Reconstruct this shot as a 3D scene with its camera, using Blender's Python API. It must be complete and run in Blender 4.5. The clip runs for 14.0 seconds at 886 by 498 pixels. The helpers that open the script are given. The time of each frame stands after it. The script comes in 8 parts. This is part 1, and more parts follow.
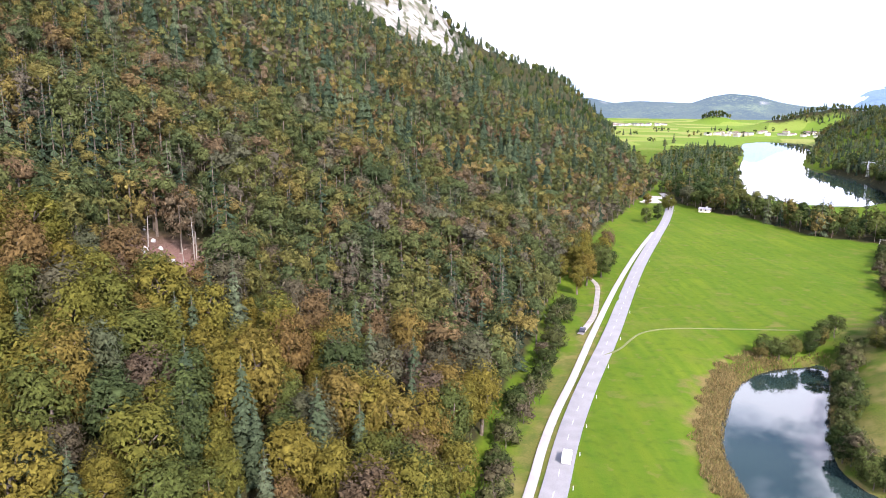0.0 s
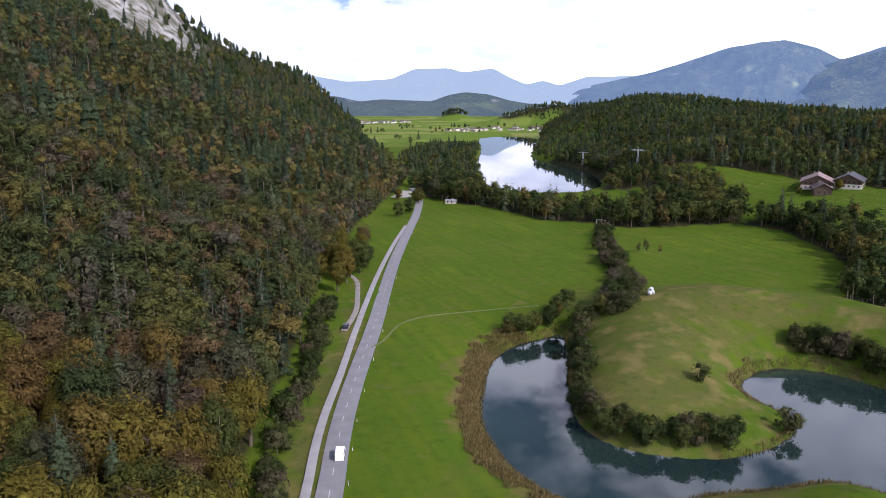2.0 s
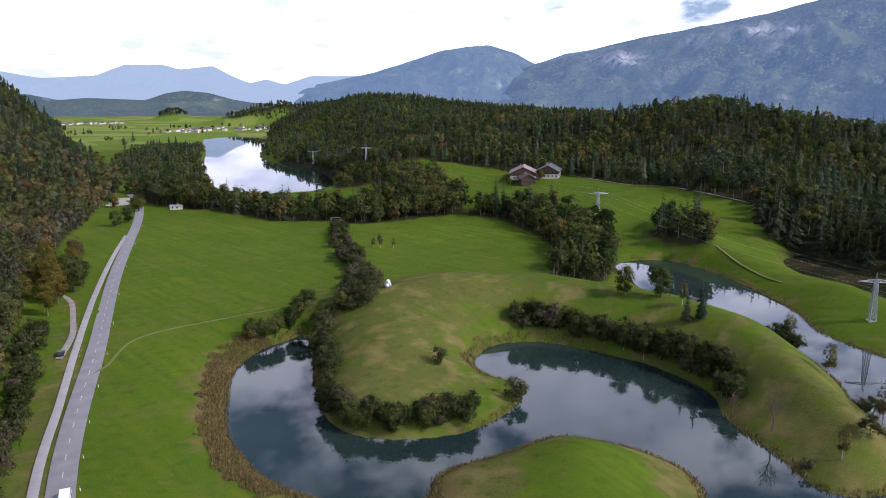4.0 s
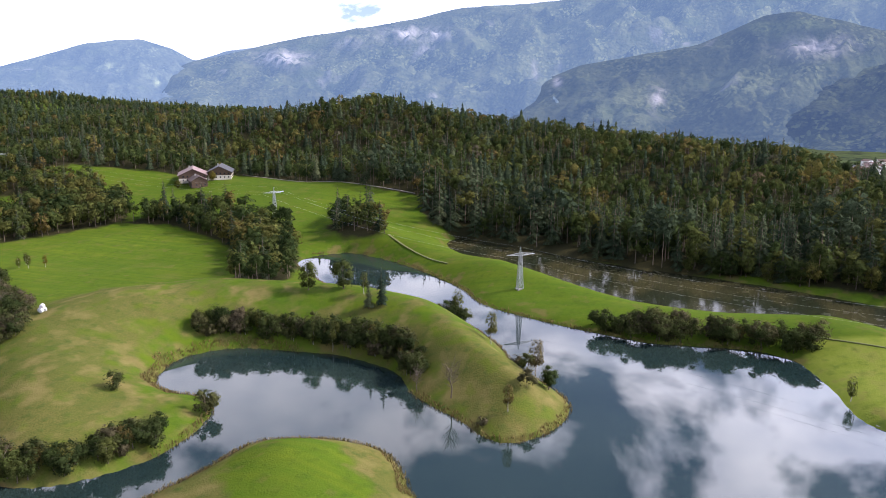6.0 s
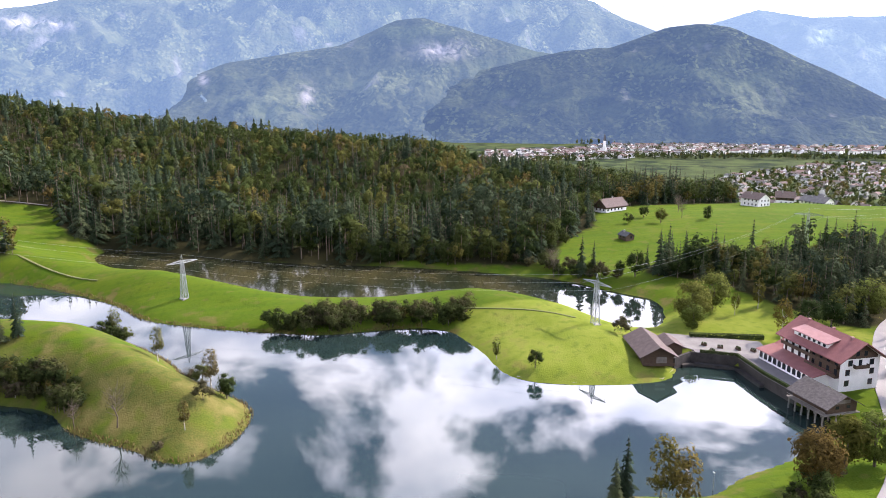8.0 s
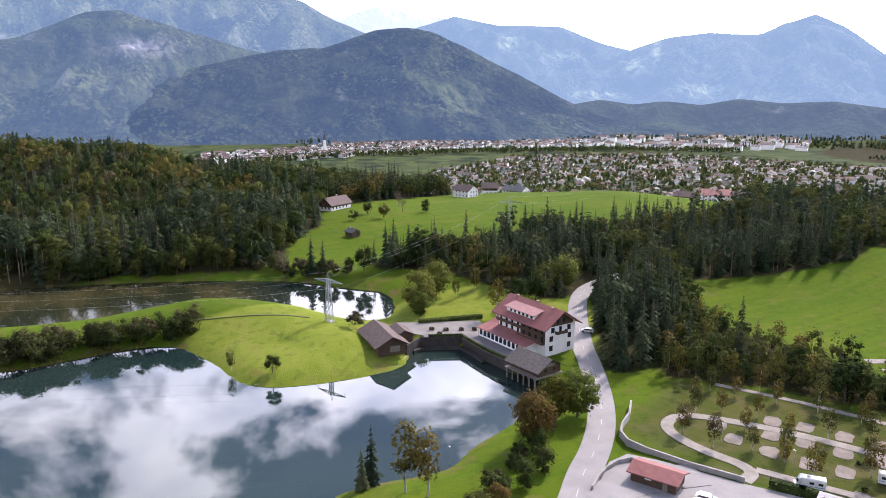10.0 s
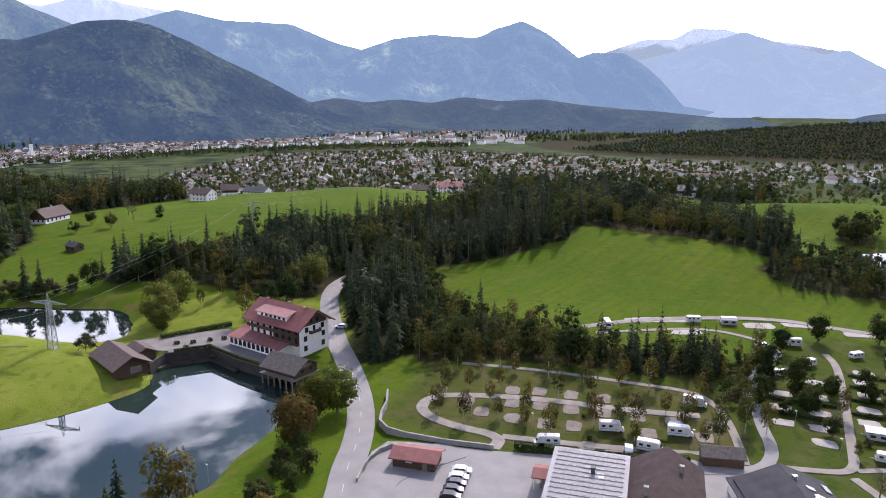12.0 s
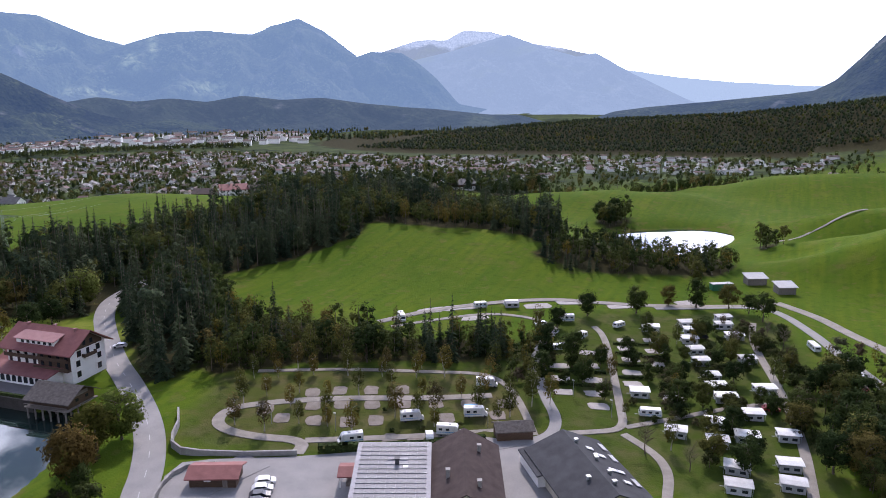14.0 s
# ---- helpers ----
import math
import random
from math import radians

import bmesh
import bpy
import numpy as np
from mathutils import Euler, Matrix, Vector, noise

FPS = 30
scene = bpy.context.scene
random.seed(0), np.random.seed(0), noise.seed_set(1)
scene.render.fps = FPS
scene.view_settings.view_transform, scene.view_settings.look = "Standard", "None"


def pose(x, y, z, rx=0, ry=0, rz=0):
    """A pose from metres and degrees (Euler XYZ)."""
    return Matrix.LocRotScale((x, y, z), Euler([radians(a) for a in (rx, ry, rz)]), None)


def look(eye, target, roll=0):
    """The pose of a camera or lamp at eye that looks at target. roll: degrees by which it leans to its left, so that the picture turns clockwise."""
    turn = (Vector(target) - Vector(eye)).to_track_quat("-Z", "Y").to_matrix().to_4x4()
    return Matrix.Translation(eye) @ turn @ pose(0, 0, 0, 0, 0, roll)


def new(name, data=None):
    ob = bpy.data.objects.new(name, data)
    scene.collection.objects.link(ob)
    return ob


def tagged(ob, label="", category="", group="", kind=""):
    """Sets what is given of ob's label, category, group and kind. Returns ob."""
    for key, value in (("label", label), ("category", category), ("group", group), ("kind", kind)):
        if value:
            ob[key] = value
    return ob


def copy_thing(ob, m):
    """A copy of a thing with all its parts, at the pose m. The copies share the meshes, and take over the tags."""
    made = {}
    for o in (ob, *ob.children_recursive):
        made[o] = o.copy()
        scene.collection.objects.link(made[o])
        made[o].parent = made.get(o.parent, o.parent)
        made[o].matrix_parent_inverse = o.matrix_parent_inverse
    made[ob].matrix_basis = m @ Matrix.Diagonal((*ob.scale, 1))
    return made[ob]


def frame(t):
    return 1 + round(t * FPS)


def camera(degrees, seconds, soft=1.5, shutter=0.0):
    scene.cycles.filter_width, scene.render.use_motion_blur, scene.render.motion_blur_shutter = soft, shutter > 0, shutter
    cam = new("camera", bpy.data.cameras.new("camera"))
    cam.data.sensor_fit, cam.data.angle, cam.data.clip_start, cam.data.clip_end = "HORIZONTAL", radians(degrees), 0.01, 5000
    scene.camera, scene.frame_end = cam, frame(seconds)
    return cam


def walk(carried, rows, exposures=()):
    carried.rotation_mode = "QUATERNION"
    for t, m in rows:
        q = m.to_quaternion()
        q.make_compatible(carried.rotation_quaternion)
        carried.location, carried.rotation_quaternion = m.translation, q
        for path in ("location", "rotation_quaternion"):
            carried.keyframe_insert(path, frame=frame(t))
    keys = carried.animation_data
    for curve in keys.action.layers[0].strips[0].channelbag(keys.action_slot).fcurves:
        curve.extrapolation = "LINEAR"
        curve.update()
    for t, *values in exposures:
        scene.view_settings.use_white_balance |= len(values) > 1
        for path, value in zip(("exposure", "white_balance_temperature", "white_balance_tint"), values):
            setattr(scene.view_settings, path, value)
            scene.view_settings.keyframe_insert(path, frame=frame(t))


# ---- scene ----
# camera: a drone hovering over the lake shore, turning to the right
cam = camera(63.5, 14.0, soft=0.9)
EYE = (0.0, 0.0, 82.5)
PATH = [
    (0.0, 78.34, -0.20, -1.62),
    (0.5, 78.35, -0.03, -7.50),
    (1.0, 78.31, -0.01, -12.08),
    (1.5, 78.28, 0.02, -16.64),
    (2.0, 78.26, 0.05, -21.28),
    (2.5, 78.24, -0.01, -26.27),
    (5.0, 78.19, -0.10, -54.79),
    (5.5, 78.17, -0.11, -61.46),
    (6.0, 78.14, -0.13, -68.16),
    (6.5, 78.14, -0.13, -74.88),
    (7.0, 78.13, -0.17, -81.60),
    (7.5, 78.08, -0.13, -88.31),
    (8.0, 78.06, -0.04, -95.03),
    (10.5, 78.04, -0.17, -122.08),
    (11.0, 78.00, -0.26, -127.38),
    (11.5, 77.98, -0.14, -132.51),
    (12.0, 77.95, -0.06, -137.37),
    (12.5, 77.92, -0.09, -142.10),
    (13.0, 77.86, -0.05, -146.41),
    (13.5, 77.84, 0.03, -150.39),
    (14.0, 77.84, 0.04, -154.35),
]
EXPOSURE = [(0.0, 1.08), (0.5, 0.6), (1.0, 0.25), (1.5, -0.07), (2.5, -0.45), (5.0, -0.24), (6.5, 0.56), (7.5, 0.78), (8.0, 0.78), (10.5, 0.32), (12.0, 0.0), (14.0, -0.24)]
WARMTH = [(0.0, 6000), (1.0, 5900), (2.5, 5780), (5.0, 5900), (7.0, 6350), (8.0, 6300), (11.0, 6150), (14.0, 5850)]
EXPOSURE = [(t, e, float(np.interp(t, *zip(*WARMTH))), 26) for t, e in EXPOSURE]
walk(cam, [(t, pose(*EYE, rx, ry, rz)) for t, rx, ry, rz in PATH], EXPOSURE)

# ---- light ----
SUN_AZ, SUN_EL = 156.0, 40.0    # degrees clockwise from +y, above the horizon
SKY_WHITE = 2.6


def sky():
    w = bpy.data.worlds.new("sky")
    scene.world = w
    w.use_nodes = True
    nt = w.node_tree
    nt.nodes.clear()
    N, L = nt.nodes.new, nt.links.new
    out = N("ShaderNodeOutputWorld")
    sk = N("ShaderNodeTexSky")
    sk.sky_type = "NISHITA"
    sk.sun_disc = False
    sk.sun_elevation, sk.sun_rotation = radians(SUN_EL), radians(SUN_AZ)
    sk.altitude, sk.air_density, sk.dust_density = 600, 1.0, 1.2
    blue = N("ShaderNodeBackground")
    blue.inputs[1].default_value = 0.15
    L(sk.outputs[0], blue.inputs[0])
    tc = N("ShaderNodeTexCoord")
    sep = N("ShaderNodeSeparateXYZ")
    L(tc.outputs["Generated"], sep.inputs[0])
    up = N("ShaderNodeMath")
    up.operation = "MAXIMUM"
    L(sep.outputs[2], up.inputs[0])
    up.inputs[1].default_value = 0.0
    lift = N("ShaderNodeMath")
    lift.operation = "ADD"
    L(up.outputs[0], lift.inputs[0])
    lift.inputs[1].default_value = 0.30
    flat = N("ShaderNodeVectorMath")
    flat.operation = "DIVIDE"
    both = N("ShaderNodeCombineXYZ")
    for k in range(3):
        L(lift.outputs[0], both.inputs[k])
    L(tc.outputs["Generated"], flat.inputs[0])
    L(both.outputs[0], flat.inputs[1])
    nz = N("ShaderNodeTexNoise")
    nz.inputs["Scale"].default_value = 3.1
    nz.inputs["Detail"].default_value = 7
    nz.inputs["Roughness"].default_value = 0.55
    nz.inputs["Distortion"].default_value = 0.25
    drift = N("ShaderNodeVectorMath")
    drift.inputs[1].default_value = (15.5, 2.9, 8.9)
    L(flat.outputs[0], drift.inputs[0])
    L(drift.outputs[0], nz.inputs["Vector"])
    # more cloud towards the horizon
    hz = N("ShaderNodeValToRGB")
    hz.color_ramp.elements.new(0.42)
    for e, (p, v) in zip(hz.color_ramp.elements, ((0.02, 0.50), (0.42, 0.378), (0.85, 0.12))):
        e.position, e.color = p, (v, v, v, 1)
    L(up.outputs[0], hz.inputs[0])
    add = N("ShaderNodeMath")
    L(nz.outputs[0], add.inputs[0])
    L(hz.outputs[0], add.inputs[1])
    ramp = N("ShaderNodeValToRGB")
    ramp.color_ramp.elements[0].position, ramp.color_ramp.elements[1].position = 0.785, 0.875
    L(add.outputs[0], ramp.inputs[0])
    nz2 = N("ShaderNodeTexNoise")
    nz2.inputs["Scale"].default_value = 5.0
    nz2.inputs["Detail"].default_value = 5
    L(flat.outputs[0], nz2.inputs["Vector"])
    tone = N("ShaderNodeValToRGB")
    tone.color_ramp.elements[0].position, tone.color_ramp.elements[0].color = 0.34, (0.52, 0.58, 0.68, 1)
    tone.color_ramp.elements[1].position, tone.color_ramp.elements[1].color = 0.62, (0.95, 0.98, 1.0, 1)
    L(nz2.outputs[0], tone.inputs[0])
    white = N("ShaderNodeBackground")
    rise = N("ShaderNodeMapRange")    # clouds stand brighter higher up, where the sun shines through them
    rise.inputs[1].default_value, rise.inputs[2].default_value = 0.03, 0.40
    rise.inputs[3].default_value, rise.inputs[4].default_value = SKY_WHITE, SKY_WHITE * 1.1
    L(up.outputs[0], rise.inputs[0])
    aim = N("ShaderNodeVectorMath")    # and towards the sun
    aim.operation = "DOT_PRODUCT"
    L(tc.outputs["Generated"], aim.inputs[0])
    aim.inputs[1].default_value = (math.sin(radians(SUN_AZ)) * math.cos(radians(SUN_EL)), math.cos(radians(SUN_AZ)) * math.cos(radians(SUN_EL)), math.sin(radians(SUN_EL)))
    glow = N("ShaderNodeMapRange")
    glow.inputs[1].default_value, glow.inputs[2].default_value = 0.3, 0.9
    glow.inputs[3].default_value, glow.inputs[4].default_value = 0.85, 2.4
    L(aim.outputs["Value"], glow.inputs[0])
    mul = N("ShaderNodeMath")
    mul.operation = "MULTIPLY"
    L(rise.outputs[0], mul.inputs[0])
    L(glow.outputs[0], mul.inputs[1])
    L(mul.outputs[0], white.inputs[1])
    L(tone.outputs[0], white.inputs[0])
    mix = N("ShaderNodeMixShader")
    L(ramp.outputs[0], mix.inputs[0])
    L(blue.outputs[0], mix.inputs[1])
    L(white.outputs[0], mix.inputs[2])
    L(mix.outputs[0], out.inputs[0])


sky()
sun_data = bpy.data.lights.new("sun", "SUN")
sun_data.energy, sun_data.angle, sun_data.color = 5.0, radians(1.2), (1.0, 0.91, 0.76)
sun = new("sun", sun_data)
_a, _e = radians(SUN_AZ), radians(SUN_EL)
sun.matrix_world = look((0, 0, 600), (-600 * math.sin(_a) * math.cos(_e), -600 * math.cos(_a) * math.cos(_e), 600 - 600 * math.sin(_e)))


# ---- materials ----
def mat(name, rough=0.7, metal=0.0, spec=0.3):
    m = bpy.data.materials.new(name)
    m.use_nodes = True
    b = m.node_tree.nodes["Principled BSDF"]
    b.inputs["Roughness"].default_value = rough
    b.inputs["Metallic"].default_value = metal
    b.inputs["Specular IOR Level"].default_value = spec
    return m, m.node_tree, b


def coords(nt, kind="Object"):
    for n in nt.nodes:
        if n.bl_idname == "ShaderNodeTexCoord":
            return n.outputs[kind]
    return nt.nodes.new("ShaderNodeTexCoord").outputs[kind]


def noise_fac(nt, scale, lo=0.35, hi=0.65, detail=4, stretch=(1, 1, 1), turn=0.0, kind="Object"):
    """0..1 from a noise of so many cycles a metre."""
    mp = nt.nodes.new("ShaderNodeMapping")
    mp.inputs["Scale"].default_value = stretch
    mp.inputs["Rotation"].default_value = (0, 0, radians(turn))
    nt.links.new(coords(nt, kind), mp.inputs[0])
    nz = nt.nodes.new("ShaderNodeTexNoise")
    nz.inputs["Scale"].default_value = scale
    nz.inputs["Detail"].default_value = detail
    nt.links.new(mp.outputs[0], nz.inputs["Vector"])
    mr = nt.nodes.new("ShaderNodeMapRange")
    mr.inputs[1].default_value, mr.inputs[2].default_value = lo, hi
    nt.links.new(nz.outputs[0], mr.inputs[0])
    return mr.outputs[0]


def blend(nt, fac, a, b, mode="MIX"):
    n = nt.nodes.new("ShaderNodeMix")
    n.data_type, n.blend_type = "RGBA", mode
    if isinstance(fac, (int, float)):
        n.inputs[0].default_value = fac
    else:
        nt.links.new(fac, n.inputs[0])
    for sock, v in ((n.inputs[6], a), (n.inputs[7], b)):
        if isinstance(v, tuple):
            sock.default_value = (*v, 1)
        else:
            nt.links.new(v, sock)
    return n.outputs[2]


def bump(nt, b, height, strength=0.4, dist=0.1):
    n = nt.nodes.new("ShaderNodeBump")
    n.inputs["Strength"].default_value, n.inputs["Distance"].default_value = strength, dist
    nt.links.new(height, n.inputs["Height"])
    nt.links.new(n.outputs[0], b.inputs["Normal"])


def attr(nt, name, k=None):
    n = nt.nodes.new("ShaderNodeAttribute")
    n.attribute_name = name
    if k is None:
        return n.outputs["Fac"]
    s = nt.nodes.new("ShaderNodeSeparateColor")
    nt.links.new(n.outputs["Color"], s.inputs[0])
    return s.outputs[k]


def worn(name, c1, c2, scale=2.0, rough=0.7, metal=0.0, spec=0.3, stretch=(1, 1, 1), bumpy=0.0, vary=0.0, fine=None):
    """A surface whose colour wanders between two tones at two scales, with some relief."""
    m, nt, b = mat(name, rough, metal, spec)
    f = noise_fac(nt, scale, 0.3, 0.7, 5, stretch)
    col = blend(nt, f, c1, c2)
    g = noise_fac(nt, fine or scale * 9, 0.25, 0.75, 3, stretch)
    col = blend(nt, 0.25, col, blend(nt, g, tuple(v * 0.55 for v in c1), tuple(min(1, v * 1.35) for v in c2)))
    if vary:
        oi = nt.nodes.new("ShaderNodeObjectInfo")
        hs = nt.nodes.new("ShaderNodeHueSaturation")
        mr = nt.nodes.new("ShaderNodeMapRange")
        mr.inputs[3].default_value, mr.inputs[4].default_value = 1 - vary, 1 + vary
        nt.links.new(oi.outputs["Random"], mr.inputs[0])
        nt.links.new(mr.outputs[0], hs.inputs["Value"])
        nt.links.new(col, hs.inputs["Color"])
        col = hs.outputs[0]
    nt.links.new(col, b.inputs["Base Color"])
    if bumpy:
        bump(nt, b, g, bumpy, 0.05)
    return m


def leaf_mat(name, stops, light=0.36, fineness=1.9):
    """Foliage: one tone a tree out of a ramp, a lighter or darker value a leaf clump."""
    m, nt, b = mat(name, 0.85, 0, 0.02)
    oi = nt.nodes.new("ShaderNodeObjectInfo")
    ad = nt.nodes.new("ShaderNodeMath")
    nt.links.new(oi.outputs["Random"], ad.inputs[0])
    nt.links.new(attr(nt, "tint"), ad.inputs[1])
    fr = nt.nodes.new("ShaderNodeMath")
    fr.operation = "FRACT"
    nt.links.new(ad.outputs[0], fr.inputs[0])
    ramp = nt.nodes.new("ShaderNodeValToRGB")
    el = ramp.color_ramp.elements
    while len(el) < len(stops):
        el.new(0.5)
    for e, (p, c) in zip(el, stops):
        e.position, e.color = p, (*c, 1)
    nt.links.new(fr.outputs[0], ramp.inputs[0])
    geo = nt.nodes.new("ShaderNodeNewGeometry")
    mr = nt.nodes.new("ShaderNodeMapRange")
    mr.inputs[3].default_value, mr.inputs[4].default_value = 0.8, 1.2
    nt.links.new(geo.outputs["Random Per Island"], mr.inputs[0])
    hs = nt.nodes.new("ShaderNodeHueSaturation")
    nt.links.new(ramp.outputs[0], hs.inputs["Color"])
    leafy = noise_fac(nt, 1.3, 0.3, 0.7, 3)
    ml = nt.nodes.new("ShaderNodeMapRange")
    ml.inputs[3].default_value, ml.inputs[4].default_value = 0.62, 1.38
    nt.links.new(leafy, ml.inputs[0])
    mv = nt.nodes.new("ShaderNodeMath")
    mv.operation = "MULTIPLY"
    nt.links.new(mr.outputs[0], mv.inputs[0])
    nt.links.new(ml.outputs[0], mv.inputs[1])
    nt.links.new(mv.outputs[0], hs.inputs["Value"])
    nt.links.new(hs.outputs[0], b.inputs["Base Color"])
    tr = nt.nodes.new("ShaderNodeBsdfTranslucent")
    nt.links.new(hs.outputs[0], tr.inputs[0])
    mx = nt.nodes.new("ShaderNodeMixShader")
    mx.inputs[0].default_value = light
    nt.links.new(b.outputs[0], mx.inputs[1])
    nt.links.new(tr.outputs[0], mx.inputs[2])
    # gaps between the leaves of a spray
    gap = noise_fac(nt, fineness, 0.40, 0.46, 2)
    clear = nt.nodes.new("ShaderNodeBsdfTransparent")
    cut = nt.nodes.new("ShaderNodeMixShader")
    nt.links.new(gap, cut.inputs[0])
    nt.links.new(clear.outputs[0], cut.inputs[1])
    nt.links.new(mx.outputs[0], cut.inputs[2])
    nt.links.new(cut.outputs[0], nt.nodes["Material Output"].inputs[0])
    return m


M_AUTUMN = leaf_mat("autumn_leaves", [(0.0, (0.044, 0.060, 0.022)), (0.18, (0.062, 0.076, 0.020)), (0.40, (0.092, 0.090, 0.017)),
                                      (0.64, (0.124, 0.102, 0.019)), (0.80, (0.112, 0.074, 0.026)), (0.90, (0.080, 0.060, 0.040)), (1.0, (0.062, 0.073, 0.036))])
M_SLOPE = leaf_mat("slope_leaves", [(0.0, (0.042, 0.058, 0.024)), (0.22, (0.062, 0.076, 0.026)), (0.45, (0.092, 0.090, 0.026)), (0.66, (0.124, 0.098, 0.028)), (0.82, (0.108, 0.074, 0.037)), (0.92, (0.084, 0.074, 0.050)), (1.0, (0.064, 0.077, 0.036))])
M_PALE_NEEDLE = leaf_mat("pale_needles", [(0.0, (0.034, 0.049, 0.026)), (0.5, (0.046, 0.061, 0.031)), (1.0, (0.064, 0.077, 0.042))], 0.2)
M_GREEN = leaf_mat("green_leaves", [(0.0, (0.022, 0.036, 0.012)), (0.35, (0.038, 0.056, 0.016)), (0.7, (0.066, 0.082, 0.022)), (0.9, (0.094, 0.094, 0.024)), (1.0, (0.105, 0.080, 0.026))])
M_NEEDLE = leaf_mat("needles", [(0.0, (0.023, 0.036, 0.021)), (0.5, (0.034, 0.050, 0.026)), (0.85, (0.051, 0.067, 0.033)), (1.0, (0.070, 0.082, 0.040))], 0.2)
M_LIME = leaf_mat("lime_leaves", [(0.0, (0.085, 0.118, 0.024)), (0.5, (0.118, 0.142, 0.032)), (1.0, (0.150, 0.150, 0.034))], 0.4)
M_BIRCH = leaf_mat("birch_leaves", [(0.0, (0.085, 0.088, 0.022)), (0.4, (0.062, 0.074, 0.020)), (0.75, (0.135, 0.105, 0.020)), (1.0, (0.080, 0.066, 0.030))], 0.3)
M_SHRUB = leaf_mat("shrub_leaves", [(0.0, (0.030, 0.044, 0.014)), (0.45, (0.046, 0.060, 0.018)), (0.75, (0.070, 0.072, 0.028)), (1.0, (0.086, 0.070, 0.044))])
M_BARK = worn("bark", (0.07, 0.055, 0.04), (0.15, 0.12, 0.09), 3, 0.9, bumpy=0.5)
M_PALE_BARK = worn("pale_bark", (0.25, 0.23, 0.2), (0.45, 0.42, 0.38), 3, 0.85)
M_DEADWOOD = worn("dead_wood", (0.15, 0.135, 0.115), (0.26, 0.24, 0.21), 2, 0.9)
M_REED = leaf_mat("reed_leaves", [(0.0, (0.20, 0.145, 0.062)), (0.5, (0.165, 0.125, 0.05)), (1.0, (0.10, 0.095, 0.034))])


# ---- the lie of the land ----
def smooth_line(pts, closed=True, times=2):
    p = np.array(pts, float)
    for _ in range(times):
        q = np.roll(p, -1, 0) if closed else p[1:]
        a = p if closed else p[:-1]
        n = np.empty((2 * len(a), p.shape[1]))
        n[0::2], n[1::2] = a * 0.75 + q * 0.25, a * 0.25 + q * 0.75
        p = n if closed else np.vstack([p[:1], n, p[-1:]])
    return p


# shores, in metres
WEST_SHORE = [(82, 100), (72, 118), (68, 132), (69, 145), (72, 161), (81, 178), (92, 198), (108, 211), (119, 212), (132, 218)]
CRESCENT_WEST = [(122, 195), (106, 170), (96, 151), (96, 138), (101, 130), (109, 124), (118, 120), (126, 120), (135, 121), (145, 125), (151, 134)]
INNER_BAY = [(148, 142), (152, 154), (164, 160), (172, 161), (181, 158), (189, 149), (192, 131), (195, 115), (192, 101), (188, 89), (175, 80),
             (168, 69), (164, 60), (156, 51), (156, 44), (164, 38), (174, 35), (185, 36), (194, 44)]
CHANNEL = [(204, 58), (220, 66), (240, 85), (250, 102), (256, 120), (264, 140), (268, 162), (288, 188), (306, 205), (322, 204), (338, 192), (332, 168),
           (315, 138), (289, 105), (268, 91), (258, 68), (251, 46), (248, 32), (245, 21), (249, 2.5), (251, -13.8)]
EAST_SHORE = [(246, -25), (232, -30), (220, -34), (206, -36), (198, -41), (194, -52), (192, -70), (194, -85), (203, -90), (211, -96.5), (204.5, -112), (187, -113),
              (174, -114.5), (167, -119), (158, -114), (151, -103), (144, -94), (138, -78), (131, -70), (132, -59), (134, -44)]
SOUTH_SHORE = [(122, -18.8), (115, 12.5), (119, 42), (125, 58), (132, 62), (141, 71), (142, 81), (139, 92), (134, 102), (128, 104), (116, 105), (106, 108), (98, 109), (90, 102)]
LAKE = smooth_line(WEST_SHORE + CRESCENT_WEST + INNER_BAY + CHANNEL + EAST_SHORE + SOUTH_SHORE)
POND = smooth_line([(402, 152), (396, 140), (382, 98), (360, 48), (352, 3.8), (340, -34), (328, -60), (314, -86), (291, -102), (279, -115), (256, -110), (242, -101),
                    (242, -88), (258, -78), (280, -66), (292, -54), (296, -34), (293, -12), (289, 2), (289, 20), (294, 40), (306, 62), (329, 94), (346, 125), (378, 152)])
FAR_LAKE = smooth_line([(658, 1489), (516, 1139), (398, 900), (334, 745), (281, 600), (338, 506), (414, 608), (474, 738), (488, 854), (505, 949), (638, 1149), (795, 1446), (770, 1550)])
SMALL_LAKE = smooth_line([(96, -398), (92, -426), (75, -452), (50, -468), (29, -465), (21, -446), (30, -406), (51, -371), (76, -366)])
WATERS = [LAKE, POND, FAR_LAKE, SMALL_LAKE]


def inside_dist(poly, x, y):
    """Signed distance to a closed outline: below zero inside."""
    x, y = np.asarray(x, float), np.asarray(y, float)
    d2 = np.full(x.shape, 1e12)
    inside = np.zeros(x.shape, bool)
    for (ax, ay), (bx, by) in zip(poly, np.roll(poly, -1, 0)):
        ex, ey = bx - ax, by - ay
        t = np.clip(((x - ax) * ex + (y - ay) * ey) / (ex * ex + ey * ey + 1e-9), 0, 1)
        d2 = np.minimum(d2, (x - ax - t * ex) ** 2 + (y - ay - t * ey) ** 2)
        c = ((ay > y) != (by > y)) & (x < ex * (y - ay) / (by - ay + 1e-12) + ax)
        inside ^= c
    return np.where(inside, -1, 1) * np.sqrt(d2)


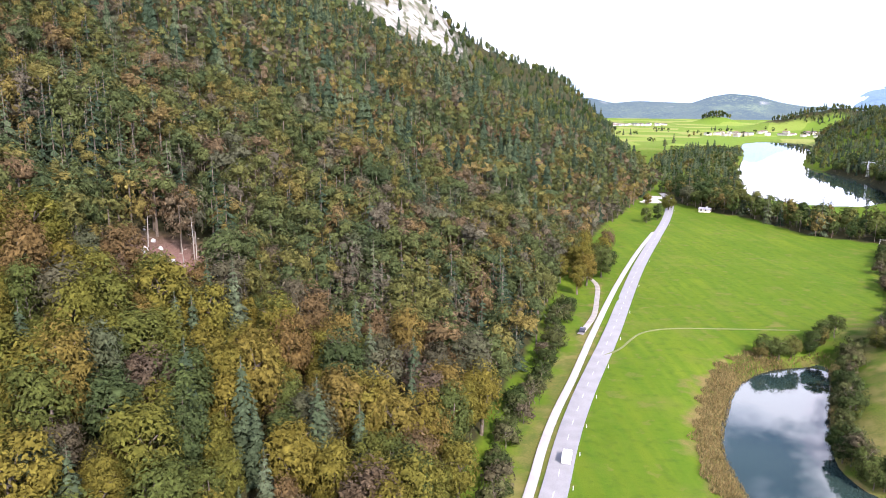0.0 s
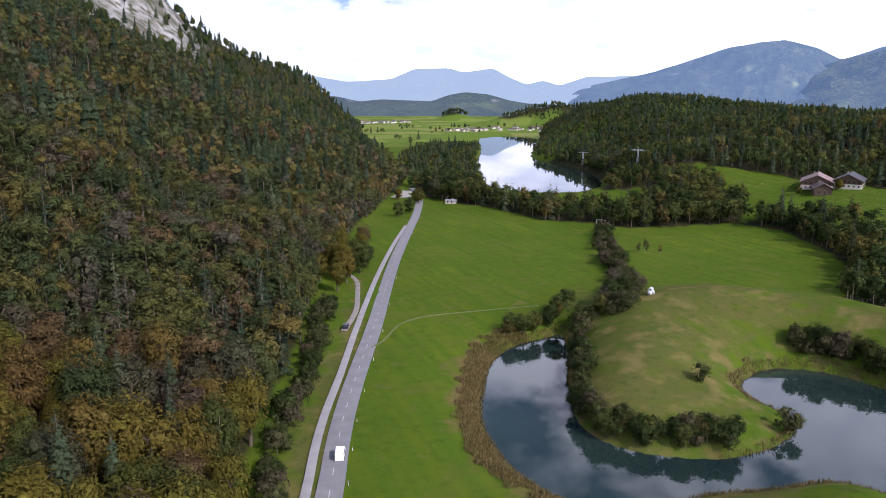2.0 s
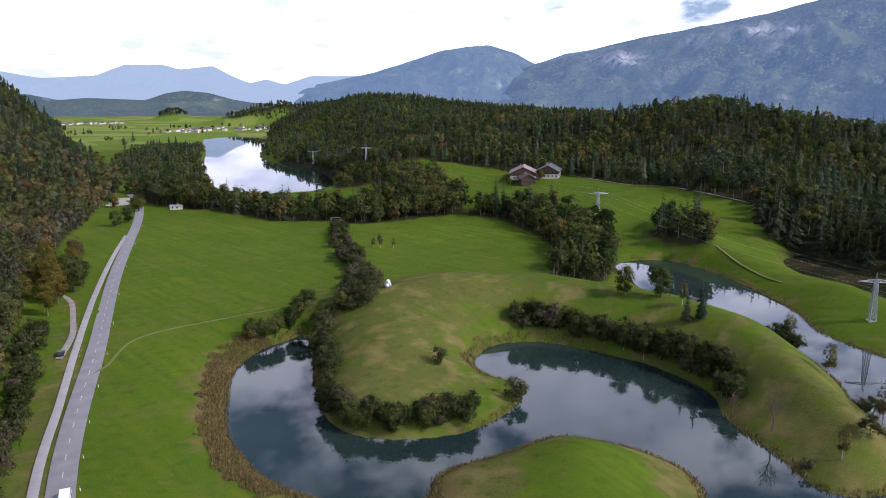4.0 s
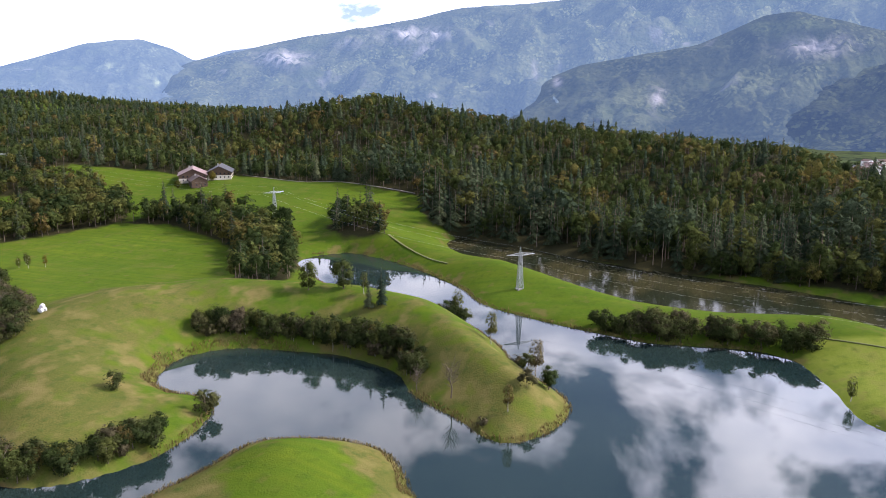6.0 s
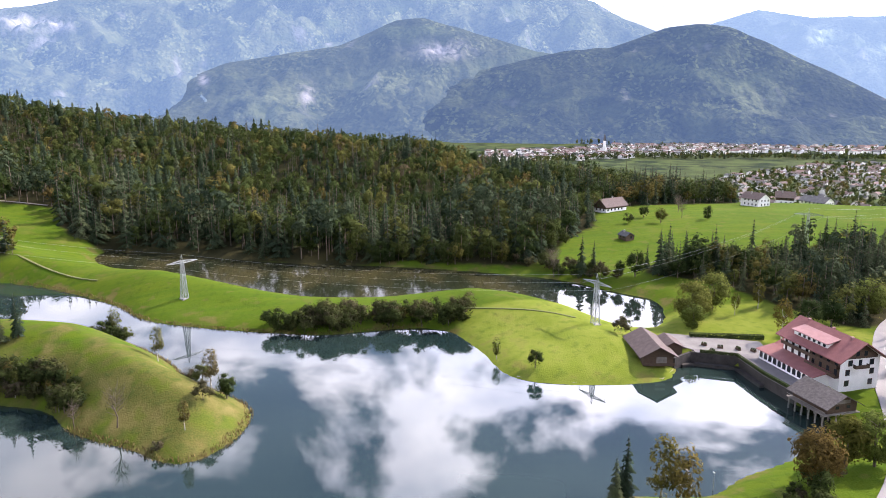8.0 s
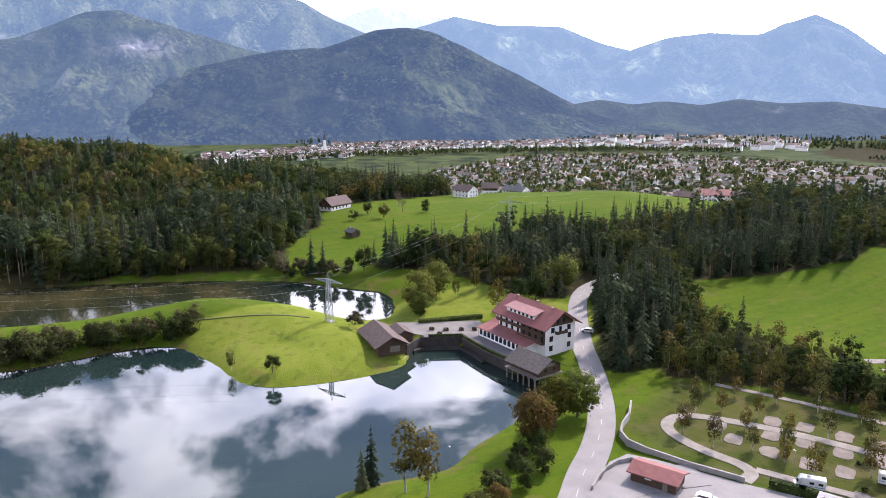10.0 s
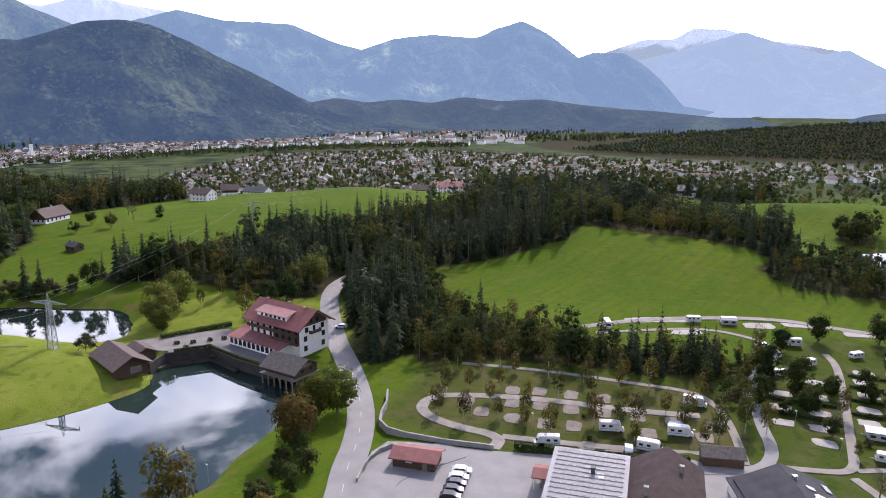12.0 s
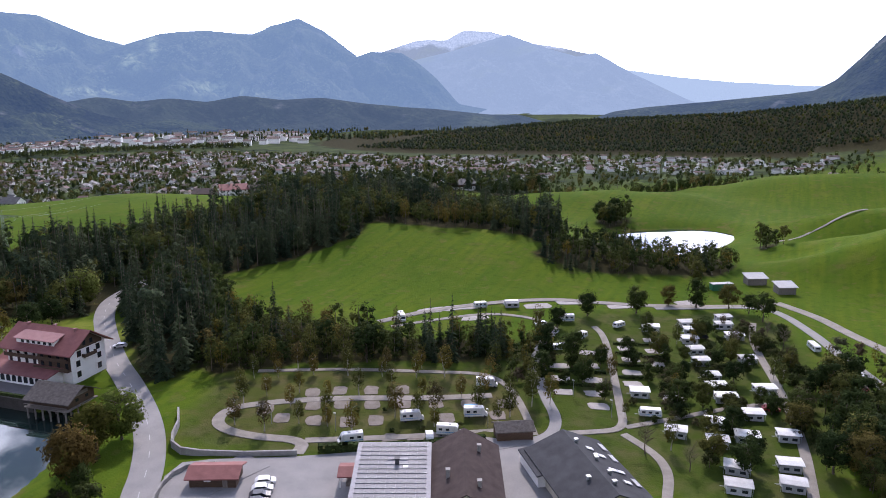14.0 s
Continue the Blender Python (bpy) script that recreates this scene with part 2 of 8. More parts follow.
def line_dist(pts, x, y):
    """Distance to an open line, and how far along it (0..n) the nearest place is."""
    d2, along = np.full(np.shape(x), 1e12), np.zeros(np.shape(x))
    for k in range(len(pts) - 1):
        (ax, ay), (bx, by) = pts[k][:2], pts[k + 1][:2]
        ex, ey = bx - ax, by - ay
        t = np.clip(((x - ax) * ex + (y - ay) * ey) / (ex * ex + ey * ey + 1e-9), 0, 1)
        q = (x - ax - t * ex) ** 2 + (y - ay - t * ey) ** 2
        along = np.where(q < d2, k + t, along)
        d2 = np.minimum(d2, q)
    return np.sqrt(d2), along


def water_dist(x, y):
    out = np.full(np.shape(x), 400.0)
    for poly in WATERS:
        lo, hi = poly.min(0) - 70, poly.max(0) + 70
        near = (x > lo[0]) & (x < hi[0]) & (y > lo[1]) & (y < hi[1])
        if near.any():
            out[near] = np.minimum(out[near], inside_dist(poly, x[near], y[near]))
    return out


def wave(x, y, size, seed=0):
    """Cheap smooth unevenness in -1..1."""
    r = np.random.RandomState(seed)
    s = np.zeros(np.shape(x))
    for k in range(7):
        a, f, p = r.uniform(0, 6.28), 6.28 / size * r.uniform(0.6, 1.7), r.uniform(0, 6.28)
        s = s + np.sin((x * math.cos(a) + y * math.sin(a)) * f + p)
    return s / 4.2


# ridges: x, y, height, half-width
RIDGES = [
    [(160, 208, 5, 30), (190, 200, 10, 32), (212, 182, 11.2, 28), (225, 129, 10.8, 22), (219, 101, 10.8, 20), (202, 76, 10, 16.2), (185, 58, 8.1, 12.5), (174, 45, 3.8, 10)],
    [(112, 148, 3.1, 17.5), (131, 169, 5, 25), (160, 200, 5, 30)],
    [(355, 188, 10, 18.8), (342, 168, 6.5, 18), (328, 130, 3.2, 17.5), (314, 98, 6.0, 17), (300, 76, 5.0, 16.2), (276, 35, 2.4, 15), (274, -5, 1.4, 15), (275, -35, 4.0, 16.2), (250, -60, 4.4, 18.8), (222, -70, 2.5, 15)],
    [(100, 65, 3.1, 20), (119, 84, 5, 16.2)],
    [(442, 539, 28, 88), (449, 398, 16.2, 88), (431, 281, 17.5, 75), (475, 225, 20, 75)],
    [(720, 1010, 42, 120), (650, 790, 44, 105), (612, 620, 48, 105), (620, 490, 50, 108), (650, 390, 64, 110), (662, 335, 72, 110), (672, 270, 57, 120), (662, 138, 42, 130), (625, 25, 36, 118), (600, -30, 33, 105), (575, -90, 17, 90)],
    [(800, 1190, 64, 130), (900, 985, 68, 190), (1000, 750, 55, 220)],
    [(1085, 2150, 30, 90), (1138, 2113, 52, 90), (1196, 2080, 66, 95), (1236, 2057, 58, 95), (1300, 2030, 60, 110), (1380, 1985, 66, 110)],
    [(1109, 1900, 44, 42)],
    [(1107, 2708, 36, 60)],
    [(125, -328, 12.5, 62), (188, -328, 12.5, 60), (222, -358, 10, 75)],
    [(328, -600, 13, 62)],
    [(412, -188, 8.8, 88), (412, -344, 10, 88)],
    [(205, -474, 4, 30), (155, -498, 9, 42), (112, -522, 10, 44), (82, -540, 8, 40)],
    [(0, -462, 6, 16), (-22, -455, 13, 22), (-65, -450, 22, 27), (-115, -450, 34, 36)],
    [(-8, -386, 7, 14), (-25, -384, 12, 20), (-45, -380, 17, 24), (-85, -372, 26, 34)],
    [(62, -588, 0.6, 40), (37, -617, 6, 48), (0, -638, 15, 58), (-45, -648, 18, 62), (-120, -650, 23, 70)],
    [(8, -352, 2.4, 13), (-5, -350, 6.5, 15), (-27, -349, 13, 19), (-60, -345, 22, 26)],
    [(830, -1956, 32, 212), (514, -2061, 60, 238), (148, -2120, 78, 250), (-125, -2112, 110, 300), (-438, -2000, 162, 412)],
]
PLAZA = [(209, -97), (218, -94), (216, -124), (198, -126), (176, -124), (172, -121), (175, -112.5), (187, -111), (202.5, -110.6)]
YARD = [(112, -98), (104, -88), (92, -88), (66, -98), (40, -116), (34, -128), (45, -146), (60, -143), (79, -126), (92, -117), (108, -108), (113, -104)]
FLATS = [(PLAZA, 3.6, 1.2), (YARD, 4.2, 4.0)]    # outline, height, soft edge
FOREST_HILL = [(396, 536), (414, 506), (429, 494), (440, 446), (450, 396), (466, 366), (458, 290), (442, 235), (436, 192), (402, 172), (374, 88), (350, 22), (352, -13), (338, -52), (331, -70), (342, -86), (372, -97),
               (404, -125), (455, -140), (540, -190), (640, -240), (690, -60), (740, 140), (760, 320), (720, 480), (640, 640), (560, 800), (480, 860), (440, 700)]
FOOT = np.array([(-1875, -875), (-500, -262), (-188, -106), (0, -30), (131, 11.2), (181, 25), (228, 42), (312, 65), (444, 118), (654, 218),
                 (1000, 300), (1400, 370), (1700, 455), (1950, 525), (2300, 560), (2780, 600), (4000, 900), (6250, 1500)], float)    # y, x of the mountain's foot


CREST = [(1300, 1450, 1600, 1700, 1780, 1900, 2300, 2750, 3150, 5000), (900, 320, 206, 172, 154, 156, 140, 95, 45, 10)]    # y, height
STEEP = [(600, 1000, 1400, 1900, 2400, 3000), (1.0, 1.05, 1.08, 2.1, 2.0, 1.5)]


def west_dist(x, y):
    return (np.interp(y, FOOT[:, 0], FOOT[:, 1]) - x) * 0.93


def land(x, y):
    """Ground height, and the distance to the water."""
    x, y = np.asarray(x, float), np.asarray(y, float)
    d = water_dist(x, y)
    s = 0.766 * x - 0.643 * y
    v = np.clip((s - 545) / 330, 0, 1)
    v = np.maximum(v, np.clip((-y - 525 - 110 * np.clip((120 - x) / 60, 0, 1)) / 250, 0, 1))
    far = np.hypot(x, y)
    z = 3.6 - 56 * v * v * (3 - 2 * v) + 0.6 * wave(x, y, 85, 3)
    z = z + np.clip((far - 2600) / 2200, 0, 1) * np.where(s > 600, 58, 6)
    for line in RIDGES:
        arr = np.array(line)
        lo, hi = (arr[:, :2] - 3 * arr[:, 3:4]).min(0), (arr[:, :2] + 3 * arr[:, 3:4]).max(0)
        near = (x > lo[0]) & (x < hi[0]) & (y > lo[1]) & (y < hi[1])
        if not near.any():
            continue
        q, k = line_dist(line, x[near], y[near]) if len(line) > 1 else (np.hypot(x[near] - arr[0, 0], y[near] - arr[0, 1]), np.zeros(near.sum()))
        n = np.arange(len(line))
        z[near] = np.maximum(z[near], z[near] * 0.999 + np.interp(k, n, arr[:, 2]) * np.exp(-(q / np.interp(k, n, arr[:, 3])) ** 2))
    w = west_dist(x, y)
    m = np.clip(w, 0, None)
    m = m * m / (m + 11) * 0.5 * np.interp(y, STEEP[0], STEEP[1])
    m = m + np.clip(m / 60, 0, 1) * (6 * wave(x, y, 160, 5) + 2.6 * wave(x, y, 60, 6))
    m = m + 125 * np.exp(-((x + 78) ** 2 + (y - 1400) ** 2) / 144 ** 2)
    m = np.where(m < 325, m, 325 + 200 * np.tanh((m - 325) / 200))
    top = np.interp(y, CREST[0], CREST[1])    # the crest sinks towards the far valley
    m = np.where(m > top * 0.8, top * (0.8 + 0.2 * np.tanh((m / top - 0.8) / 0.2)), m)
    z = z + np.where(w > 0, m, 0)
    up = np.clip(d, 0, None)
    z = np.where(d > 0, 0.12 + (z - 0.12) * (1 - np.exp(-up / 6.0)), np.maximum(-3.5, 0.25 * d))
    for poly, level, soft in FLATS:
        p = np.array(poly, float)
        near = (np.abs(x - p[:, 0].mean()) < 60) & (np.abs(y - p[:, 1].mean()) < 60)
        if near.any():
            q = np.clip(1 - inside_dist(p, x[near], y[near]) / soft, 0, 1)
            q = np.where(d[near] > 0.2, q * q * (3 - 2 * q), 0)
            z[near] = z[near] * (1 - q) + level * q
    return z, d


def ground_z(x, y):
    return land(np.atleast_1d(np.asarray(x, float)), np.atleast_1d(np.asarray(y, float)))[0]


def gz(x, y):
    return float(ground_z(x, y)[0])


def mesh_from(name, verts, faces, mats=(), smooth=False, attrs=None, face_mat=None, normals=None):
    """A mesh from arrays of places and of triangles or quads."""
    me = bpy.data.meshes.new(name)
    verts, faces = np.asarray(verts, np.float32), np.asarray(faces, np.int32)
    k = faces.shape[1]
    me.vertices.add(len(verts))
    me.vertices.foreach_set("co", verts.ravel())
    me.loops.add(faces.size)
    me.loops.foreach_set("vertex_index", faces.ravel())
    me.polygons.add(len(faces))
    me.polygons.foreach_set("loop_start", np.arange(0, faces.size, k, dtype=np.int32))
    me.polygons.foreach_set("use_smooth", np.full(len(faces), smooth or normals is not None))
    for m in mats:
        me.materials.append(m)
    if face_mat is not None:
        me.polygons.foreach_set("material_index", np.asarray(face_mat, np.int32))
    me.update(calc_edges=True)
    if normals is not None:    # leaves are lit as the round of their crown
        me.normals_split_custom_set_from_vertices(np.asarray(normals, np.float32))
    for key, val in (attrs or {}).items():
        if val.ndim == 1:
            me.attributes.new(key, "FLOAT", "POINT").data.foreach_set("value", val.astype(np.float32))
        else:
            me.attributes.new(key, "FLOAT_COLOR", "POINT").data.foreach_set("color", val.astype(np.float32).ravel())
    return me


# ---- roads: centre line, width ----
ROAD_WEST = [(9.5, 76), (18.5, 109), (27, 133.2), (32.8, 152.2), (39.7, 172.5), (51.4, 202.3), (64.3, 231.7), (82.4, 280.2), (106.3, 340.5), (138, 413.2), (170, 486), (203, 575), (212, 625)]
CYCLE_PATH = [(6, 86), (14.5, 112), (22.6, 135.4), (27.4, 151.9), (34, 171.5), (43.7, 196.1), (56.4, 228.9), (69.7, 263.5), (88, 310), (116.2, 375.4), (143, 433.2)]
ROAD_EAST = [(50, -18.8), (82, -58), (102, -81), (111, -90), (118, -99), (129, -110), (142, -120), (161, -132), (179, -142), (206, -161), (225, -176), (238, -192), (245, -219)]
SIDE_TRACK = [(54, 234), (60, 246), (65, 258), (71, 280), (78, 306), (75, 322)]


CAMP_GROUND = [(104, -112), (124, -114), (140, -146), (118, -166), (80, -186), (70, -222), (60, -250), (10, -272), (-2, -266), (-18, -205), (-14, -140), (30, -140), (56, -140), (80, -124)]
CAMP_FIELD = [(93, -119), (122, -116), (138, -146), (112, -163), (76, -180), (60, -172), (46, -150), (76, -128)]


BELT_AREAS = [
    [(205, 540), (212, 505), (226, 481), (234, 418), (260, 395), (270, 368), (306, 362), (334, 345), (372, 380), (404, 450), (372, 470), (336, 425), (290, 425), (262, 455), (246, 505), (240, 555)],
    [(331, 343), (337, 315), (315, 261), (291, 226), (226, 184), (222, 168), (262, 178), (300, 196), (345, 232), (360, 282), (362, 344)],
    [(363, 222), (340, 196), (345, 172), (372, 188), (398, 210)],
    [(232, -190), (225, -165), (252, -152), (290, -142), (316, -165), (334, -213), (320, -300), (325, -415), (235, -372), (198, -318), (190, -300), (205, -262), (222, -228), (180, -190), (162, -168), (150, -140), (158, -133), (185, -152)],
    [(160, -150), (143, -146), (122, -166), (92, -182), (66, -196), (66, -206), (80, -210), (112, -198), (146, -198), (177, -196), (200, -212)],
    [(190, -304), (200, -327), (160, -322), (139, -333), (122, -324), (100, -317), (100, -345), (112, -382), (130, -402), (166, -430), (290, -460)],
    [(100, -300), (82, -293), (66, -296), (48, -307), (24, -325), (16, -345), (24, -368), (50, -364), (76, -358), (100, -345)],
    [(345, -392), (323, -475), (272, -446), (243, -552), (198, -515), (160, -508), (285, -690), (435, -692)],
    [(12, -404), (2, -412), (-4, -392), (8, -385)],
    [(335, 500), (412, 600), (470, 725), (525, 770), (490, 640), (445, 560), (404, 530), (406, 450), (372, 468)],
    [(196, 570), (206, 548), (240, 555), (270, 590), (286, 640), (240, 655), (210, 630)],
    [(455, -142), (540, -135), (610, -200), (560, -275), (502, -264), (480, -215)],
    [(96, -470), (84, -455), (96, -428), (110, -450)],
    [(306, -118), (318, -124), (322, -148), (306, -172), (290, -160), (284, -146), (294, -132)],
]


def cover(x, y, z, d):
    """Ground cover: (dry grass, forest floor, rock) and (reed bed, mown lawn, town)."""
    w = west_dist(x, y)
    q, _ = line_dist(RIDGES[0], x, y)
    q2, _ = line_dist(RIDGES[1], x, y)
    dry = np.clip(1.25 - np.minimum(q, q2) / 42, 0, 1) * (d < 75) * np.interp(x, (185, 225), (0.85, 0.32))
    verge, _ = line_dist(CYCLE_PATH, x, y)
    dry = np.maximum(dry, 0.8 * np.clip(1.3 - verge / 9, 0, 1) * (w > -16))
    q3, _ = line_dist(RIDGES[3], x, y)
    dry = np.maximum(dry, np.clip((q3 - 11) / 6, 0, 1) * np.clip(1 - (q3 - 27) / 7, 0, 1))
    dry = np.maximum(dry, 0.5 * np.clip(1 - d / 5, 0, 1) * (d < 30))
    camp = (np.abs(x - 70) < 80) & (np.abs(y + 165) < 70)
    worn_grass = np.zeros_like(x)
    worn_grass[camp] = np.clip(0.5 - inside_dist(np.array(CAMP_FIELD, float), x[camp], y[camp]) / 8, 0, 1)
    dry = np.maximum(dry, worn_grass)
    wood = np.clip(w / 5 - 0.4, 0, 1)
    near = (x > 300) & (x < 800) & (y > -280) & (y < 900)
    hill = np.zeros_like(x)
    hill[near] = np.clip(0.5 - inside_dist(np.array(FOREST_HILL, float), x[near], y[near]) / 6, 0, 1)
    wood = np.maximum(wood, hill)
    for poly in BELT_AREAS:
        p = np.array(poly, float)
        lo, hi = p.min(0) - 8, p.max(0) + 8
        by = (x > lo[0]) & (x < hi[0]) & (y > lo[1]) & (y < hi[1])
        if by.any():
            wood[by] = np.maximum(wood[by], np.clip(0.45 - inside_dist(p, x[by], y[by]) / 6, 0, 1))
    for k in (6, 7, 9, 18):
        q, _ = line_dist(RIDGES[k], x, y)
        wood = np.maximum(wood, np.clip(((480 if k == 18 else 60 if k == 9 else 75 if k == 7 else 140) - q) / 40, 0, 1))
    rock = np.clip(1.6 - np.hypot((x + 22) / 85, (y - 1300) / 260), 0, 1) * (w > 125)
    reed = np.clip(1 - np.abs(d - 2) / 7, 0, 1) * (d < 12)
    west = (x < 95) & (y > 75) & (y < 215)
    reed = np.where(west, np.clip(1.1 - np.clip(d - 1, 0, 50) / 11, 0, 1), reed * 0.2)
    lawn = ((x > 175) & (y < -27) & (d < 60) & (x < 256)) * 1.0
    s = 0.766 * x - 0.643 * y
    town = np.clip((s - 800) / 150, 0, 1)
    return np.stack([dry, wood, rock, np.ones_like(x)], -1), np.stack([reed, lawn, town, np.ones_like(x)], -1)


def make_ground():
    n, L, k = 420, 4950.0, 5.4
    u = np.linspace(-1, 1, n)
    g = L * np.sinh(k * u) / math.sinh(k)
    X, Y = np.meshgrid(g + 150 * (1 - u * u), g + 25 * (1 - u * u))
    X, Y = X.ravel(), Y.ravel()
    Z, D = land(X, Y)
    for line, half in ((ROAD_WEST, 4.2), (ROAD_EAST, 4.6), (CYCLE_PATH, 2.2)):
        q, a = line_dist(line, X, Y)
        zz = ground_z([p[0] for p in line], [p[1] for p in line])
        bed = np.interp(a, np.arange(len(line)), zz)
        f = np.clip((half + 6 - q) / 6, 0, 1)
        Z = np.where((q < half + 6) & (D > 1), Z * (1 - f) + (bed - 0.12) * f, Z)
    c1, c2 = cover(X, Y, Z, D)
    i = np.arange(n * n).reshape(n, n)
    F = np.stack([i[:-1, :-1], i[:-1, 1:], i[1:, 1:], i[1:, :-1]], -1).reshape(-1, 4)
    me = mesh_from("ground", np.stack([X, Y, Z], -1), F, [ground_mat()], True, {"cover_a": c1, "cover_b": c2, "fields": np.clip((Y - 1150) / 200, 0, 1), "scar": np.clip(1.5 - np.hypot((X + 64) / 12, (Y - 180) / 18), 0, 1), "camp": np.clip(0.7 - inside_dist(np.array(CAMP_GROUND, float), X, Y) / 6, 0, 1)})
    return tagged(new("ground", me), "green meadows, dry banks and wooded slopes round the lakes", "ground", kind="structure")


def ground_mat():
    m, nt, b = mat("ground", 1.0, 0, 0.02)
    big, mid, fine = noise_fac(nt, 0.018), noise_fac(nt, 0.15), noise_fac(nt, 2.2, 0.25, 0.75, 6)
    stripes = noise_fac(nt, 0.05, 0.35, 0.65, 3, (6, 0.35, 1), 24)
    green = blend(nt, big, (0.050, 0.087, 0.005), (0.114, 0.147, 0.010))
    green = blend(nt, mid, green, (0.076, 0.116, 0.008))
    green = blend(nt, stripes, green, blend(nt, 0.7, green, (0.040, 0.095, 0.006)))
    green = blend(nt, fine, green, blend(nt, 0.4, green, (0.05, 0.09, 0.012)))
    clod = noise_fac(nt, 0.7, 0.3, 0.7, 5)
    green = blend(nt, clod, green, blend(nt, 0.35, green, (0.085, 0.12, 0.012)))
    tuft = noise_fac(nt, 0.33, 0.52, 0.72, 6)
    green = blend(nt, tuft, green, blend(nt, 0.45, green, (0.034, 0.064, 0.010)))
    sere = noise_fac(nt, 0.06, 0.55, 0.75, 6)
    green = blend(nt, sere, green, blend(nt, 0.5, green, (0.115, 0.115, 0.026)))
    dry = blend(nt, big, (0.092, 0.094, 0.024), (0.145, 0.125, 0.040))
    dry = blend(nt, fine, dry, (0.066, 0.074, 0.018))
    dry = blend(nt, tuft, dry, (0.058, 0.078, 0.018))
    dry = blend(nt, noise_fac(nt, 0.11, 0.5, 0.68, 6), dry, (0.17, 0.135, 0.052))
    acre = nt.nodes.new("ShaderNodeTexVoronoi")
    acre.inputs["Scale"].default_value = 0.009
    nt.links.new(coords(nt), acre.inputs["Vector"])
    tones = nt.nodes.new("ShaderNodeValToRGB")
    tones.color_ramp.interpolation = "CONSTANT"
    for p, c in ((0.3, (0.15, 0.20, 0.035, 1)), (0.5, (0.18, 0.20, 0.055, 1)), (0.72, (0.10, 0.15, 0.022, 1))):
        tones.color_ramp.elements.new(p).color = c
    tones.color_ramp.elements[0].color = (0.10, 0.16, 0.02, 1)
    tones.color_ramp.elements[-1].color = (0.19, 0.19, 0.06, 1)
    hue = nt.nodes.new("ShaderNodeSeparateColor")
    nt.links.new(acre.outputs["Color"], hue.inputs[0])
    nt.links.new(hue.outputs[0], tones.inputs[0])
    green = blend(nt, attr(nt, "fields"), green, tones.outputs[0])
    reed = blend(nt, fine, (0.16, 0.115, 0.045), (0.10, 0.09, 0.03))
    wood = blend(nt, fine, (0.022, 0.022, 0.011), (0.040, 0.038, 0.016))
    rock = blend(nt, noise_fac(nt, 0.03, 0.34, 0.60, 10, (1, 1, 0.25)), (0.36, 0.345, 0.325), (0.13, 0.125, 0.10))
    rock = blend(nt, noise_fac(nt, 0.09, 0.45, 0.62, 8, (1, 1, 0.3)), rock, (0.07, 0.075, 0.045))
    town = blend(nt, noise_fac(nt, 0.012, 0.42, 0.55, 2), (0.018, 0.030, 0.018), (0.045, 0.062, 0.026))
    town = blend(nt, noise_fac(nt, 0.02, 0.5, 0.6, 3), town, (0.062, 0.085, 0.030))

    def edge(name, k, rough=0.5):
        f = attr(nt, name, k)
        ad = nt.nodes.new("ShaderNodeMath")
        ad.operation = "MULTIPLY_ADD"
        nt.links.new(mid, ad.inputs[0])
        ad.inputs[1].default_value = rough
        ad.inputs[2].default_value = -rough / 2
        sm = nt.nodes.new("ShaderNodeMath")
        nt.links.new(f, sm.inputs[0])
        nt.links.new(ad.outputs[0], sm.inputs[1])
        mr = nt.nodes.new("ShaderNodeMapRange")
        mr.inputs[1].default_value, mr.inputs[2].default_value = 0.25, 0.75
        nt.links.new(sm.outputs[0], mr.inputs[0])
        return mr.outputs[0]

    col = blend(nt, edge("cover_a", 0, 0.7), green, blend(nt, 0.82, green, dry))
    col = blend(nt, attr(nt, "cover_b", 1), col, blend(nt, tuft, blend(nt, mid, (0.128, 0.168, 0.020), (0.165, 0.195, 0.032)), (0.094, 0.135, 0.018)))
    col = blend(nt, edge("cover_b", 2), col, town)
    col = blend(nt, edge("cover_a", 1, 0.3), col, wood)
    col = blend(nt, edge("cover_a", 2), col, rock)
    col = blend(nt, edge("cover_b", 0, 0.7), col, reed)
    col = blend(nt, attr(nt, "scar"), col, blend(nt, fine, (0.085, 0.042, 0.036), (0.21, 0.13, 0.11)))
    trodden = blend(nt, noise_fac(nt, 0.16, 0.45, 0.66, 6), (0.046, 0.064, 0.013), (0.082, 0.074, 0.036))
    trodden = blend(nt, tuft, trodden, (0.030, 0.044, 0.011))
    col = blend(nt, attr(nt, "camp"), col, blend(nt, 0.72, col, trodden))
    nt.links.new(col, b.inputs["Base Color"])
    bump(nt, b, blend(nt, 0.5, fine, tuft), 0.5, 0.35)
    return m


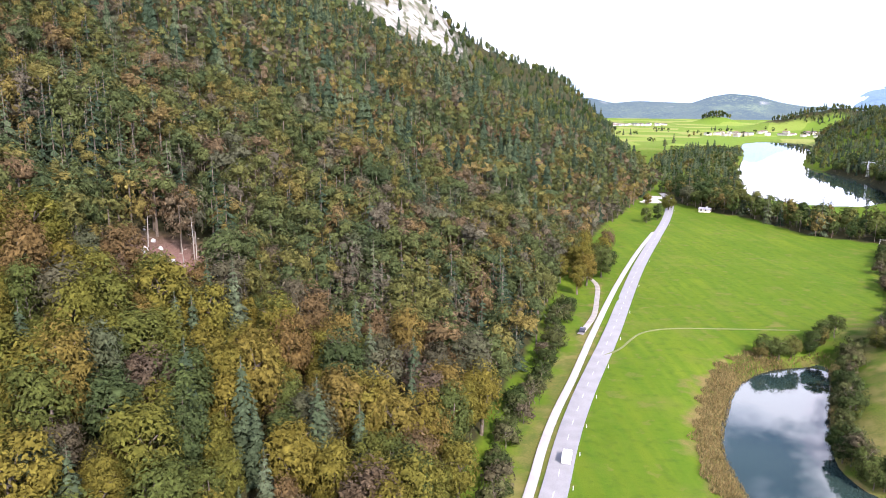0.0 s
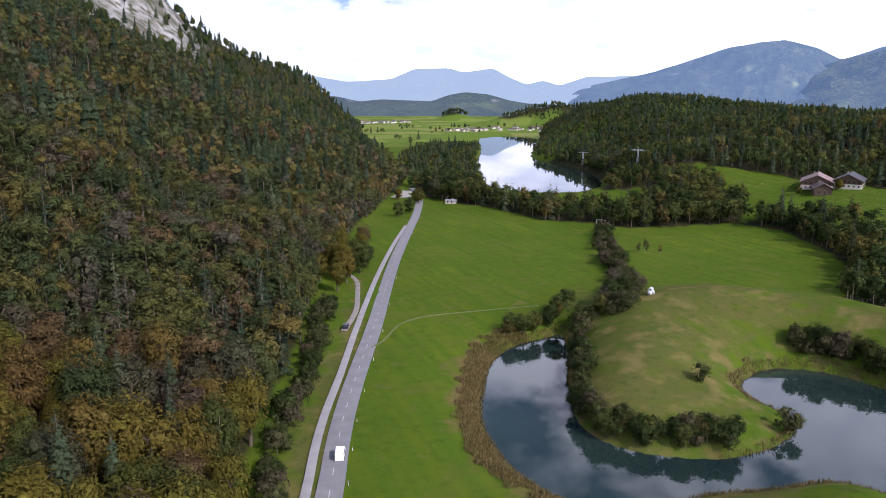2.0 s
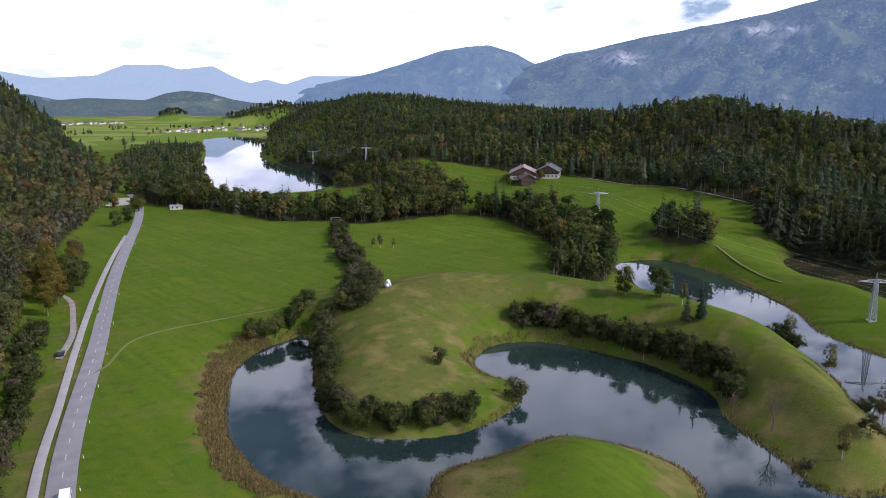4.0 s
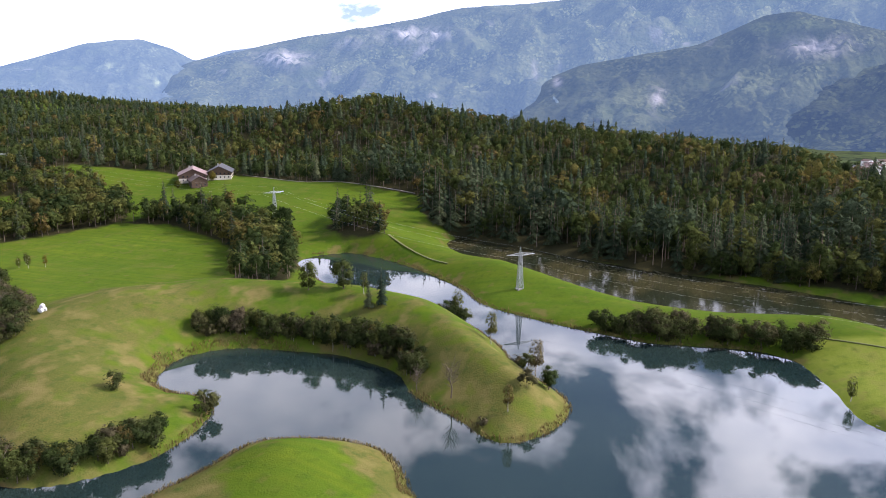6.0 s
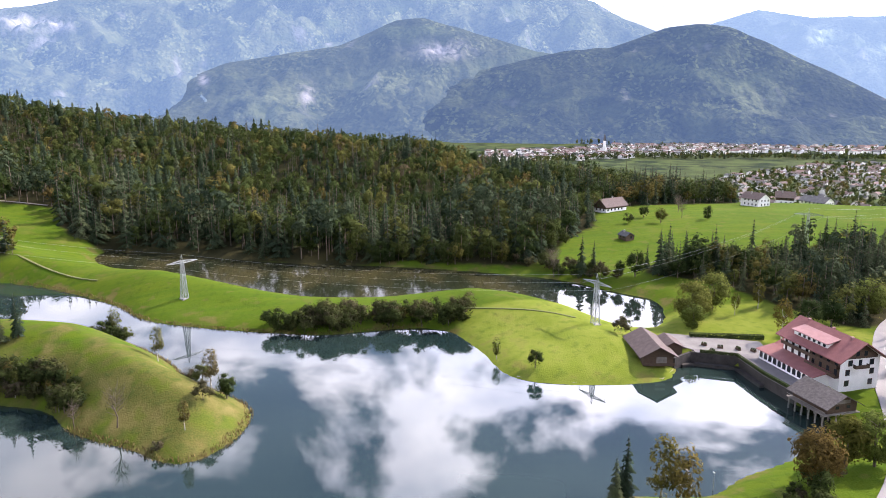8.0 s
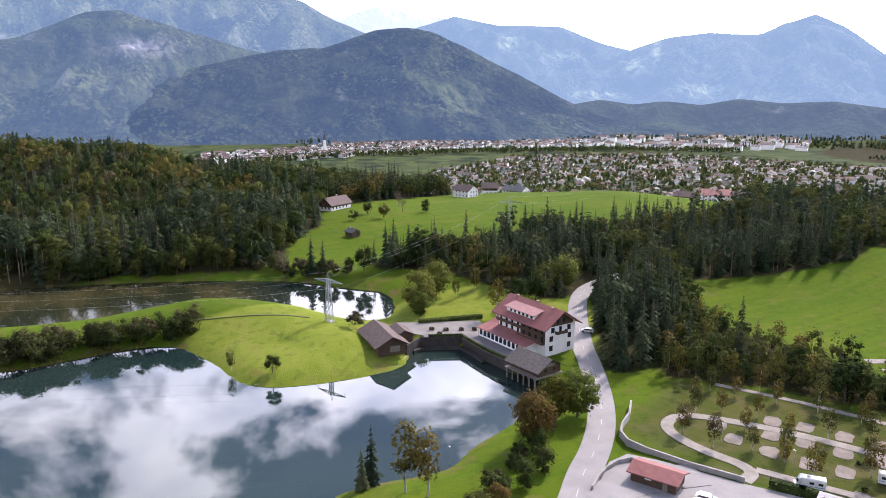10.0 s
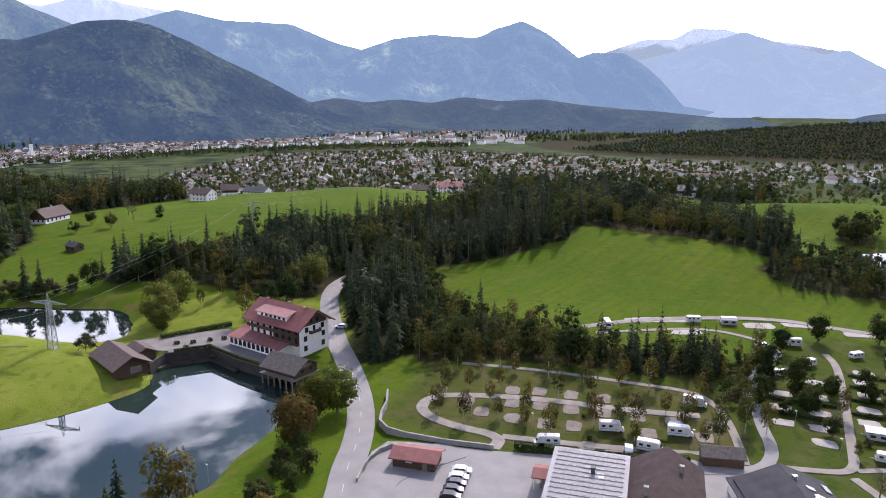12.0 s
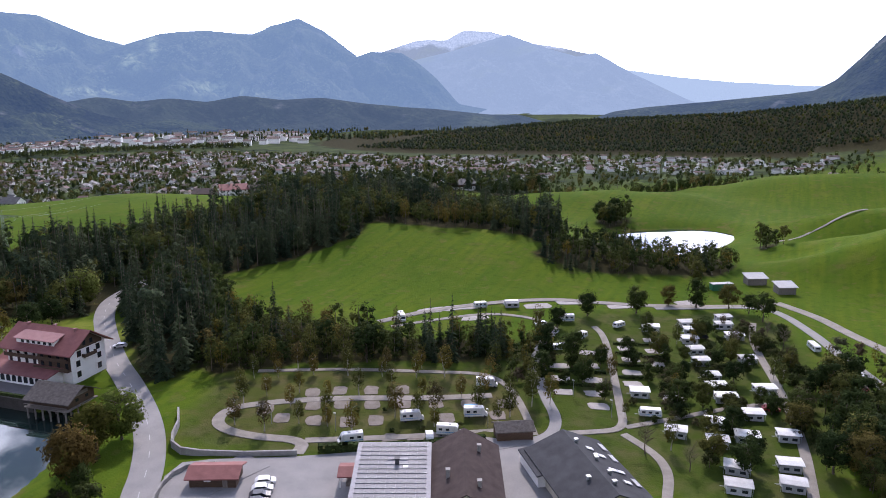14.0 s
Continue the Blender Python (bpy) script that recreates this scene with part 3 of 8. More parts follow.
def pond_mat():
    m, nt, b = mat("pond_water", 0.06, 0, 0.5)
    b.inputs["IOR"].default_value = 1.33
    sp = nt.nodes.new("ShaderNodeSeparateXYZ")
    nt.links.new(coords(nt), sp.inputs[0])
    shallow = nt.nodes.new("ShaderNodeMapRange")
    shallow.inputs[1].default_value, shallow.inputs[2].default_value = -78, -48
    nt.links.new(sp.outputs[1], shallow.inputs[0])
    weed = noise_fac(nt, 0.05, 0.42, 0.62, 6, (0.5, 1, 1))
    nt.links.new(blend(nt, shallow.outputs[0], (0.012, 0.02, 0.016), blend(nt, weed, (0.016, 0.020, 0.010), (0.045, 0.042, 0.018))), b.inputs["Base Color"])
    mats = noise_fac(nt, 0.22, 0.60, 0.66, 4)
    mr = nt.nodes.new("ShaderNodeMapRange")
    mr.inputs[3].default_value, mr.inputs[4].default_value = 0.05, 0.6
    nt.links.new(mats, mr.inputs[0])
    rg = nt.nodes.new("ShaderNodeMath")
    rg.operation = "MULTIPLY_ADD"
    nt.links.new(shallow.outputs[0], rg.inputs[0])
    nt.links.new(mr.outputs[0], rg.inputs[1])
    rg.inputs[2].default_value = 0.04
    nt.links.new(rg.outputs[0], b.inputs["Roughness"])
    sl = nt.nodes.new("ShaderNodeMapRange")
    sl.inputs[3].default_value, sl.inputs[4].default_value = 0.5, 0.16
    nt.links.new(shallow.outputs[0], sl.inputs[0])
    nt.links.new(sl.outputs[0], b.inputs["Specular IOR Level"])
    return m


def water_mat():
    m, nt, b = mat("lake_water", 0.02, 0, 0.5)
    b.inputs["IOR"].default_value = 1.45
    deep = blend(nt, noise_fac(nt, 0.02, 0.35, 0.65), (0.010, 0.022, 0.021), (0.022, 0.038, 0.032))
    nt.links.new(deep, b.inputs["Base Color"])
    bump(nt, b, noise_fac(nt, 0.5, 0.2, 0.8, 3), 0.02, 0.05)
    return m


def make_water(name, poly, step, label, material=None):
    lo, hi = poly.min(0) - 6, poly.max(0) + 6
    nx, ny = int((hi[0] - lo[0]) / step) + 2, int((hi[1] - lo[1]) / step) + 2
    X, Y = np.meshgrid(lo[0] + np.arange(nx) * step, lo[1] + np.arange(ny) * step)
    D = inside_dist(poly, X, Y)
    ok = (D < step * 1.5)
    i = np.arange(nx * ny).reshape(ny, nx)
    keep = ok[:-1, :-1] | ok[1:, 1:]
    F = np.stack([i[:-1, :-1], i[:-1, 1:], i[1:, 1:], i[1:, :-1]], -1)[keep]
    used, inv = np.unique(F, return_inverse=True)
    V = np.stack([X.ravel(), Y.ravel(), np.zeros(nx * ny)], -1)[used]
    me = mesh_from(name, V, inv.reshape(-1, 4), [material or M_WATER], True)
    return tagged(new(name, me), label, "water", kind="structure")


M_WATER = water_mat()
make_ground()
make_water("lake_water", LAKE, 5, "calm blue-green lake mirroring clouds")
make_water("pond_water", POND, 5, "dark shallow weedy pond behind the grassy spit", pond_mat())
make_water("far_lake_water", FAR_LAKE, 20, "bright far lake reflecting the white sky")
make_water("small_lake_water", SMALL_LAKE, 5, "small bright pond between green hills")


def ribbon(name, line, width, material, label, lift=0.1, kind="structure", category="road", dash=None, follow=False):
    p = smooth_line(line, False, 2)
    seg = np.r_[0, np.cumsum(np.hypot(*np.diff(p, axis=0).T))]
    t = np.arange(0, seg[-1], 1.5)
    cx, cy = np.interp(t, seg, p[:, 0]), np.interp(t, seg, p[:, 1])
    tx, ty = np.gradient(cx), np.gradient(cy)
    n = np.hypot(tx, ty)
    nx, ny = -ty / n, tx / n
    zz = ground_z([q[0] for q in line], [q[1] for q in line])
    _, a = line_dist(line, cx, cy)
    z = (np.convolve(np.pad(ground_z(cx, cy), 2, 'edge'), [0.2] * 5, 'valid') if follow else np.interp(a, np.arange(len(line)), zz)) + lift
    V, F = [], []
    ws = np.array([-0.5, -0.5, -0.25, 0, 0.25, 0.5, 0.5])
    dz = np.array([-0.3, 0, 0.03, 0.05, 0.03, 0, -0.3])
    for k in range(len(ws)):
        V.append(np.stack([cx + nx * ws[k] * width, cy + ny * ws[k] * width, z + dz[k]], -1))
    V = np.stack(V, 1).reshape(-1, 3)
    m, c = len(cx), len(ws)
    i = np.arange(m * c).reshape(m, c)
    F = np.stack([i[:-1, :-1], i[:-1, 1:], i[1:, 1:], i[1:, :-1]], -1).reshape(-1, 4)[:, ::-1]
    ob = tagged(new(name, mesh_from(name, V, F, [material], False)), label, category, kind=kind)
    if dash:
        on, off, half, mtl = dash
        for s0 in np.arange(3, seg[-1] - on, on + off):
            ss = np.linspace(s0, s0 + on, 3)
            x, y = np.interp(ss, t, cx), np.interp(ss, t, cy)
            ax, ay, az = np.interp(ss, t, nx) * half, np.interp(ss, t, ny) * half, np.interp(ss, t, z) + 0.062
            vs = np.concatenate([np.stack([x - ax, y - ay, az], -1), np.stack([x + ax, y + ay, az], -1)])
            d = new("lane_dash", mesh_from("lane_dash", vs, [(0, 1, 4, 3), (1, 2, 5, 4)], [mtl]))
            d.parent = ob
    return ob


M_ASPHALT = worn("pale_asphalt", (0.17, 0.168, 0.168), (0.23, 0.225, 0.225), 0.25, 0.9, bumpy=0.2, fine=6)
M_ASPHALT2 = worn("grey_asphalt", (0.20, 0.195, 0.195), (0.27, 0.26, 0.25), 0.2, 0.9, bumpy=0.2, fine=6)
M_PATH = worn("pale_path_asphalt", (0.25, 0.24, 0.23), (0.33, 0.315, 0.30), 0.3, 0.9, bumpy=0.2, fine=6)
M_GRAVEL = worn("pale_gravel", (0.27, 0.25, 0.22), (0.40, 0.38, 0.34), 0.6, 0.95, bumpy=0.4, fine=9)
M_LINE = worn("road_paint", (0.36, 0.36, 0.35), (0.48, 0.48, 0.47), 1.0, 0.7)
ribbon("road_1", ROAD_WEST, 5.6, M_ASPHALT, "pale asphalt country road along the wooded slope", 0.24, dash=(3, 6, 0.08, M_LINE))
ribbon("road_2", ROAD_EAST, 7.0, M_ASPHALT2, "grey asphalt road past the lakeside inn", dash=(3, 6, 0.08, M_LINE))
ribbon("cycle_path", CYCLE_PATH, 2.1, M_PATH, "narrow pale asphalt cycle path beside the road", 0.26)


# ---- mountains far off ----
def mountain_mat(name, dark, light, haze, amount, snow=None, cliffs=0.64):
    m, nt, b = mat(name, 0.95, 0, 0.05)
    f = noise_fac(nt, 0.006, 0.4, 0.62, 6)
    g = noise_fac(nt, 0.05, 0.3, 0.7, 5)
    col = blend(nt, f, dark, light)
    col = blend(nt, g, col, blend(nt, 0.6, col, tuple(v * 0.4 for v in dark)))
    grain = noise_fac(nt, 0.08, 0.42, 0.66, 4)
    col = blend(nt, grain, col, blend(nt, 0.45, col, tuple(v * 1.1 for v in light)))
    crowns = nt.nodes.new("ShaderNodeTexVoronoi")    # sun on single tree crowns, painted into the colour as pale speckles
    crowns.inputs["Scale"].default_value = 0.10
    nt.links.new(coords(nt), crowns.inputs["Vector"])
    tone = nt.nodes.new("ShaderNodeSeparateColor")
    nt.links.new(crowns.outputs["Color"], tone.inputs[0])
    pale = nt.nodes.new("ShaderNodeMapRange")
    pale.inputs[1].default_value, pale.inputs[2].default_value = 0.66, 0.92
    nt.links.new(tone.outputs[0], pale.inputs[0])
    patch = nt.nodes.new("ShaderNodeMath")
    patch.operation = "MULTIPLY"
    nt.links.new(pale.outputs[0], patch.inputs[0])
    nt.links.new(noise_fac(nt, 0.0045, 0.40, 0.62, 5), patch.inputs[1])
    col = blend(nt, patch.outputs[0], col, tuple(min(0.6, v * 1.7) for v in light))
    bare = noise_fac(nt, 0.007, cliffs, cliffs + 0.12, 9, (1, 1, 0.22))
    col = blend(nt, bare, col, (0.34, 0.33, 0.31))
    past = noise_fac(nt, 0.004, 0.57, 0.68, 9, (1, 1, 2.5))
    col = blend(nt, past, col, blend(nt, grain, (0.13, 0.16, 0.06), (0.04, 0.06, 0.025)))
    streak = noise_fac(nt, 0.02, 0.38, 0.58, 8, (1, 1, 0.35))
    tufts = noise_fac(nt, 0.02, 0.40, 0.60, 8)
    for key, mask, tone in (("meadow", tufts, (0.52, 0.58, 0.28)), ("crag", streak, (0.62, 0.58, 0.56))):
        both = nt.nodes.new("ShaderNodeMath")
        both.operation = "MULTIPLY"
        nt.links.new(attr(nt, key), both.inputs[0])
        nt.links.new(mask, both.inputs[1])
        both.use_clamp = True
        col = blend(nt, both.outputs[0], col, tone)
    if snow:
        geo = nt.nodes.new("ShaderNodeNewGeometry")
        sp = nt.nodes.new("ShaderNodeSeparateXYZ")
        nt.links.new(geo.outputs["Position"], sp.inputs[0])
        ad = nt.nodes.new("ShaderNodeMath")
        ad.operation = "MULTIPLY_ADD"
        nt.links.new(noise_fac(nt, 0.008, 0.2, 0.8, 6), ad.inputs[0])
        ad.inputs[1].default_value = 130
        nt.links.new(sp.outputs[2], ad.inputs[2])
        mr = nt.nodes.new("ShaderNodeMapRange")
        mr.inputs[1].default_value, mr.inputs[2].default_value = snow + 55, snow + 95
        nt.links.new(ad.outputs[0], mr.inputs[0])
        col = blend(nt, mr.outputs[0], col, (0.9, 0.92, 0.94))
    nt.links.new(col, b.inputs["Base Color"])
    bump(nt, b, g, 0.8, 6)
    # distance haze put into the material itself, as an even blue emission
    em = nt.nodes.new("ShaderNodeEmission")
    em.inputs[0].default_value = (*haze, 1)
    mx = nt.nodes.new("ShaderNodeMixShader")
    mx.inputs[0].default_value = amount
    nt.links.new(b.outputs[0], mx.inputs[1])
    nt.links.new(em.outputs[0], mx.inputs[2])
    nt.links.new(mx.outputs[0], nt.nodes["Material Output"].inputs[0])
    return m


# bearing, angle above the eye, half-width, half-height, strength
CRAGS = [(66.2, 4.84, 2.2, 0.35, 1.5), (55.9, 3.0, 1.7, 0.45, 1.3), (75.2, 2.0, 0.35, 0.35, 1.3), (77.0, 1.25, 0.3, 0.3, 1.3), (94.9, 3.6, 2.0, 0.6, 0.9), (84.5, 0.0, 0.5, 0.9, 1.0), (61, 4.2, 1.2, 0.25, 0.8)]
MEADOWS = [(82, -0.6, 4.5, 1.6, 0.3), (78.8, 6.6, 0.5, 0.12, 1.3), (43.8, 2.1, 0.9, 0.12, 1.3), (47, 1.2, 0.8, 0.15, 1.3), (122.1, 4.1, 0.7, 0.5, 1.4), (126.3, 3.2, 1.0, 0.25, 1.4), (131.4, 2.35, 0.7, 0.6, 1.4),
           (133, 3.3, 0.25, 0.8, 1.6), (128.6, 0.25, 2.2, 0.25, 1.6), (136.3, 0.5, 1.8, 0.4, 1.6), (138.9, 0.15, 2.0, 0.12, 1.4), (118.3, -0.2, 2.5, 1.2, 0.4), (92, 1.2, 6.0, 1.2, 0.35)]


def patches(spots, az, el):
    out = np.zeros_like(az)
    for a, e, wa, we, k in spots:
        out = np.maximum(out, k * np.exp(-((az - a) / wa) ** 2 - ((el - e) / we) ** 2))
    return out


def mountain(name, label, crest, dist, depth, foot, material, rough=0.16, seed=1, steps=260, rows=64):
    """A range whose crest runs through (bearing, angle above the eye) at about dist metres; it falls to foot on the near side over depth metres, and away behind."""
    crest = [(crest[0][0] - 6, -2.5), (crest[0][0] - 2.5, crest[0][1] * 0.5 - 0.8)] + crest + [(crest[-1][0] + 2.5, crest[-1][1] * 0.5 - 0.8), (crest[-1][0] + 6, -2.5)]
    c = np.array(crest, float)
    foot = foot - 60
    az = np.linspace(c[0, 0], c[-1, 0], steps)
    el = np.interp(az, c[:, 0], c[:, 1])
    el = np.convolve(np.pad(el, 2, "edge"), [0.1, 0.2, 0.4, 0.2, 0.1], "valid")
    top = EYE[2] + dist * np.tan(np.radians(el))
    t = np.linspace(-0.35, 1, rows)           # 0 at the crest, 1 at the near foot
    A, T = np.meshgrid(np.radians(az), t)
    R = dist - T * depth
    x, y = R * np.sin(A), R * np.cos(A)
    fall = np.where(T >= 0, (1 - T) ** 1.15, 1 + T * 1.6)
    hgt = np.clip(top - foot, 5, None)[None, :]
    gully = np.zeros_like(x)
    for i in range(x.shape[0]):
        for j in range(x.shape[1]):
            p = Vector((x[i, j] / 330, y[i, j] / 330, seed * 7.3))
            gully[i, j] = noise.ridged_multi_fractal(p, 0.85, 2.2, 6, 1.0, 2.0) - 1.1
    amp = rough * hgt * np.clip(T * 5, 0.10, 1) * np.clip((1 - T) * 4, 0, 1)
    z = foot + hgt * fall + gully * amp
    z = np.where(T < 0, foot + hgt * np.clip(fall, 0, 1), z)
    rise_angle = np.degrees(np.arctan2(z - EYE[2], R))
    n = steps
    i = np.arange(rows * n).reshape(rows, n)
    F = np.stack([i[:-1, :-1], i[:-1, 1:], i[1:, 1:], i[1:, :-1]], -1).reshape(-1, 4)[:, ::-1]
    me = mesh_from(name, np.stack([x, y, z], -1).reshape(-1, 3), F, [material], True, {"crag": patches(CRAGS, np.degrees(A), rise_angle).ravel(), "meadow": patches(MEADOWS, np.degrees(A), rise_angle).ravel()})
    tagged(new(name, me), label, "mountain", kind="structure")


# each range: two surface tones, then the emitted haze colour and its share
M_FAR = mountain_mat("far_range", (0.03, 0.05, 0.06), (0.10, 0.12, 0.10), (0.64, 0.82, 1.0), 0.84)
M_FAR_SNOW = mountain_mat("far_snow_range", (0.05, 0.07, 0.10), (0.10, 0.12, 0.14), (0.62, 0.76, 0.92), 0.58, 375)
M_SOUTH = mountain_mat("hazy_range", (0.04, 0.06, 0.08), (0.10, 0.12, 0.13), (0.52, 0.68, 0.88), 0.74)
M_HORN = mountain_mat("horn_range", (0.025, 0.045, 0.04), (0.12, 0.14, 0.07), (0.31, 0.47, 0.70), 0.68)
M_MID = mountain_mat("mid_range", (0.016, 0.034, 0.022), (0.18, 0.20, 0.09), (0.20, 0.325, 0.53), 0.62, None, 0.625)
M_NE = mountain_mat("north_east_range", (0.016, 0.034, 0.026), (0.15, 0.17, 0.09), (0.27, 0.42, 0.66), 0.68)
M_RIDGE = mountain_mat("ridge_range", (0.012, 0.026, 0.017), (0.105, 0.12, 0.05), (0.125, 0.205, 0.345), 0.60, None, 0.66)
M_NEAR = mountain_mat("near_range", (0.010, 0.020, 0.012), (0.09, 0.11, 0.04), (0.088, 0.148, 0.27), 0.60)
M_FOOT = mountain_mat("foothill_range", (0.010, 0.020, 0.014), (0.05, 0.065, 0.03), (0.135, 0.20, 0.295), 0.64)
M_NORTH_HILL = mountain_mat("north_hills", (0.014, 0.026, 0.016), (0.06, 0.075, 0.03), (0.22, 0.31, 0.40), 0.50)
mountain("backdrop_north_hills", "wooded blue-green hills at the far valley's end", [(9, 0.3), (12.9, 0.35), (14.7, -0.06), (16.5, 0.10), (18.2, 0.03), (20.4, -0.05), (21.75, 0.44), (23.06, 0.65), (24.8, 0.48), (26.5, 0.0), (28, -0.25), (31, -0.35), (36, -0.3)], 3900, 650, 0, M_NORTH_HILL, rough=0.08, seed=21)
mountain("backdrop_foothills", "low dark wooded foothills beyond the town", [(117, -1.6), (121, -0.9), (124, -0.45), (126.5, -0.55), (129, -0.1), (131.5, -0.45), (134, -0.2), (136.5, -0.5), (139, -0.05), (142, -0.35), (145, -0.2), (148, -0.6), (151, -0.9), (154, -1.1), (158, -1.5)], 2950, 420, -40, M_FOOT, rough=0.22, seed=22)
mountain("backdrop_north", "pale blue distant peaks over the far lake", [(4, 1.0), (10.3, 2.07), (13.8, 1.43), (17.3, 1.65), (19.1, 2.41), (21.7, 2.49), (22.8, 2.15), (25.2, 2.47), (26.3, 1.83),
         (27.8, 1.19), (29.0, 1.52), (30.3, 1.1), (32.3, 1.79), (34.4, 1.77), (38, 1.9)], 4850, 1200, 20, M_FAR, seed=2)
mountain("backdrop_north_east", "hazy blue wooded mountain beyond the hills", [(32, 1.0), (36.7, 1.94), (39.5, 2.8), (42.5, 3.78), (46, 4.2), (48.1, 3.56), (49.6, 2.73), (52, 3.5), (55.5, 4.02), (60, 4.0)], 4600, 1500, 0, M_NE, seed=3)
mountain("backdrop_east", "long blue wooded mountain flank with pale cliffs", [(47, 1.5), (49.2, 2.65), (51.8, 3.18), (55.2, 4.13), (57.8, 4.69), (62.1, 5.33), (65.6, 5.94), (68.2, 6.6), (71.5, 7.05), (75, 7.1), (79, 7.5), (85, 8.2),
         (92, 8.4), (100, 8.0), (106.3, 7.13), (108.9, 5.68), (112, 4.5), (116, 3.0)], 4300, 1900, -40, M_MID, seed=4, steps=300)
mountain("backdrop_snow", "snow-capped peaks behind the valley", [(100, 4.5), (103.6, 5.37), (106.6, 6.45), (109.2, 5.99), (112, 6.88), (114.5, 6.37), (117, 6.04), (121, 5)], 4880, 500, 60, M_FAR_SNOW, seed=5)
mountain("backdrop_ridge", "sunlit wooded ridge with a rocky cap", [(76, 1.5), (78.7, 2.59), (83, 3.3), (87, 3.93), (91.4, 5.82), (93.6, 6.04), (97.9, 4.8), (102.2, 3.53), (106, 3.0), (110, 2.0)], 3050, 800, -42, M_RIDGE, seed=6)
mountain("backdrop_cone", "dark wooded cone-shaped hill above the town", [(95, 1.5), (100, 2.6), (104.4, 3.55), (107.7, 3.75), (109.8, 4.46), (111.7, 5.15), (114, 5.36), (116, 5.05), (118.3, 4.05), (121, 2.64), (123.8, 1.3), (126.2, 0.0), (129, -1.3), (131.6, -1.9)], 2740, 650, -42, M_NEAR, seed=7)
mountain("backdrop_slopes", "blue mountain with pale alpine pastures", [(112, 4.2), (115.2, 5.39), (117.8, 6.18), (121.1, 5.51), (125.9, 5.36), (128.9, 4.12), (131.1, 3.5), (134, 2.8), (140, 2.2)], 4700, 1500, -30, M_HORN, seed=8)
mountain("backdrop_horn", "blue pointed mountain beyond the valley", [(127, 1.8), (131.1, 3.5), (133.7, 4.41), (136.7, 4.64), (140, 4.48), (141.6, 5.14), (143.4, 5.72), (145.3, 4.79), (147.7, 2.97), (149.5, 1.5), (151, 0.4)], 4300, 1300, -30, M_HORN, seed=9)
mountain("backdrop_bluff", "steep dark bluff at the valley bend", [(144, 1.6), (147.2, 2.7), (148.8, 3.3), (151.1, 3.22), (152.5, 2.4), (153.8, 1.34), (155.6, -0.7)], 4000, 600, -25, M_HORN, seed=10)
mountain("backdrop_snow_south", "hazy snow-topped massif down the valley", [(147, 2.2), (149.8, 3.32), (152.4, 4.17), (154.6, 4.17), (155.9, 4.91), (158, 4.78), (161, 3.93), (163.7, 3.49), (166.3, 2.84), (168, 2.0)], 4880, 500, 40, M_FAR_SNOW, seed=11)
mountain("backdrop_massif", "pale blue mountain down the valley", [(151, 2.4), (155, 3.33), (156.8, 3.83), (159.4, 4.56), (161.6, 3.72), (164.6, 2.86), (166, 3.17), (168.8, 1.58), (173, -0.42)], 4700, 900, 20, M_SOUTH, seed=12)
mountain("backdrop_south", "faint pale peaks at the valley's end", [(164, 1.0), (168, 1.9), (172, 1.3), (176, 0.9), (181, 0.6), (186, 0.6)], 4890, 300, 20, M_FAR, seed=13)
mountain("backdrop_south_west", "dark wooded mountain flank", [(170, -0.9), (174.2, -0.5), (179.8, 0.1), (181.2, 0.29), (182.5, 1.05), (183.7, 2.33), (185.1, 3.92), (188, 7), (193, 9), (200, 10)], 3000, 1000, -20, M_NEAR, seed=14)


# ---- plants ----
def part(name, me, parent, label="", m=None):
    ob = new(name, me)
    ob.parent = parent
    if m is not None:
        ob.matrix_basis = m
    return tagged(ob, label) if label else ob


def tube(path, radii, sides=6):
    """Triangles of a tapered round bar along a path."""
    V, F = [], []
    p = np.array(path, float)
    for k, (c, r) in enumerate(zip(p, radii)):
        d = p[min(k + 1, len(p) - 1)] - p[max(k - 1, 0)]
        d = d / (np.linalg.norm(d) + 1e-9)
        a = np.cross(d, (0.3, 0.9, 0.31))
        a /= np.linalg.norm(a) + 1e-9
        b = np.cross(d, a)
        for s in range(sides):
            t = 6.2832 * s / sides
            V.append(c + r * (math.cos(t) * a + math.sin(t) * b))
    for k in range(len(p) - 1):
        for s in range(sides):
            i, j = k * sides + s, k * sides + (s + 1) % sides
            F += [(i, j, j + sides), (i, j + sides, i + sides)]
    return np.array(V), np.array(F)


def merge(pieces):
    V, F, N, n = [], [], [], 0
    for v, f, *rest in pieces:
        V.append(v)
        F.append(f + n)
        N += rest
        n += len(v)
    return (np.vstack(V), np.vstack(F), np.vstack(N)) if N else (np.vstack(V), np.vstack(F))


def limbs(r, h, w, top=0.75, count=6, thick=0.02, sides=6):
    tops = [(r.uniform(-0.03, 0.03) * h * k, r.uniform(-0.03, 0.03) * h * k, h * top * k / 3) for k in range(4)]
    tops[0] = (0, 0, -0.4)
    out = [tube(tops, [h * thick * q for q in (1.25, 0.9, 0.6, 0.2)], sides)]
    for k in range(count):
        a, z = r.uniform(0, 6.28), h * r.uniform(0.3, top * 0.9)
        e = w * r.uniform(0.25, 0.42)
        out.append(tube([(0, 0, z), (math.cos(a) * e * 0.5, math.sin(a) * e * 0.5, z + e * 0.45), (math.cos(a) * e, math.sin(a) * e, z + e * 0.75)],
                        [h * thick * 0.45, h * thick * 0.3, h * thick * 0.08], 4))
    return merge(out)


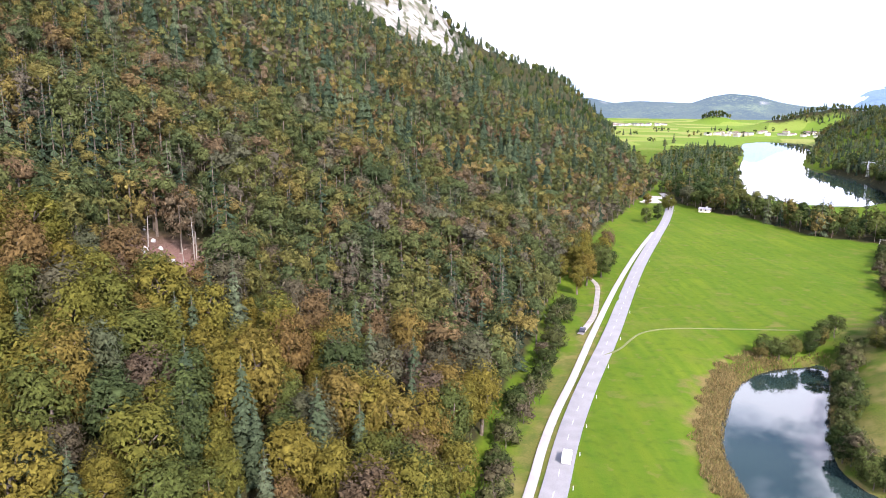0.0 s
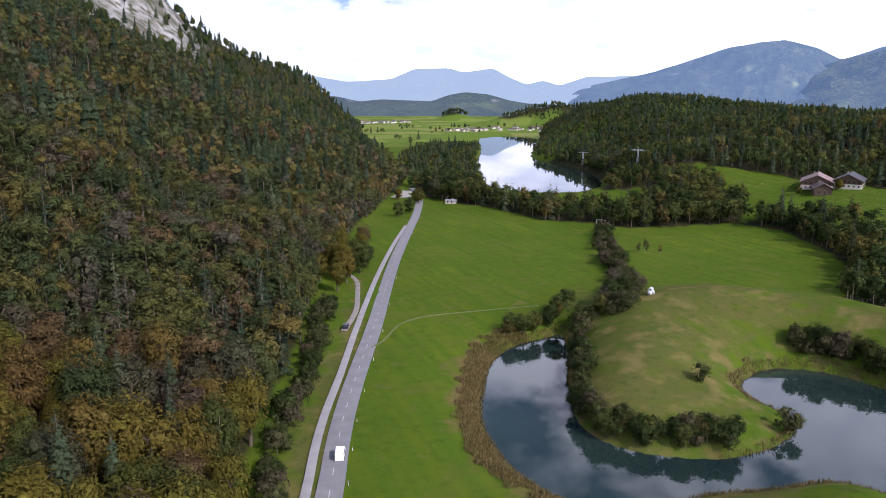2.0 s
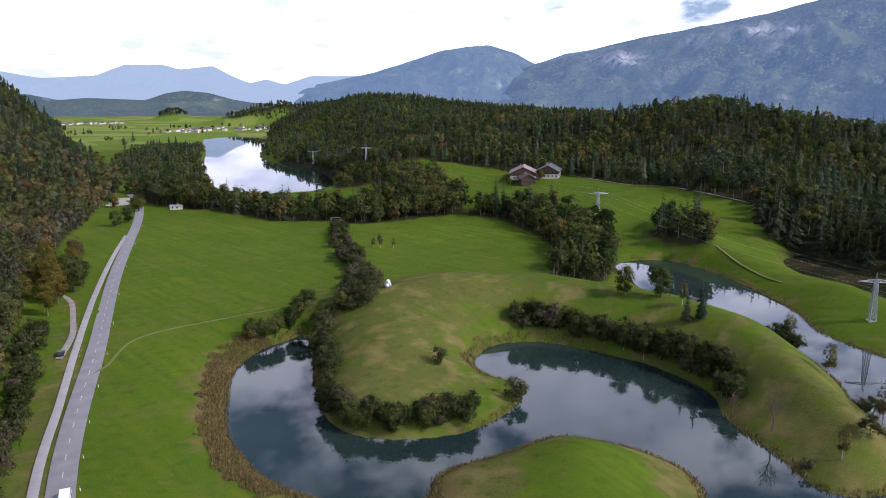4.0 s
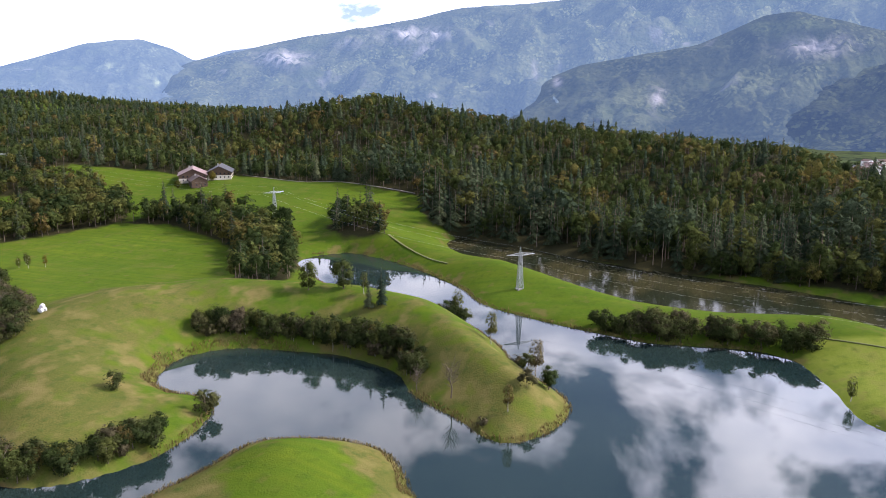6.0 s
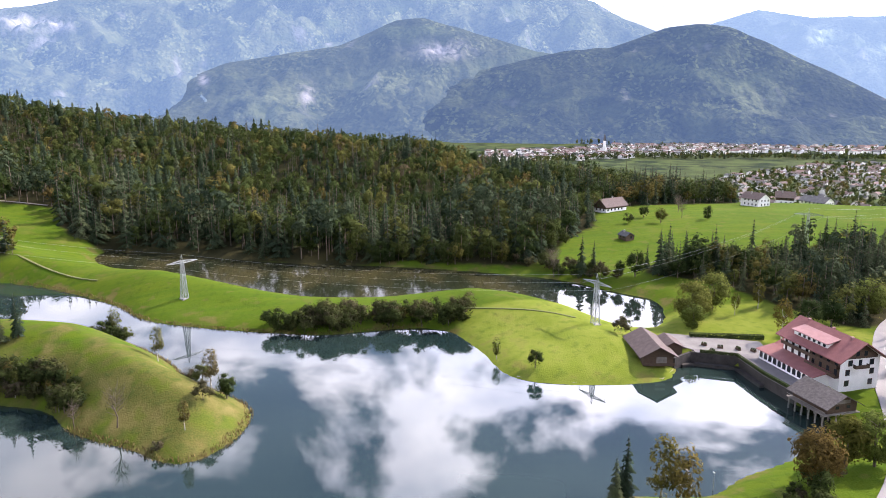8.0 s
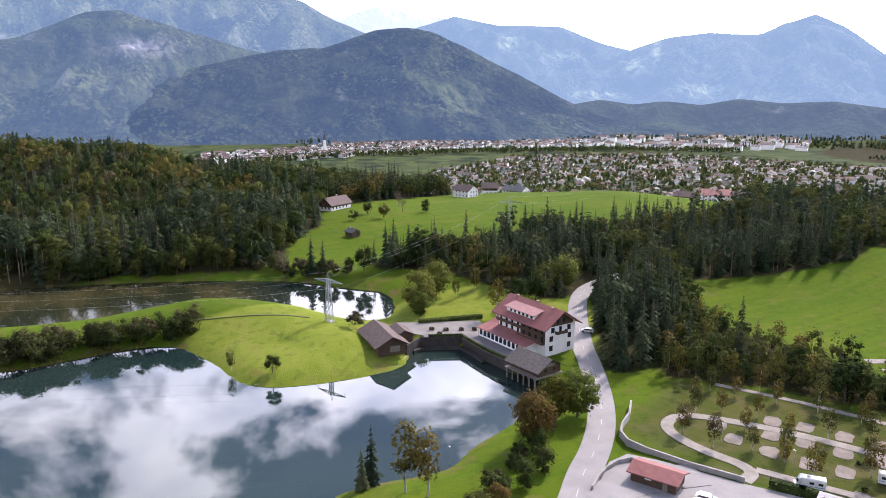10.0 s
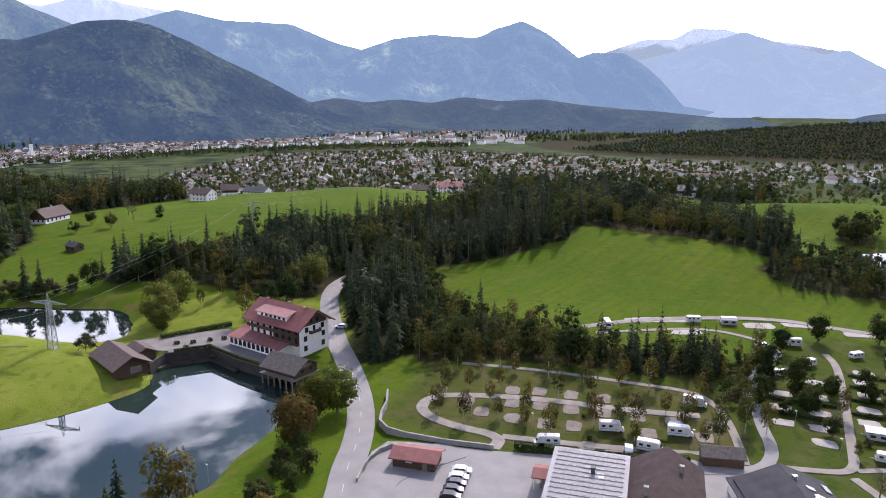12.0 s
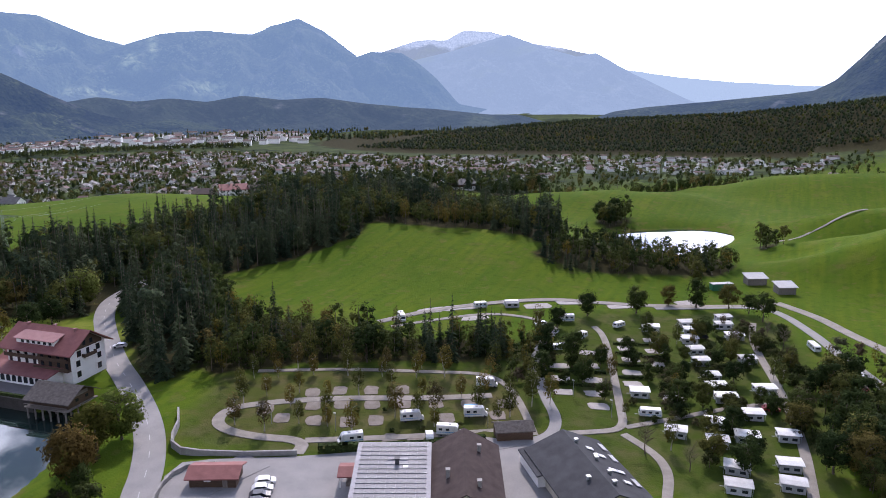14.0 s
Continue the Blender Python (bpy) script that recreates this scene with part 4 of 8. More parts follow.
def cards(r, pos, out, size, droop=0.45, slim=0.40):
    """Small pointed leaf sprays at pos, lying like shingles on the crown and hanging a little."""
    n = len(pos)
    out = out / (np.linalg.norm(out, axis=1, keepdims=True) + 1e-9)
    nor = out * 0.8 + r.normal(size=(n, 3)) * 0.33 + np.array([0, 0, 0.3])
    nor /= np.linalg.norm(nor, axis=1, keepdims=True) + 1e-9
    ax = out * 0.5 + r.normal(size=(n, 3)) * 0.55
    ax[:, 2] -= droop
    ax -= nor * np.sum(ax * nor, axis=1, keepdims=True)
    ax /= np.linalg.norm(ax, axis=1, keepdims=True) + 1e-9
    side = np.cross(nor, ax)
    s = size * r.uniform(0.6, 1.35, (n, 1))
    a = pos - ax * s * 0.5 - nor * s * 0.12
    b = pos + side * s * slim + ax * s * 0.05
    c = pos + ax * s * 0.6 - nor * s * 0.05
    d = pos - side * s * slim + ax * s * 0.05
    V = np.stack([a, b, c, d], 1).reshape(-1, 3)
    i = np.arange(n)[:, None] * 4
    F = np.concatenate([i + np.array([[0, 2, 1]]), i + np.array([[0, 3, 2]])], 1).reshape(-1, 3)
    soft = out + 0.7 * nor
    soft /= np.linalg.norm(soft, axis=1, keepdims=True) + 1e-9
    return V, F, np.repeat(soft, 4, 0)


def ball():
    bm = bmesh.new()
    bmesh.ops.create_icosphere(bm, subdivisions=1, radius=1)
    V = np.array([v.co[:] for v in bm.verts])
    F = np.array([[v.index for v in f.verts] for f in bm.faces])
    bm.free()
    return V, F


BALL = ball()


def unit(v):
    return v / (np.linalg.norm(v, axis=1, keepdims=True) + 1e-9)


def broadleaf(seed, h=16.0, w=8.0, n=1000, leaf=0.75, low=0.28, lobes=16, droop=0.45, thick=0.02, core=True, simple=False, slim=0.40):
    """A round-crowned tree: trunk with limbs, and a lobed crown of leaf sprays."""
    r = np.random.RandomState(seed)
    trunk = tube([(0, 0, -0.4), (0, 0, h * 0.7)], [h * thick, h * thick * 0.4], 3) if simple else limbs(r, h, w, thick=thick)
    mid, rz = h * (1 + low) / 2, h * (1 - low) / 2
    u = r.normal(size=(lobes, 3))
    u /= np.linalg.norm(u, axis=1, keepdims=True)
    cen = u * r.uniform(0.45, 0.78, (lobes, 1)) * np.array([w / 2, w / 2, rz]) + np.array([0, 0, mid])
    rad = w * r.uniform(0.17, 0.27, lobes)
    k = r.randint(0, lobes, n)
    d = r.normal(size=(n, 3))
    d[:, 2] = d[:, 2] * 0.8 + 0.25
    d /= np.linalg.norm(d, axis=1, keepdims=True)
    every = r.rand(n) < 0.3    # some leaves fill the round between the lobes
    pos = cen[k] + d * (rad[k] * r.uniform(0.7, 1.08, n))[:, None] * np.array([1, 1, 0.8])
    pos[every] = np.array([0, 0, mid]) + d[every] * np.array([w / 2, w / 2, rz]) * r.uniform(0.72, 0.95, (n, 1))[every]
    out = d + 0.6 * (pos - np.array([0, 0, mid])) / (w / 2)
    crown = [cards(r, pos, out, leaf, droop, slim)]
    if core:
        # dense inner twigs and leaves behind the sprays
        for c, q in zip(cen, rad):
            crown.append((BALL[0] * q * r.uniform(0.45, 0.78, (len(BALL[0]), 1)) * np.array([1, 1, 0.8]) + c, BALL[1], unit(BALL[0] + 0.6 * (c - np.array([0, 0, mid])) / (w / 2))))
    return trunk, merge(crown)


def spruce(seed, h=20.0, w=6.0, levels=16, per=8, low=0.12, droop=0.35, thick=0.012):
    """A pointed conifer: tiers of drooping boughs round a straight trunk."""
    r = np.random.RandomState(seed)
    trunk = tube([(0, 0, -0.4), (0, 0, h * 0.5), (0, 0, h * 0.97)], [h * thick * 1.3, h * thick * 0.8, 0.03], 6)
    V, F, N, n = [], [], [], 0
    for L in range(levels):
        t = L / (levels - 1)
        z = h * (low + (0.97 - low) * t)
        ln = w / 2 * ((1 - t) ** 0.85 * 0.95 + 0.05) * r.uniform(0.85, 1.1)
        m = max(4, int(per * (1 - 0.4 * t)))
        for k in range(m):
            a = 6.2832 * (k + r.uniform(-0.3, 0.3)) / m + L * 0.7
            l2 = ln * r.uniform(0.55, 1.25)
            z = h * (low + (0.97 - low) * t) + r.uniform(-0.5, 0.5) * h / levels
            c, s = math.cos(a), math.sin(a)
            dz = -l2 * droop * r.uniform(0.6, 1.4)
            wd = l2 * 0.30 + 0.12
            mid = (c * l2 * 0.55, s * l2 * 0.55, z + dz * 0.35 + 0.12 * l2)
            V += [(0, 0, z + 0.25 * l2), (mid[0] - s * wd, mid[1] + c * wd, mid[2] - 0.2 * l2), (c * l2, s * l2, z + dz), (mid[0] + s * wd, mid[1] - c * wd, mid[2] - 0.2 * l2), mid]
            F += [(n, n + 4, n + 1), (n + 1, n + 4, n + 2), (n + 2, n + 4, n + 3), (n + 3, n + 4, n)]
            N += [(c * 0.3, s * 0.3, 0.9), (c * 0.7 - s * 0.4, s * 0.7 + c * 0.4, 0.4), (c, s, 0.25), (c * 0.7 + s * 0.4, s * 0.7 - c * 0.4, 0.4), (c * 0.7, s * 0.7, 0.7)]
            n += 5
    return trunk, (np.array(V), np.array(F), unit(np.array(N)))


def spruce_far(seed, h=20.0, w=6.0, tiers=6, pts=9):
    r = np.random.RandomState(seed)
    V, F, n = [], [], 0
    for L in range(tiers):
        t = L / tiers
        z0, z1 = h * (0.1 + 0.85 * t), h * (0.1 + 0.85 * t + 0.28 * (1 - t * 0.45))
        rr = w / 2 * (1 - t) ** 0.8
        V.append((0, 0, min(z1, h)))
        for k in range(pts):
            a = 6.2832 * k / pts + r.uniform(-0.2, 0.2) + L
            q = rr * (r.uniform(0.55, 0.75) if k % 2 else r.uniform(0.9, 1.15))
            V.append((math.cos(a) * q, math.sin(a) * q, z0 + r.uniform(-0.03, 0.03) * h))
        F += [(n, n + 1 + k, n + 1 + (k + 1) % pts) for k in range(pts)]
        n += pts + 1
    return tube([(0, 0, -0.5), (0, 0, h * 0.4)], [h * 0.014, h * 0.008], 3), (np.array(V), np.array(F), unit(np.array(V) * np.array([1, 1, 0]) + np.array([0, 0, w * 0.16])))


def clump_far(seed, h=14.0, w=8.0, n=9):
    """A far round tree: a rough faceted body with a few sprays."""
    r = np.random.RandomState(seed)
    bm = bmesh.new()
    bmesh.ops.create_icosphere(bm, subdivisions=1, radius=1)
    V = np.array([v.co[:] for v in bm.verts])
    F = np.array([[v.index for v in f.verts] for f in bm.faces])
    bm.free()
    V = V * r.uniform(0.7, 1.15, (len(V), 1)) * np.array([w * 0.4, w * 0.4, h * 0.36]) + np.array([0, 0, h * 0.58])
    d = r.normal(size=(n, 3))
    d[:, 2] = np.abs(d[:, 2])
    d /= np.linalg.norm(d, axis=1, keepdims=True)
    pos = d * np.array([w * 0.42, w * 0.42, h * 0.36]) + np.array([0, 0, h * 0.58])
    return tube([(0, 0, -0.5), (0, 0, h * 0.5)], [h * 0.02, h * 0.01], 3), merge([(V, F, unit(V - np.array([0, 0, h * 0.5]))), cards(r, pos, d, w * 0.3, 0.2)])


def bare(seed, h=9.0, w=6.0):
    r = np.random.RandomState(seed)
    out = [limbs(r, h, w, 0.9, 16, 0.018)]
    for k in range(60):
        a, z, e = r.uniform(0, 6.28), h * r.uniform(0.45, 0.95), w * r.uniform(0.2, 0.5)
        c, s = math.cos(a), math.sin(a)
        out.append(tube([(c * e * 0.3, s * e * 0.3, z), (c * e * 0.8, s * e * 0.8, z + e * 0.4), (c * e * 1.1, s * e * 1.1, z + e * 0.9)], [0.05, 0.03, 0.01], 3))
    return merge(out)


def wood(name, label, templates, xy, rng, leaf_mats, size=(0.75, 1.25), sink=0.4, category="forest", thing=None):
    """Many trees in one mesh. templates: (trunk, crown, which leaves)."""
    xy = np.asarray(xy, float)
    z = ground_z(xy[:, 0], xy[:, 1]) - sink
    mood = wave(xy[:, 0], xy[:, 1], 95, 41) + 0.6 * wave(xy[:, 0], xy[:, 1], 38, 43) + rng.normal(0, 0.75, len(xy))    # kinds grow in clumps
    pick = (np.argsort(np.argsort(mood)) * len(templates) // max(1, len(xy))).astype(int)
    V, F, M, T, N, n = [], [], [], [], [], 0
    for k, (trunk, crown, lm) in enumerate(templates):
        at = np.nonzero(pick == k)[0]
        if not len(at):
            continue
        s = rng.uniform(size[0], size[1], len(at))
        s = s * (1 + 0.16 * wave(xy[at, 0], xy[at, 1], 55, 12))
        wd = s * rng.uniform(0.85, 1.2, len(at))
        a = rng.uniform(0, 6.283, len(at))
        c, q = np.cos(a) * wd, np.sin(a) * wd
        tint = np.clip(0.5 + 0.30 * wave(xy[at, 0], xy[at, 1], 70, 47) + rng.uniform(-0.38, 0.38, len(at)), 0, 0.999)
        for (v, f, *rest), mi in ((trunk, 0), (crown, 1 + lm)):
            u = rest[0] if rest else unit(v * np.array([1, 1, 0]) + 1e-4)
            ca, sa = np.cos(a)[:, None], np.sin(a)[:, None]
            N.append(np.stack([u[None, :, 0] * ca - u[None, :, 1] * sa, u[None, :, 0] * sa + u[None, :, 1] * ca, np.repeat(u[None, :, 2], len(at), 0)], -1).reshape(-1, 3))
            x = v[None, :, 0] * c[:, None] - v[None, :, 1] * q[:, None] + xy[at, 0][:, None]
            y = v[None, :, 0] * q[:, None] + v[None, :, 1] * c[:, None] + xy[at, 1][:, None]
            zz = v[None, :, 2] * s[:, None] + z[at][:, None]
            V.append(np.stack([x, y, zz], -1).reshape(-1, 3))
            F.append((f[None] + n + (np.arange(len(at)) * len(v))[:, None, None]).reshape(-1, 3))
            M.append(np.full(len(at) * len(f), mi))
            T.append(np.repeat(tint, len(v)))
            n += len(at) * len(v)
    me = mesh_from(name, np.vstack(V), np.vstack(F), [M_BARK] + leaf_mats, False, {"tint": np.concatenate(T)}, np.concatenate(M), np.vstack(N))
    return tagged(new(name, me), label, category, kind="stuff")


def spread(poly, gap, rng, keep=None, jitter=0.42):
    """Uneven places about gap metres apart inside an outline."""
    p = np.array(poly, float)
    lo, hi = p.min(0), p.max(0)
    X, Y = np.meshgrid(np.arange(lo[0], hi[0], gap), np.arange(lo[1], hi[1], gap))
    X[1::2] += gap / 2
    X, Y = X.ravel() + rng.uniform(-jitter, jitter, X.size) * gap, Y.ravel() + rng.uniform(-jitter, jitter, X.size) * gap
    ok = inside_dist(p, X, Y) < 0
    X, Y = X[ok], Y[ok]
    ok = water_dist(X, Y) > 1.5
    for line, half in ((ROAD_WEST, 6.5), (ROAD_EAST, 6.0), (CYCLE_PATH, 4.0), (SIDE_TRACK, 4.0)):
        ok &= line_dist(line, X, Y)[0] > half
    if keep is not None:
        ok &= keep(X, Y)
    return np.stack([X[ok], Y[ok]], -1)


def tree_thing(name, label, category, template, leaf, bark, group=""):
    """One tree as a thing of its own, to be copied."""
    root = new(name)
    trunk, crown = template
    part("trunk", mesh_from("trunk", *trunk, [bark], True), root)
    part("crown", mesh_from("crown", crown[0], crown[1], [leaf], normals=crown[2]), root)
    return tagged(root, label, category, group)


class Kind:
    """A kind of tree with some variants; the first place takes the original, the others copies."""

    def __init__(self, name, label, group, leaf, bark, templates):
        self.name, self.label, self.group, self.leaf, self.bark, self.templates = name, label, group, leaf, bark, templates
        self.made = {}

    def put(self, x, y, size=1.0, k=0, turn=0.0, sink=0.25, wide=1.0):
        k = k % len(self.templates)
        m = pose(x, y, gz(x, y) - sink, 0, 0, turn) @ Matrix.Diagonal((size * wide, size * wide, size, 1))
        if k not in self.made:
            self.made[k] = tree_thing(self.name, self.label, "tree", self.templates[k], self.leaf, self.bark, self.group)
            self.made[k].matrix_basis = m
            self.made[k]["first"] = 1
            return self.made[k]
        src = self.made[k]
        keep = src.matrix_basis.copy()
        src.matrix_basis = Matrix()
        ob = copy_thing(src, m)
        src.matrix_basis = keep
        return ob


RNG = np.random.RandomState(5)
BEECH = Kind("beech_tree", "autumn beech tree with green and yellow leaves on the slope", "trees on the wooded slope", M_AUTUMN, M_BARK,
             [broadleaf(10 + k, 16 + k % 3, 9.0, 2300, 0.74, 0.12, 26, 0.6, slim=0.22) for k in range(5)])
SLOPE_SPRUCE = Kind("spruce_tree", "grey-green spruce tree on the wooded slope", "trees on the wooded slope", M_PALE_NEEDLE, M_BARK,
                    [spruce(30 + k, 20, 7.5, 24, 12) for k in range(3)])
ALDER = Kind("alder_tree", "green round-crowned tree by the lake", "trees by the lake", M_GREEN, M_BARK,
             [broadleaf(40 + k, 13, 9.5, 1000, 0.78, 0.04, 18, slim=0.28) for k in range(4)])
SHRUB = Kind("shrub", "leafy brown-green shrub on the lake bank", "shrubs on the banks", M_SHRUB, M_BARK,
             [broadleaf(50 + k, 5.8, 5.8, 400, 0.58, 0.0, 10, slim=0.26, thick=0.015) for k in range(4)])
BIRCH = Kind("birch_tree", "slim birch tree with yellowing leaves", "birches and young trees", M_BIRCH, M_PALE_BARK,
             [broadleaf(60 + k, 13, 4.8, 860, 0.62, 0.14, 16, 0.7, slim=0.28, thick=0.012, core=False) for k in range(4)])
SPRUCE = Kind("spruce_tree", "tall dark green spruce tree on the meadow edge", "spruces round the meadows", M_NEEDLE, M_BARK,
              [spruce(70 + k, 19, 7.4, 18, 10) for k in range(3)])
BARE = Kind("bare_tree", "leafless grey tree on the lake bank", "bare trees", M_SHRUB, M_BARK, [(bare(80 + k, 11, 7.5), broadleaf(80, 10, 6, 60, 0.4, 0.4, core=False)[1]) for k in range(2)])
MAPLE = Kind("maple_tree", "broad tree turning golden brown by the road", "trees by the road", M_AUTUMN, M_BARK,
             [broadleaf(90 + k, 14.5, 11, 1300, 1.0, 0.06, 22, slim=0.28) for k in range(3)])

LIME = Kind("lime_tree", "broad light green lime tree with a full crown", "trees by the inn", M_LIME, M_BARK,
            [broadleaf(95 + k, 14, 11, 1900, 0.72, 0.02, 24, 0.6, slim=0.3) for k in range(2)])

# far templates
B_MID = [(*broadleaf(100 + k, 16, 9.8, 270, 1.18, 0.15, 7, 0.6, simple=True, slim=0.27), 0) for k in range(5)]
B_FAR = [(*broadleaf(110 + k, 15, 9, 36, 2.8, 0.12, 8, core=False, simple=True), 0) for k in range(5)]
S_MID = [(*spruce(120 + k, 18 - k, 7.8, 11, 7, 0.08, 0.4), 1) for k in range(3)]
S_FAR = [(*spruce_far(130 + k, 17.5, 8.0, 5, 8), 1) for k in range(4)]
G_FAR = [(*broadleaf(160 + k, 14, 8.5, 34, 2.9, 0.1, 7, core=False, simple=True), 2) for k in range(3)]
T_FAR = [(*spruce(135 + k, 18, 6.6, 8, 5, 0.1, 0.4), 1) for k in range(2)]
C_FAR = [(*clump_far(140 + k), 2) for k in range(4)]
G_MID = [(*broadleaf(150 + k, 13, 8.6, 105, 1.6, 0.08, 6, simple=True), 2) for k in range(4)]
# tall pines with open crowns
N_MID = [(*broadleaf(180 + k, 15, 8.2, 190, 1.15, 0.08, 8, simple=True, slim=0.32), 2) for k in range(3)]
T_MID = [(*spruce(190 + k, 20 - k, 7.0, 16, 8, 0.06, 0.4), 1) for k in range(3)]
P_MID = [(*broadleaf(170 + k, 19, 6.5, 64, 2.0, 0.3, 8, 0.2, 0.014, False, True), 1) for k in range(2)]
TONES = [M_SLOPE, M_NEEDLE, M_GREEN, M_BIRCH]
L_MID = [(*broadleaf(200 + k, 15, 5.4, 260, 0.95, 0.1, 12, 0.6, 0.012, False, True, 0.3), 3) for k in range(3)]

# the wooded slope
SLOPE = [(14, 100), (-48, 68), (-175, 255), (-420, 640), (-540, 830), (30, 900), (262, 760), (218, 656), (118, 446), (66, 312), (42, 228), (26, 182)]


def scar(x, y):
    return np.hypot((x + 62) / 12, (y - 176) / 19) > 1


pts = spread(SLOPE, 6.3, RNG, lambda x, y: (west_dist(x, y) > 2.5) & scar(x, y) & (np.hypot(x, y) > 84) & (np.hypot(x, y) < 380))
pts2 = spread(SLOPE, 8.4, RNG, lambda x, y: (west_dist(x, y) > 2.5) & (np.hypot(x, y) >= 378))
rr = np.hypot(pts[:, 0], pts[:, 1])
for x, y in pts[rr < 172]:
    if RNG.rand() < 0.90:
        BEECH.put(x, y, RNG.uniform(0.7, 1.38), RNG.randint(5), RNG.uniform(0, 360), 0.4, RNG.uniform(0.8, 1.1))
    else:
        SLOPE_SPRUCE.put(x, y, RNG.uniform(0.75, 1.25), RNG.randint(3), RNG.uniform(0, 360), 0.4)
wood("forest_slope", "mixed autumn forest on the steep slope", B_MID * 2 + S_MID[:2], pts[(rr >= 172) & (rr < 380)], RNG, TONES, (0.7, 1.4))
wood("forest_upper_slope", "mixed forest high on the mountain side", B_FAR * 2 + S_FAR[:3], pts2, RNG, TONES, (0.75, 1.45))
pts = spread([(-560, 830), (30, 890), (262, 760), (300, 850), (420, 1150), (720, 2200), (1050, 3250), (700, 3300), (-250, 2900), (-760, 1800)], 20.5, RNG, lambda x, y: (west_dist(x, y) > 3) & ((np.hypot((x + 22) / 70, (y - 1300) / 220) > 1) | (wave(x, y, 70, 21) > 0.25)))
wood("forest_far_slope", "dark distant forest along the mountain", S_FAR + C_FAR, pts, RNG, TONES, (0.9, 1.6))
pts = spread([(-250, 2900), (700, 3300), (1050, 3250), (1450, 4600), (-200, 4600), (-800, 3600), (-1000, 1900), (-760, 1800)], 36, RNG, lambda x, y: west_dist(x, y) > 3)
wood("forest_high_ridge", "far forest along the mountain's crest", S_FAR[:2] + C_FAR, pts, RNG, TONES, (1.3, 2.1))

# the wooded hill across the pond
pts = spread(FOREST_HILL, 7.2, RNG)
near = inside_dist(np.array([(440, 268), (402, 178), (374, 88), (350, 22), (352, -13), (338, -52), (331, -70), (342, -86), (372, -97), (404, -125), (430, -100), (410, 0), (440, 120), (480, 268)], float), pts[:, 0], pts[:, 1]) < 0
wood("forest_hill_edge", "dark spruce forest along the pond", S_MID * 2 + G_MID[:3] + P_MID, pts[near], RNG, TONES, (0.85, 1.65))
wood("forest_hill", "dark spruce and beech forest covering the hill", S_FAR[:2] + T_FAR + G_FAR * 2 + C_FAR[:2] + B_FAR[:1], pts[~near], RNG, TONES, (0.6, 1.2))
pts = spread([(640, 640), (560, 800), (500, 820), (600, 900), (670, 1040), (730, 1170), (790, 1330), (960, 1260), (1160, 850), (900, 600)], 9, RNG)
wood("forest_ridge", "dark wooded ridge beyond the far lake", S_FAR[:2] + C_FAR, pts, RNG, TONES, (0.5, 0.95))
pts = spread([(1060, 2080), (1120, 2010), (1200, 1985), (1300, 1930), (1420, 1880), (1480, 2050), (1330, 2150), (1180, 2210), (1070, 2220)], 13, RNG)
wood("forest_far_north", "distant wooded hill beyond the village", C_FAR + S_FAR[:2], pts, RNG, TONES, (0.8, 1.2))
pts = spread([(1052, 2700), (1090, 2650), (1150, 2670), (1165, 2730), (1120, 2770), (1062, 2755)], 11, RNG)
wood("far_grove", "dark round grove between the far fields", C_FAR + S_FAR[:1], pts, RNG, TONES, (0.9, 1.3), category="trees")
pts = spread([(1000, -1560), (800, -1560), (560, -1620), (300, -1690), (0, -1700), (-260, -1660), (-560, -1600), (-560, -2200), (-100, -2250), (500, -2180), (860, -2050)], 10.5, RNG)
wood("forest_far_south", "dark wooded ridge behind the town", [(*clump_far(240 + k, 13, 8, 3), 1) for k in range(4)] + [(*clump_far(245 + k, 12, 9, 3), 2) for k in range(2)], pts, RNG, TONES, (0.55, 1.1))

# belts of trees
BELTS = [
    (BELT_AREAS[0], 6.8, S_MID[:1] + G_MID * 2),
    (BELT_AREAS[1], 6.8, S_MID[:1] + G_MID * 2),
    (BELT_AREAS[2], 7, S_MID[:2] + G_MID),
    (BELT_AREAS[3], 6.3, T_MID * 2 + P_MID[:1] + N_MID),
    (BELT_AREAS[4], 4.9, T_MID[:2] + N_MID + L_MID),
    (BELT_AREAS[5], 6.4, T_MID + P_MID[:1] + N_MID + L_MID[:1]),
    (BELT_AREAS[6], 5.2, T_MID[:1] + N_MID + L_MID[:1]),
    (BELT_AREAS[7], 10, S_FAR[:2] + G_MID),
    (BELT_AREAS[8], 6, G_MID),
    (BELT_AREAS[9], 7.2, S_MID[:1] + G_MID * 2),
    (BELT_AREAS[10], 6.6, S_MID[:1] + G_MID * 2),
    (BELT_AREAS[11], 7.0, T_MID[:2] + N_MID),
    (BELT_AREAS[12], 7, G_MID),
    (BELT_AREAS[13], 6, T_MID + N_MID),
]
for poly, gap, temps in BELTS:
    wood("tree_belt", "belt of dark mixed trees between the meadows", temps, spread(poly, gap, RNG, lambda x, y: np.hypot(x - 328, y + 600) > 66), RNG, TONES, (0.42, 0.8) if gap == 5.2 else (0.55, 1.05) if gap == 7.2 else (0.4, 0.9) if gap == 4.9 else (0.75, 1.4) if gap > 6.5 else (0.6, 1.2), category="trees")
wood("undergrowth", "dark undergrowth in the wooded gully by the camp", G_MID[:2], spread(BELT_AREAS[4], 4.3, RNG), RNG, TONES, (0.22, 0.42), category="scrub")
pts = spread([(236, 640), (330, 720), (400, 910), (520, 1130), (440, 1180), (330, 1000), (250, 800)], 11, RNG)
wood("far_shore_trees", "dark trees on the far lake's shore", S_FAR[:2] + G_FAR, pts, RNG, TONES, (0.7, 1.1), category="trees")
